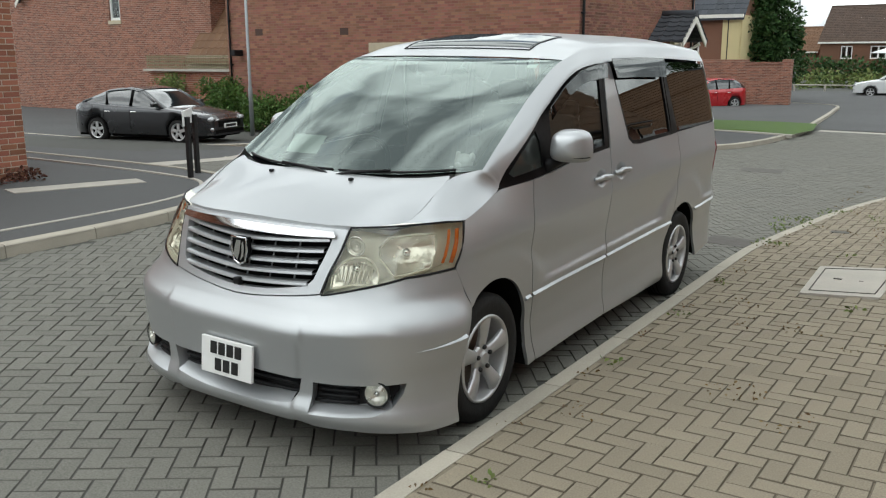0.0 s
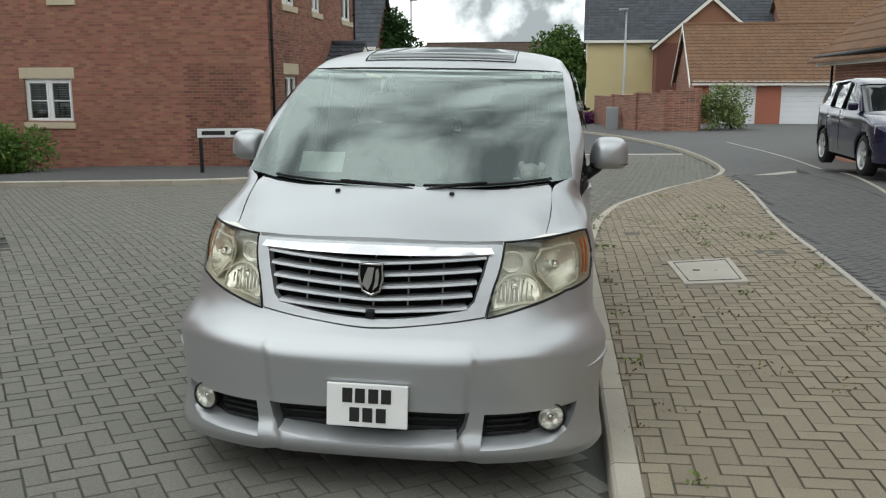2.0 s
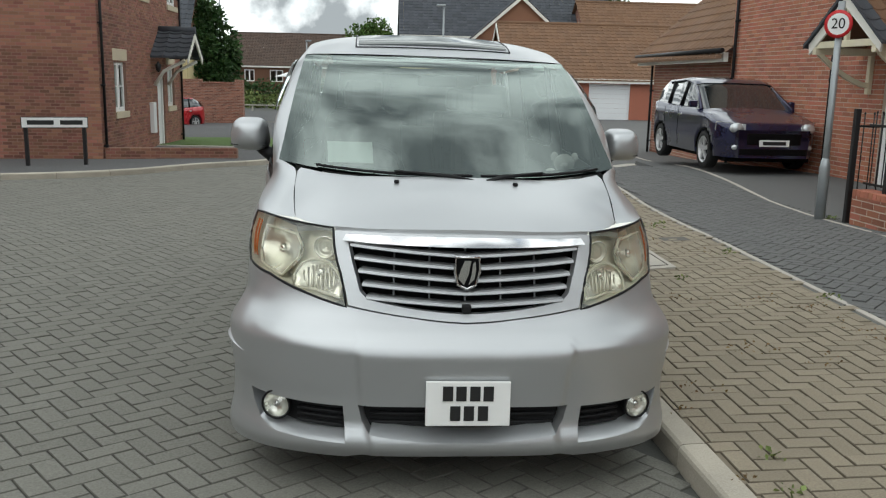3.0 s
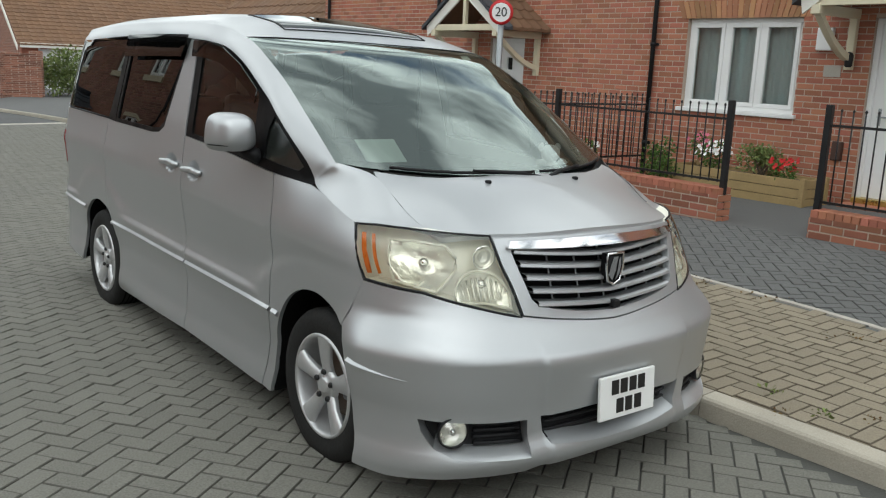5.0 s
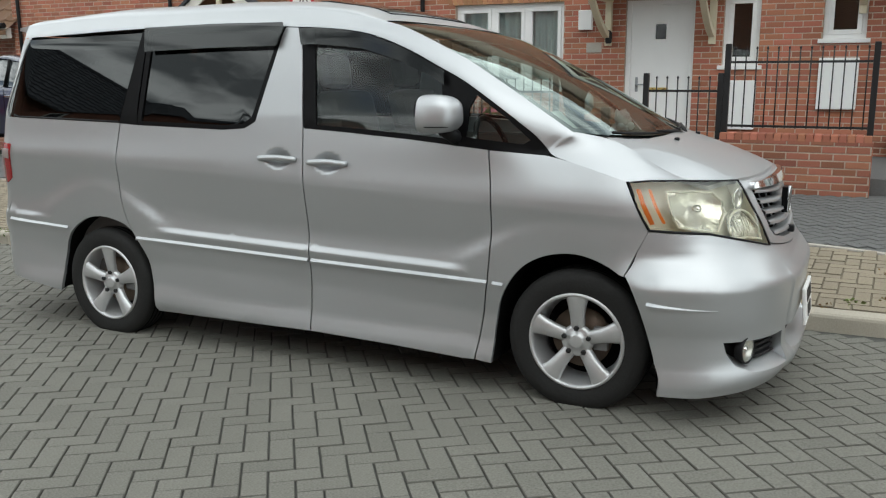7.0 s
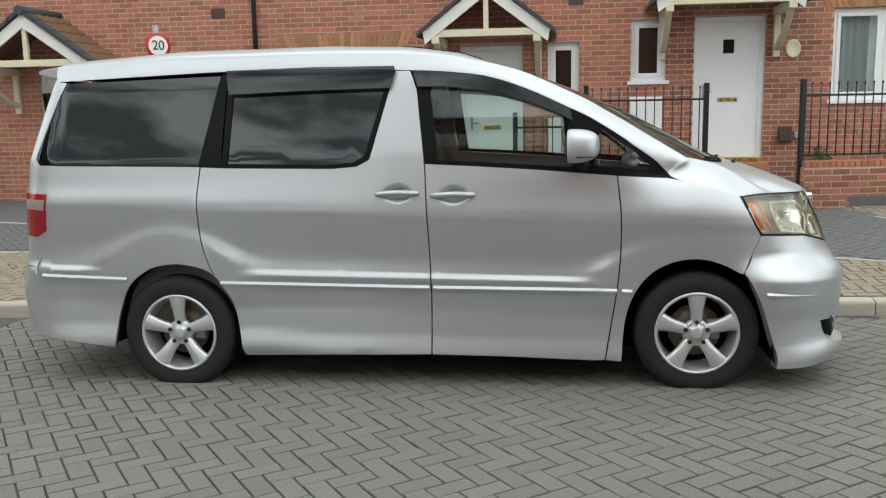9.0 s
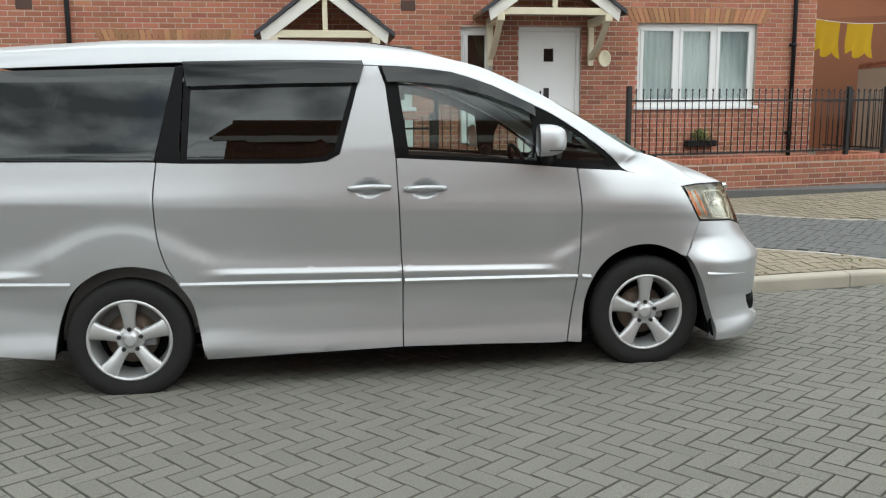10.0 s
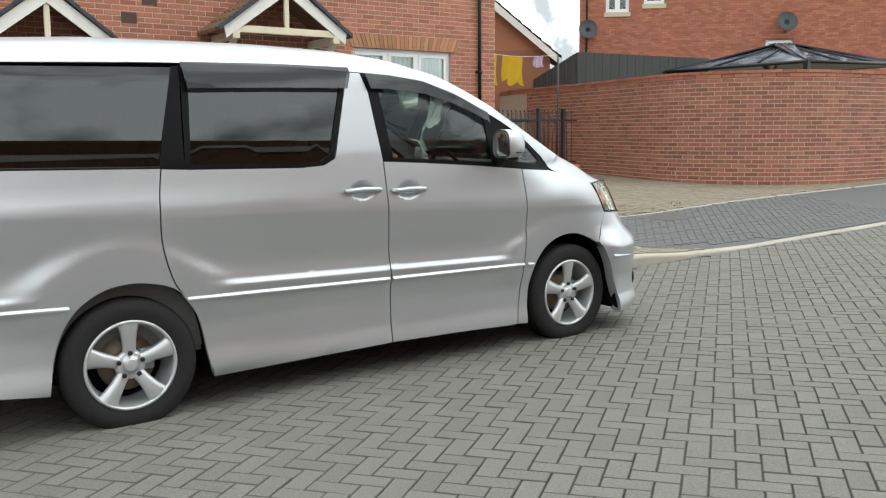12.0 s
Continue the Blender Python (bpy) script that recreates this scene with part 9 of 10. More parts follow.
# ---- parked cars ----
def car(name, m, L, Wd, Ht, paint, label, kind="hatch", wheel_r=0.32, wb=0.56, detail=True, group=""):
    """A parked car: nose towards -y in its own axes. Lower body and glasshouse are lofted from side profiles."""
    c = thing(name, label, "car", m, group)
    hl = L / 2
    P = {"saloon": ([-1, -0.93, -0.55, -0.34, -0.06, 0.28, 0.52, 0.78, 0.97, 1.0], [0.42, 0.50, 0.60, 0.64, 0.66, 0.68, 0.70, 0.73, 0.66, 0.40], [-0.40, -0.06, 0.14, 0.42, 0.80], [0.63, 0.955, 1.0, 0.965, 0.72]),
         "hatch": ([-1, -0.94, -0.60, -0.42, -0.06, 0.30, 0.6, 0.85, 0.97, 1.0], [0.38, 0.50, 0.60, 0.645, 0.66, 0.67, 0.69, 0.70, 0.62, 0.38], [-0.46, -0.08, 0.16, 0.60, 0.95], [0.63, 0.955, 1.0, 0.97, 0.68]),
         "estate": ([-1, -0.94, -0.58, -0.38, -0.06, 0.30, 0.6, 0.85, 0.98, 1.0], [0.40, 0.50, 0.60, 0.64, 0.65, 0.66, 0.67, 0.68, 0.60, 0.40], [-0.42, -0.08, 0.16, 0.66, 0.96], [0.62, 0.96, 1.0, 0.985, 0.67])}[kind]
    ys, zs, gy, gz = P
    yb = np.linspace(-1, 1, 73)
    deck = np.interp(yb, ys, zs)

    def half(y, z):
        t = abs(y)
        return Wd / 2 * (1 - max(0, t - 0.72) ** 2.2 * 5.2) * (1 - 0.10 * max(0, (0.34 - z)) ** 1.2 * 3) * (1.0 - 0.06 * max(0, z - 0.5))
    bm = bmesh.new()
    rings = []
    for y, d in zip(yb, deck):
        ring = []
        lev = [0.16, 0.20, 0.245, 0.29, 0.335, 0.38, 0.42, 0.455, min(0.56, d - 0.04), d - 0.015]
        for z in lev:
            inset = 0.0
            for yw in (-wb * 1.04, wb * 1.04):
                if math.hypot((y - yw) * hl, z * Ht - wheel_r) < wheel_r * 1.13:
                    inset = 0.20
            ring.append((half(y, z) - inset, z))
        ring += [(half(y, d) * 0.93, d + 0.005), (half(y, d) * 0.5, d + 0.018), (0, d + 0.022)]
        pts = [Vector((x, y * hl, z * Ht)) for x, z in ring]
        full = pts + [Vector((-p.x, p.y, p.z)) for p in pts[-2::-1]]
        rings.append([bm.verts.new(p) for p in full])
    for a, b in zip(rings, rings[1:]):
        for i in range(len(a) - 1):
            f = bm.faces.new((a[i], a[i + 1], b[i + 1], b[i]))
            f.smooth = abs(a[i].co.x - b[i].co.x) < 0.12 and abs(a[i].co.x - a[i + 1].co.x) < 0.6
    bm.faces.new(rings[0])
    bm.faces.new(rings[-1][::-1])
    body = part("body", outward(bm, (0, 0, 0.3 * Ht)), paint, c, smooth=False)
    # glasshouse: dark glass with a painted roof and pillars
    gys = np.linspace(gy[0], gy[-1], 21)
    top = np.interp(gys, gy, gz)
    base = np.interp(gys, ys, zs) - 0.01
    bm, br = bmesh.new(), bmesh.new()
    rg, rr = [], []
    for y, t, b0 in zip(gys, top, base):
        w0 = half(y, 0.62) * 0.945
        k = (t - b0) / 0.34
        w1 = w0 * (1 - 0.17 * max(0, min(1, k)))
        t = max(t, b0 + 0.004)
        rg.append([bm.verts.new((x, y * hl, z * Ht)) for x, z in ((w0, b0), (w1 * 1.01, t - 0.02 * min(1, k)), (w1 * 0.8, t - 0.004), (0, t), (-w1 * 0.8, t - 0.004), (-w1 * 1.01, t - 0.02 * min(1, k)), (-w0, b0))])
        if t > 0.93:
            rr.append([br.verts.new((x, y * hl, z * Ht + 0.006)) for x, z in ((w1 * 1.03, t - 0.035), (w1 * 0.98, t - 0.012), (w1 * 0.8, t), (0, t + 0.006), (-w1 * 0.8, t), (-w1 * 0.98, t - 0.012), (-w1 * 1.03, t - 0.035))])
    for R, B in ((rg, bm), (rr, br)):
        for a, b in zip(R, R[1:]):
            for i in range(6):
                f = B.faces.new((a[i], a[i + 1], b[i + 1], b[i]))
                f.smooth = True
    part("glasshouse", outward(bm, (0, 0, 0.5 * Ht)), CAR_GLASS, c)
    part("roof", outward(br, (0, 0, 0.5 * Ht)), paint, c)
    for sgn in (1, -1):
        for y, lean in ((gy[0] + 0.02, 0.30), (0.08, -0.01), (0.42, 0.03), (gy[-1] - 0.03, -0.24)):
            if y in (gy[0] + 0.02, gy[-1] - 0.03):
                ya, yb2 = y, y + lean * (1.05 if y < 0 else 1.0)
            else:
                ya, yb2 = y, y + lean
            za = float(np.interp(ya, ys, zs))
            zb = float(np.interp(yb2, gy, gz)) - 0.03
            w0, w1 = half(ya, 0.62) * 0.955, half(yb2, 0.62) * 0.955 * 0.84
            b2 = bmesh.new()
            tube(b2, [(sgn * w0, ya * hl, za * Ht), (sgn * (w0 * 0.35 + w1 * 0.65), (ya * 0.4 + yb2 * 0.6) * hl, (za * 0.4 + zb * 0.6) * Ht), (sgn * w1, yb2 * hl, zb * Ht)], 0.035, 6)
            part("pillar", b2, paint if abs(lean) > 0.1 else TRIM_BLACK, c)
        # mirrors, handles, sill line, lamps
        yb3 = gy[0] * 0.72
        part("door_mirror", box(sgn * (Wd / 2 + 0.04) - 0.08, sgn * (Wd / 2 + 0.04) + 0.08, yb3 * hl - 0.07, yb3 * hl + 0.05, 0.66 * Ht, 0.74 * Ht, 0.03), paint, c)
        for y in (0.02, 0.40):
            part("door_handle", box(sgn * half(y, 0.56) - 0.02, sgn * half(y, 0.56) + 0.02, y * hl - 0.09, y * hl + 0.09, 0.555 * Ht, 0.575 * Ht, 0.008), CHROME, c)
            # black line laid on the body, painting the shade of a door gap
            b2 = bmesh.new()
            yg = y + 0.06
            tube(b2, [(sgn * (half(yg, z) + 0.001), yg * hl, z * Ht) for z in (0.2, 0.34, 0.46, 0.56, 0.64)], 0.005, 4)
            part("door_gap", b2, LINER_SHADE, c)
        b2 = bmesh.new()
        g = []
        for t in np.linspace(0, 1, 6):
            yy = -0.975 + 0.16 * t
            w = half(yy, 0.5) + 0.006
            g.append([b2.verts.new((sgn * w * (0.72 + 0.28 * t), yy * hl - 0.012 * (1 - t), z * Ht)) for z in (0.44, 0.475, 0.515 + 0.02 * t)])
        for a, b in zip(g, g[1:]):
            for i in range(2):
                b2.faces.new((a[i], a[i + 1], b[i + 1], b[i]))
        part("headlamp", fix(b2), CAR_LAMP, c)
        b2 = bmesh.new()
        blob(b2, (sgn * Wd * 0.345, -hl * 0.955, (0.47 if kind == "hatch" else 0.445) * Ht), 0.1, (1.25, 0.8, 0.95 if kind == "hatch" else 0.6))
        part("headlamp", b2, CAR_LAMP, c)
        b2 = bmesh.new()
        blob(b2, (sgn * Wd * 0.355, -hl * 0.972, 0.27 * Ht), 0.055, (1.2, 0.8, 0.9))
        part("fog_lamp", b2, CAR_LAMP, c)
        b2 = bmesh.new()
        g = []
        for t in np.linspace(0, 1, 6):
            yy = 0.985 - 0.13 * t
            w = half(yy, 0.55) + 0.008
            g.append([b2.verts.new((sgn * w * (0.66 + 0.34 * t), yy * hl + 0.014 * (1 - t), z * Ht)) for z in (0.47, 0.53, 0.60)])
        for a, b in zip(g, g[1:]):
            for i in range(2):
                b2.faces.new((a[i], a[i + 1], b[i + 1], b[i]))
        part("tail_lamp", fix(b2), TAIL_RED, c)
        for y in (-wb, wb):
            b2 = bmesh.new()
            lathe(b2, [(0.0, wheel_r * 0.66), (0.0, wheel_r * 0.95), (-0.02, wheel_r), (-0.18, wheel_r), (-0.2, wheel_r * 0.9)], 28, "x")
            w = part("wheel", b2, RUBBER, c)
            w.matrix_local = Matrix.Translation((sgn * (Wd / 2 - 0.015), y * hl * 1.04, wheel_r)) @ (Matrix.Identity(4) if sgn > 0 else Matrix.Rotation(math.pi, 4, "Z"))
            rm = part("rim", lathe(bmesh.new(), [(0.004, wheel_r * 0.70), (0.002, wheel_r * 0.64), (-0.05, wheel_r * 0.60)], 28, "x"), ALLOY, w)
            b2 = bmesh.new()
            for k in range(5):
                mm = Matrix.Rotation(2 * math.pi * k / 5, 4, "X")
                add_box(b2, -0.03, -0.004, -0.035, 0.035, 0.02, wheel_r * 0.67, 0.0, mm)
            part("spokes", fix(b2), ALLOY, rm)
            # black disc in place of the shade within the wheel
            part("inner_dark", lathe(bmesh.new(), [(-0.055, 0.0005), (-0.055, wheel_r * 0.66)], 24, "x"), LINER_SHADE, w)
            b2 = bmesh.new()
            lathe(b2, [(0.008, wheel_r * 1.02), (0.012, wheel_r * 1.10), (-0.04, wheel_r * 1.13)], 28, "x", Matrix.Translation((sgn * (Wd / 2 - 0.012), y * hl * 1.04, wheel_r + 0.01)) @ (Matrix.Identity(4) if sgn > 0 else Matrix.Rotation(math.pi, 4, "Z")))
            for v in list(b2.verts):
                if v.co.z < 0.18 * Ht:
                    b2.verts.remove(v)
            part("arch_trim", b2, LINER_SHADE, c)
    part("grille", box(-Wd * 0.26, Wd * 0.26, -hl - 0.02, -hl + 0.1, 0.30 * Ht, 0.42 * Ht, 0.015), TRIM_BLACK, c)
    part("lower_grille", box(-Wd * 0.33, Wd * 0.33, -hl - 0.012, -hl + 0.1, 0.19 * Ht, 0.26 * Ht, 0.015), TRIM_BLACK, c)
    pf = part("number_plate", box(-0.26, 0.26, -hl - 0.035, -hl - 0.02, 0.285 * Ht, 0.285 * Ht + 0.11, 0.003), PLATE_MAT, c)
    part("bar", box(-0.2, 0.2, -hl - 0.04, -hl - 0.035, 0.285 * Ht + 0.025, 0.285 * Ht + 0.085), PLATE_INK, pf)
    pr = part("number_plate", box(-0.26, 0.26, hl + 0.012, hl + 0.03, 0.43 * Ht, 0.43 * Ht + 0.11, 0.003), PLATE_YEL, c)
    part("bar", box(-0.2, 0.2, hl + 0.03, hl + 0.034, 0.43 * Ht + 0.025, 0.43 * Ht + 0.085), PLATE_INK, pr)
    part("underbody", box(-Wd * 0.42, Wd * 0.42, -hl * 0.9, hl * 0.9, 0.11 * Ht, 0.2 * Ht, 0.02), LINER_SHADE, c)
    return c


CAR_GLASS = material("dark car glass", (0.015, 0.02, 0.022), 0.04, var=0.05, scale=3.0, coat=1.0, spec=0.8, rough_var=0.0)
CAR_LAMP = material("clear car lamp", (0.55, 0.57, 0.58), 0.12, metal=0.5, var=0.2, scale=25.0)
PLATE_YEL = material("yellow number plate", (0.65, 0.5, 0.05), 0.4, var=0.04, scale=8.0)


def car_paint(name, col, metal=0.5):
    return material(name, col, 0.28, metal=metal, var=0.03, scale=2.0, coat=1.0, rough_var=0.02)


car("car", pose(-15.57, 9.28, road_z(-15.57, 9.28), 0, 0, 103), 4.25, 1.72, 1.34, car_paint("dark grey paint", (0.035, 0.036, 0.04)), "dark grey saloon car parked before the brick wall", "saloon", 0.30)
car("car", pose(6.25, 11.0, 0.02, 0, 0, 0), 4.27, 1.80, 1.60, car_paint("dark blue paint", (0.008, 0.009, 0.045)), "dark blue crossover car parked before the annexe", "hatch", 0.335)
car("car", pose(0.05, 47.6, base_z(47.6), 0, 0, 172), 4.3, 1.80, 1.60, car_paint("black paint", (0.012, 0.012, 0.014)), "black hatchback parked down the street", "hatch")
car("car", pose(-2.0, 52.0, base_z(52), 0, 0, 172), 4.3, 1.78, 1.55, car_paint("silver blue paint", (0.35, 0.38, 0.42)), "silver hatchback parked down the street", "hatch")
car("car", pose(-4.9, 55.0, base_z(55), 0, 0, -82), 4.7, 1.86, 1.62, car_paint("white paint", (0.75, 0.76, 0.76), 0.0), "white estate car parked across the street end", "estate")
car("car", pose(-10.6, 36.4, base_z(36.4), 0, 0, -35), 4.0, 1.74, 1.5, car_paint("red paint", (0.42, 0.01, 0.015), 0.1), "red hatchback parked on the drive", "hatch")
car("car", pose(-11.2, 40.6, base_z(40.6) + 0.1, 0, 0, 130), 4.4, 1.8, 1.65, car_paint("silver paint", (0.5, 0.51, 0.53)), "silver car parked behind the red hatchback", "hatch")


# the northern and western things turn a little about the lane's foot and stand on the risen ground
NORTH_TURN = -0.0125
SWING = Matrix.Translation((1.0, -5.0, 0)) @ Matrix.Rotation(NORTH_TURN, 4, "Z") @ Matrix.Translation((-1.0, 5.0, 0))
ON_GROUND = ("dense green shrubs", "pale feathery", "tall feathery", "white street name", "short white street", "dark grey saloon", "short green lawn", "pale edging of the lawn")
for ob in [o for o in scene.objects if o.parent is None and o not in SOUTH_THINGS]:
    pts = [q.matrix_basis @ v.co for q in (ob, *ob.children_recursive) if q.data for v in q.data.vertices[:400]]
    mid = sum(pts, Vector()) / len(pts)
    if "car" in ob.name:
        mid = ob.location.copy()
    lift = 0.0 if ob["label"].startswith(ON_GROUND) or ob == slamp else north_rise(mid.x, mid.y)
    ob.matrix_world = Matrix.Translation((0, 0, lift)) @ SWING @ ob.matrix_basis


# ---- bricks ----
def lay_bricks(job):
    """Stretcher bond over a wall, cut at its openings; the stretch near= becomes single bricks, the rest one mesh."""
    wall_ob, place, u0, u1, z0, z1, ops, mat, near = job
    rnd = random.Random(int(abs(u0 * 100 + z1 * 7)))
    verts, faces = [], []
    single = 0
    cache = {}
    k = 0
    z = math.floor(z0 / 0.075) * 0.075
    while z < z1 - 0.03:
        zb, zt = z + 0.006, min(z + 0.069, z1)
        cuts = [(a, b) for a, b, c, d in ops if c < z + 0.06 and d > z + 0.015]
        spans, cur = [], u0
        for a, b in sorted(cuts):
            if a > cur:
                spans.append((cur, min(a, u1)))
            cur = max(cur, b)
        if cur < u1:
            spans.append((cur, u1))
        off = 0.1125 if k % 2 else 0.0
        for a, b in spans:
            u = math.floor((a - off) / 0.225) * 0.225 + off
            while u < b:
                ua, ub = max(u + 0.006, a), min(u + 0.219, b)
                if ub - ua > 0.03:
                    pr = 0.005 + rnd.uniform(-0.002, 0.002)
                    q = [place(ua, 0.0, zb), place(ub, 0.0, zb), place(ub, 0.0, zt), place(ua, 0.0, zt), place(ua + 0.004, pr, zb + 0.004), place(ub - 0.004, pr, zb + 0.004), place(ub - 0.004, pr, zt - 0.004), place(ua + 0.004, pr, zt - 0.004)]
                    fs = [(4, 5, 6, 7), (0, 1, 5, 4), (1, 2, 6, 5), (2, 3, 7, 6), (3, 0, 4, 7)]
                    if near and near[0] <= ua and ub <= near[1] and single < 290:
                        key = round(ub - ua, 2)
                        o = (q[0] + q[1]) / 2
                        d = (q[1] - q[0]).normalized()
                        if key not in cache:
                            me = bpy.data.meshes.new("brick")
                            up = Vector((0, 0, 1))
                            out = (q[4] - q[0])
                            out = Vector((out.x, out.y, 0)).normalized()
                            cache[key] = me
                            L2 = (ub - ua) / 2
                            hh = zt - zb
                            vv = [(-L2, 0, 0), (L2, 0, 0), (L2, 0, hh), (-L2, 0, hh), (-L2 + 0.004, 0.006, 0.004), (L2 - 0.004, 0.006, 0.004), (L2 - 0.004, 0.006, hh - 0.004), (-L2 + 0.004, 0.006, hh - 0.004)]
                            me.from_pydata(vv, [], fs)
                            me.materials.append(mat)
                        out = q[4] - q[0]
                        out = (out - d * out.dot(d))
                        out = Vector((out.x, out.y, 0)).normalized()
                        ob = new("brick", cache[key])
                        ob.parent = wall_ob
                        mm = Matrix((Vector((d.x, out.x, 0)), Vector((d.y, out.y, 0)), Vector((0, 0, 1)))).to_4x4()
                        mm.translation = o + out * rnd.uniform(-0.002, 0.002)
                        ob.matrix_local = mm
                        single += 1
                    else:
                        n = len(verts)
                        verts += [tuple(p) for p in q]
                        faces += [tuple(n + i for i in f) for f in fs]
                u += 0.225
        z += 0.075
        k += 1
    if verts:
        me = bpy.data.meshes.new("bricks")
        me.from_pydata(verts, [], faces)
        me.materials.append(mat)
        ob = new("bricks", me)
        ob.parent = wall_ob
        ob["kind"] = "stuff"


for job in BRICK_JOBS:
    lay_bricks(job)


# ---- block paving ----
def herringbone(x0, x1, y0, y1, deg=0.0, a=0.2, b=0.1):
    """Cells of a 90-degree herringbone over a box, turned by deg: centre, length direction."""
    c, s = math.cos(radians(deg)), math.sin(radians(deg))
    cx, cy = (x0 + x1) / 2, (y0 + y1) / 2
    R = int(math.hypot(x1 - x0, y1 - y0) / b / 2) + 6
    out = []
    for i in range(-R, R):
        for j in range(-R, R):
            # unit cell of 4 x 4 half-blocks carries stepped pairs
            k = (i - j) % 4
            if k == 0:
                p, d = ((i + 1.0) * b, (j + 0.5) * b), 0
            elif k == 3:
                p, d = ((i + 0.5) * b, (j + 1.0) * b), 1
            else:
                continue
            x, y = cx + c * p[0] - s * p[1], cy + s * p[0] + c * p[1]
            if x0 < x < x1 and y0 < y < y1:
                out.append((x, y, d))
    return out


def lay_blocks(parent, name, cells, deg, keep, zf, mat, lift, near, seed, a=0.2, b=0.1, cap=300, edge=None, joint=None):
    """Chamfered paving blocks on the ground: those of the near stretch are single objects."""
    rnd = random.Random(seed)
    c, s = math.cos(radians(deg)), math.sin(radians(deg))
    g, ch, h = 0.0026, 0.0034, 0.004
    l2, w2 = a / 2 - g, b / 2 - g
    tmpl = [(-l2, -w2, -0.02), (l2, -w2, -0.02), (l2, w2, -0.02), (-l2, w2, -0.02), (-l2, -w2, -h), (l2, -w2, -h), (l2, w2, -h), (-l2, w2, -h), (-l2 + ch, -w2 + ch, 0), (l2 - ch, -w2 + ch, 0), (l2 - ch, w2 - ch, 0), (-l2 + ch, w2 - ch, 0)]
    fs = [(8, 9, 10, 11)] + [(i, (i + 1) % 4, 4 + (i + 1) % 4, 4 + i) for i in range(4)] + [(4 + i, 4 + (i + 1) % 4, 8 + (i + 1) % 4, 8 + i) for i in range(4)]
    me1 = bpy.data.meshes.new(name)
    me1.from_pydata(tmpl, [], fs)
    me1.materials.append(mat)
    me1.materials.append(joint or JOINT_DIRT)
    me1.polygons.foreach_set("material_index", [0] + [1] * 8)
    verts, faces = [], []
    single = 0
    for x, y, d in cells:
        if not keep(x, y):
            continue
        ang = radians(deg) + (math.pi / 2 if d else 0) + rnd.uniform(-0.012, 0.012)
        z = zf(x, y) + lift + rnd.uniform(-0.0015, 0.0015)
        sx, sy = (zf(x + 0.1, y) - zf(x - 0.1, y)) / 0.2 + rnd.uniform(-0.008, 0.008), (zf(x, y + 0.1) - zf(x, y - 0.1)) / 0.2 + rnd.uniform(-0.012, 0.012)
        ca, sa = math.cos(ang), math.sin(ang)
        cut = edge is not None and x - 0.11 < edge(y)
        if single < cap and not cut and near[0] < x < near[1] and near[2] < y < near[3]:
            ob = new(name, me1)
            ob.parent = parent
            ob.matrix_local = Matrix(((ca, -sa, 0, x), (sa, ca, 0, y), (sx * ca + sy * sa, -sx * sa + sy * ca, 1, z), (0, 0, 0, 1)))
            single += 1
            continue
        n = len(verts)
        for px, py, pz in tmpl:
            dx, dy = ca * px - sa * py, sa * px + ca * py
            if cut:
                dx = max(dx, edge(y) - x + (0.004 if pz == 0 else 0.0))
            verts.append((x + dx, y + dy, z + pz + sx * dx + sy * dy))
        faces += [tuple(n + i for i in f) for f in fs]
    me = bpy.data.meshes.new(name + "s")
    me.from_pydata(verts, [], faces)
    me.materials.append(mat)
    me.materials.append(joint or JOINT_DIRT)
    me.polygons.foreach_set("material_index", ([0] + [1] * 8) * (len(faces) // 9))
    ob = new(name + "s", me)
    ob.parent = parent
    ob["kind"] = "stuff"


def dist_e(y):
    return float(np.interp(y, [p.y for p in kerb_e], [p.x for p in kerb_e]))


def dist_w(y):
    return float(np.interp(y, [p.y for p in kerb_w[:60]], [p.x for p in kerb_w[:60]])) if y < 3.1 else -14.0


def on_road(x, y):
    if y < 12.5 and x > (dist_e(y) if y > -5.9 else 1.02) - 0.05:
        return False
    if y >= 12.5 and x > dist_e(y) - 0.05:
        return False
    if x < dist_w(y) + 0.06:
        return False
    if inside((x, y), road_side_poly):
        return False
    if inside((x, y), s_region):
        return False
    return y < 23.2 + 0.09 * x


road_side_poly = ([(-60, 3.5), (-9.0, 3.5), (-9.5, 6.5), (-11.0, 9.2), (-60, 8.2)])
s_region = [(p.x, p.y) for p in kerb_s] + [(-60, 43), (-60, 7.9)]
ROAD_DEG = 38.0
cells = herringbone(-10, 4.7, -9, 23.8, ROAD_DEG)
lay_blocks(ground, "paving_block", cells, ROAD_DEG, on_road, road_z, GREY_BLOCK, 0.010, (-2.6, -1.05, -1.2, 1.2), 1)

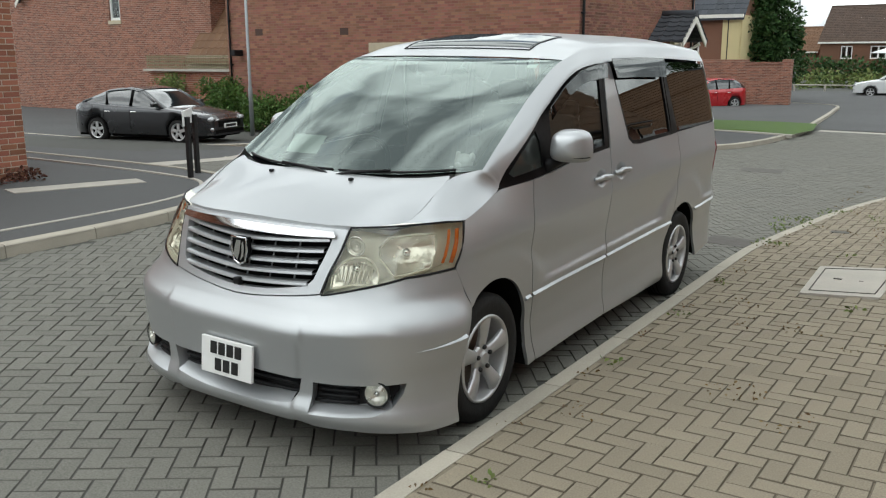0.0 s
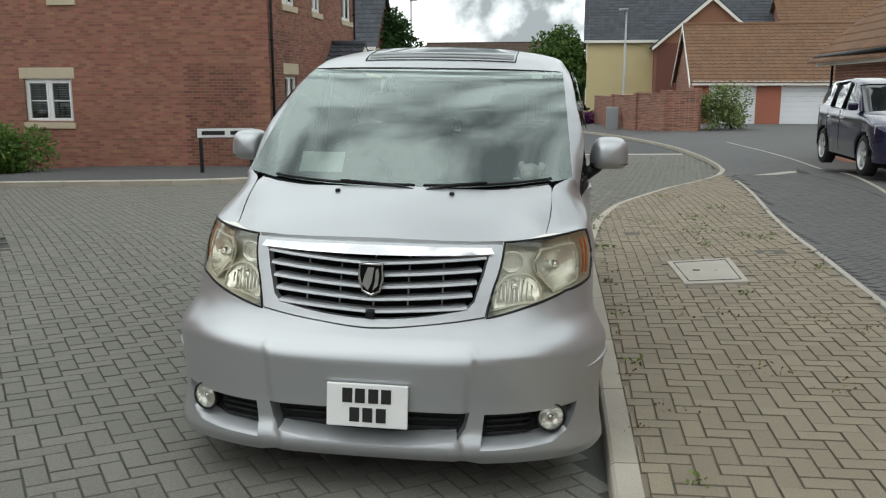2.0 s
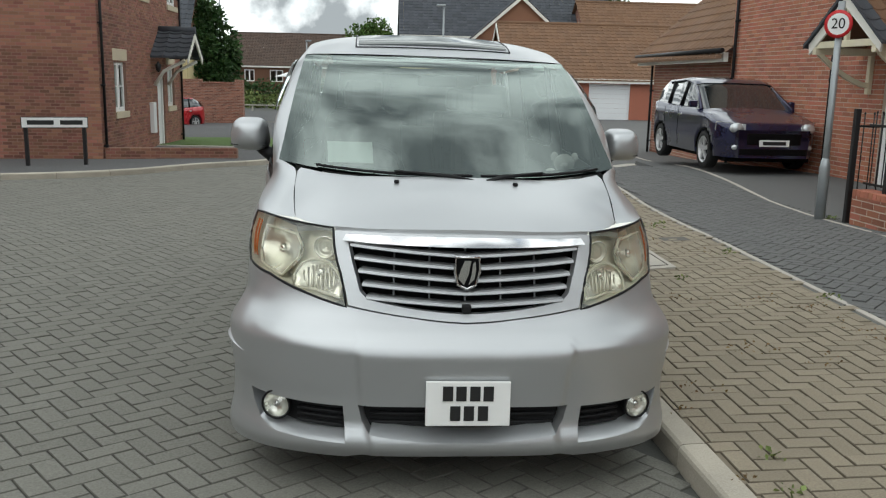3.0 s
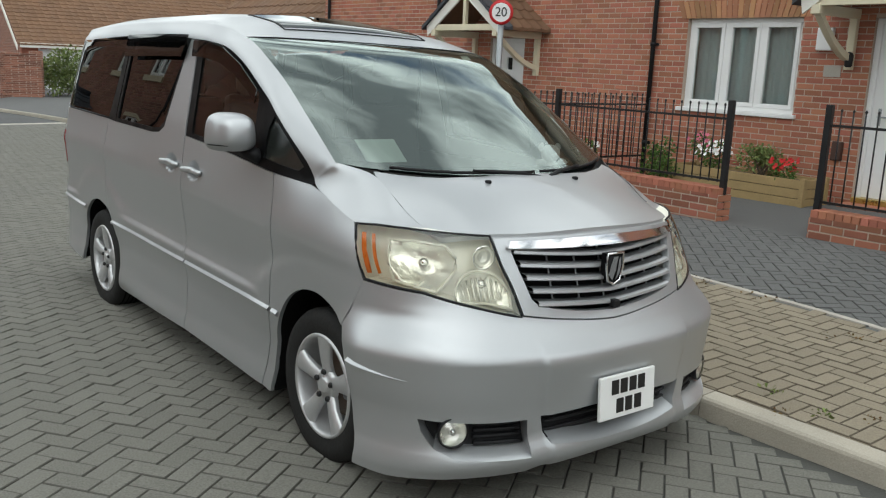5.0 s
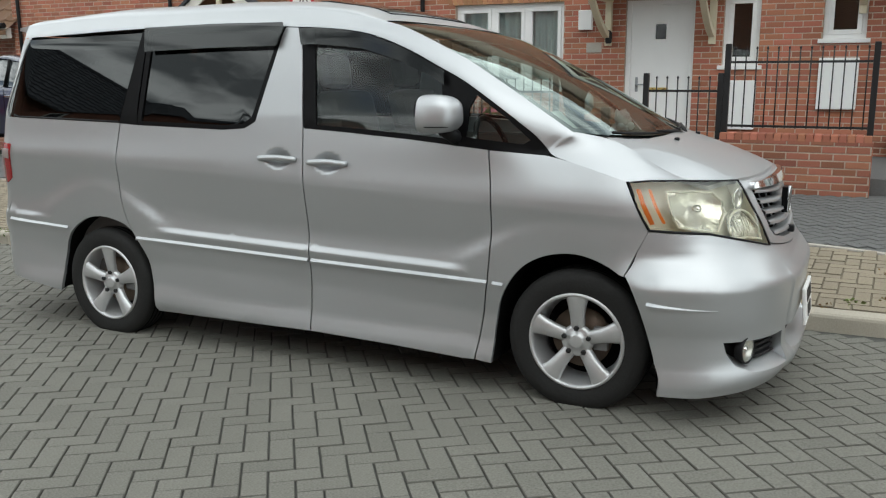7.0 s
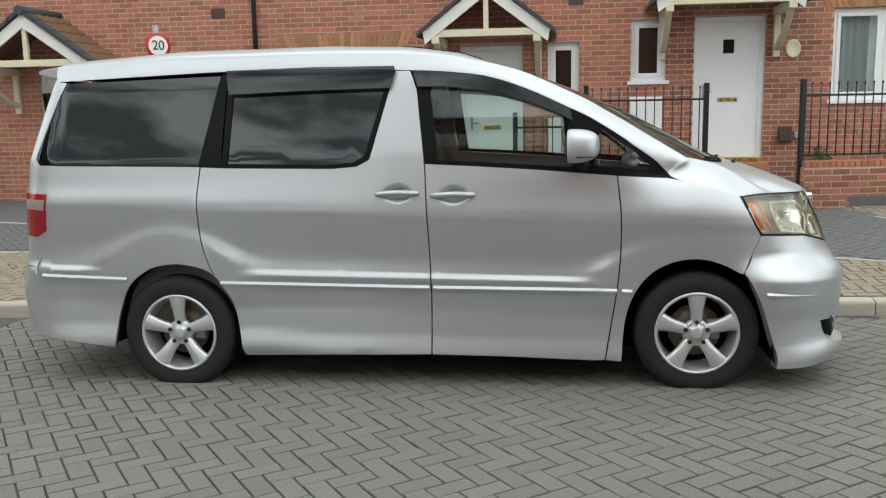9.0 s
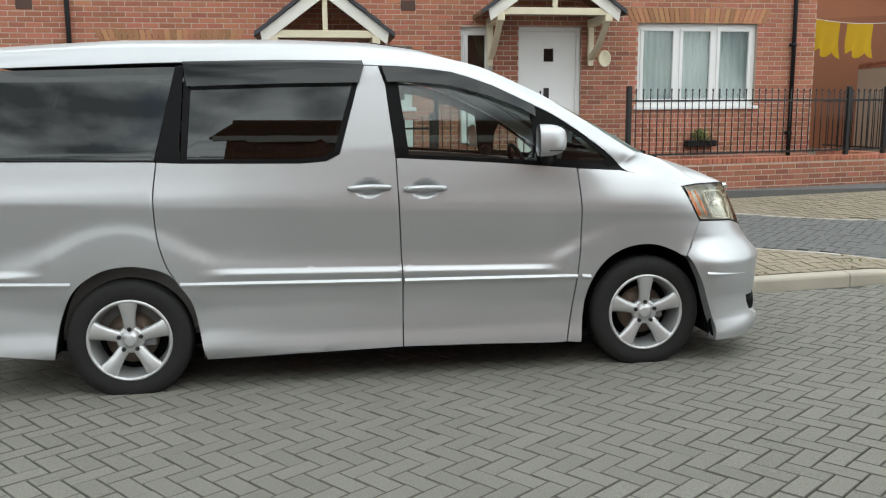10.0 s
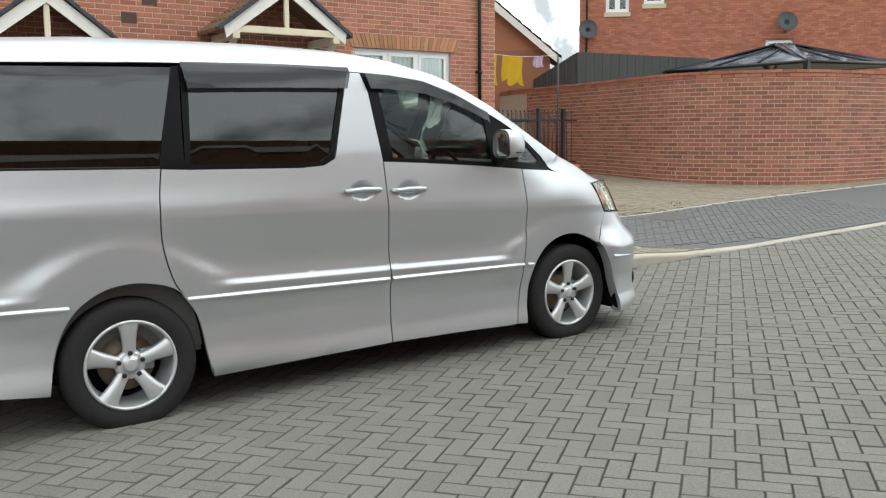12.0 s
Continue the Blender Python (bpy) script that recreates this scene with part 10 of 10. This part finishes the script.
BUFF_DEG = 0.0
cells = herringbone(0.9, 4.4, -5.4, 14.8, BUFF_DEG)
bp = [(x, y) for x, y in buff_poly]
holes = [[(1.68, 2.50), (2.30, 2.67), (2.28, 1.59), (1.72, 1.49)]]
lay_blocks(strip, "paving_block", cells, BUFF_DEG, lambda x, y: (inside((x, y), bp) or dist_e(y) < x < dist_e(y) + 0.3 and -4.8 < y < 14.3) and x > dist_e(y) + 0.10 and not inside((x, y), holes[0]), east_z, BUFF_BLOCK, 0.012, (1.2, 2.6, -2.4, 0.2), 2, edge=lambda y: dist_e(y) + 0.13, joint=BUFF_JOINT)

cells = herringbone(2.9, 6.4, -7, 14, 45)
edge_x = lambda y: float(np.interp(y, [-7, -4.66, -4.06, -3.38, -2.5, -1.5, 0, 3.2, 6, 9, 11.2, 14], [1.2, 1.56, 1.98, 2.45, 2.83, 3.0, 3.08, 3.22, 3.44, 3.72, 3.95, 4.3]))
lane_out = lambda y: float(np.interp(y, [-7, -6.3, -5.25, -4.45, -4.1, 14], [3.1, 3.1, 3.42, 4.1, 5.2, 5.2]))
cells = herringbone(1.1, 5.3, -10, 14, 45)
lay_blocks(pavement_east, "paving_block", cells, 45, lambda x, y: edge_x(y) < x < lane_out(y) and (x > dist_e(y) + 0.2), east_z, DARK_BLOCK, 0.010, (3.1, 5.0, -3.2, -1.0), 3, joint=LANE_JOINT)
cells = herringbone(3.2, 9.0, -12, -4.0, 0)
ap = [(x + 0.03, y) for x, y in APRON]
lay_blocks(apron, "paving_block", cells, 0, lambda x, y: inside((x, y), ap) and y < -4.05, east_z, BUFF_BLOCK, 0.012, (3.2, 5.0, -7.0, -5.0), 4, joint=BUFF_JOINT)
cells = herringbone(5.2, 7.8, -1.0, 3.8, 45)
lay_blocks(pavement_east, "paving_block", cells, 45, lambda x, y: 5.40 < x < 7.60 and -0.86 < y < 3.6, lambda x, y: 0.20, DARK_BLOCK, 0.008, (5.4, 6.4, 0.0, 0.9), 5, joint=LANE_JOINT, cap=60)
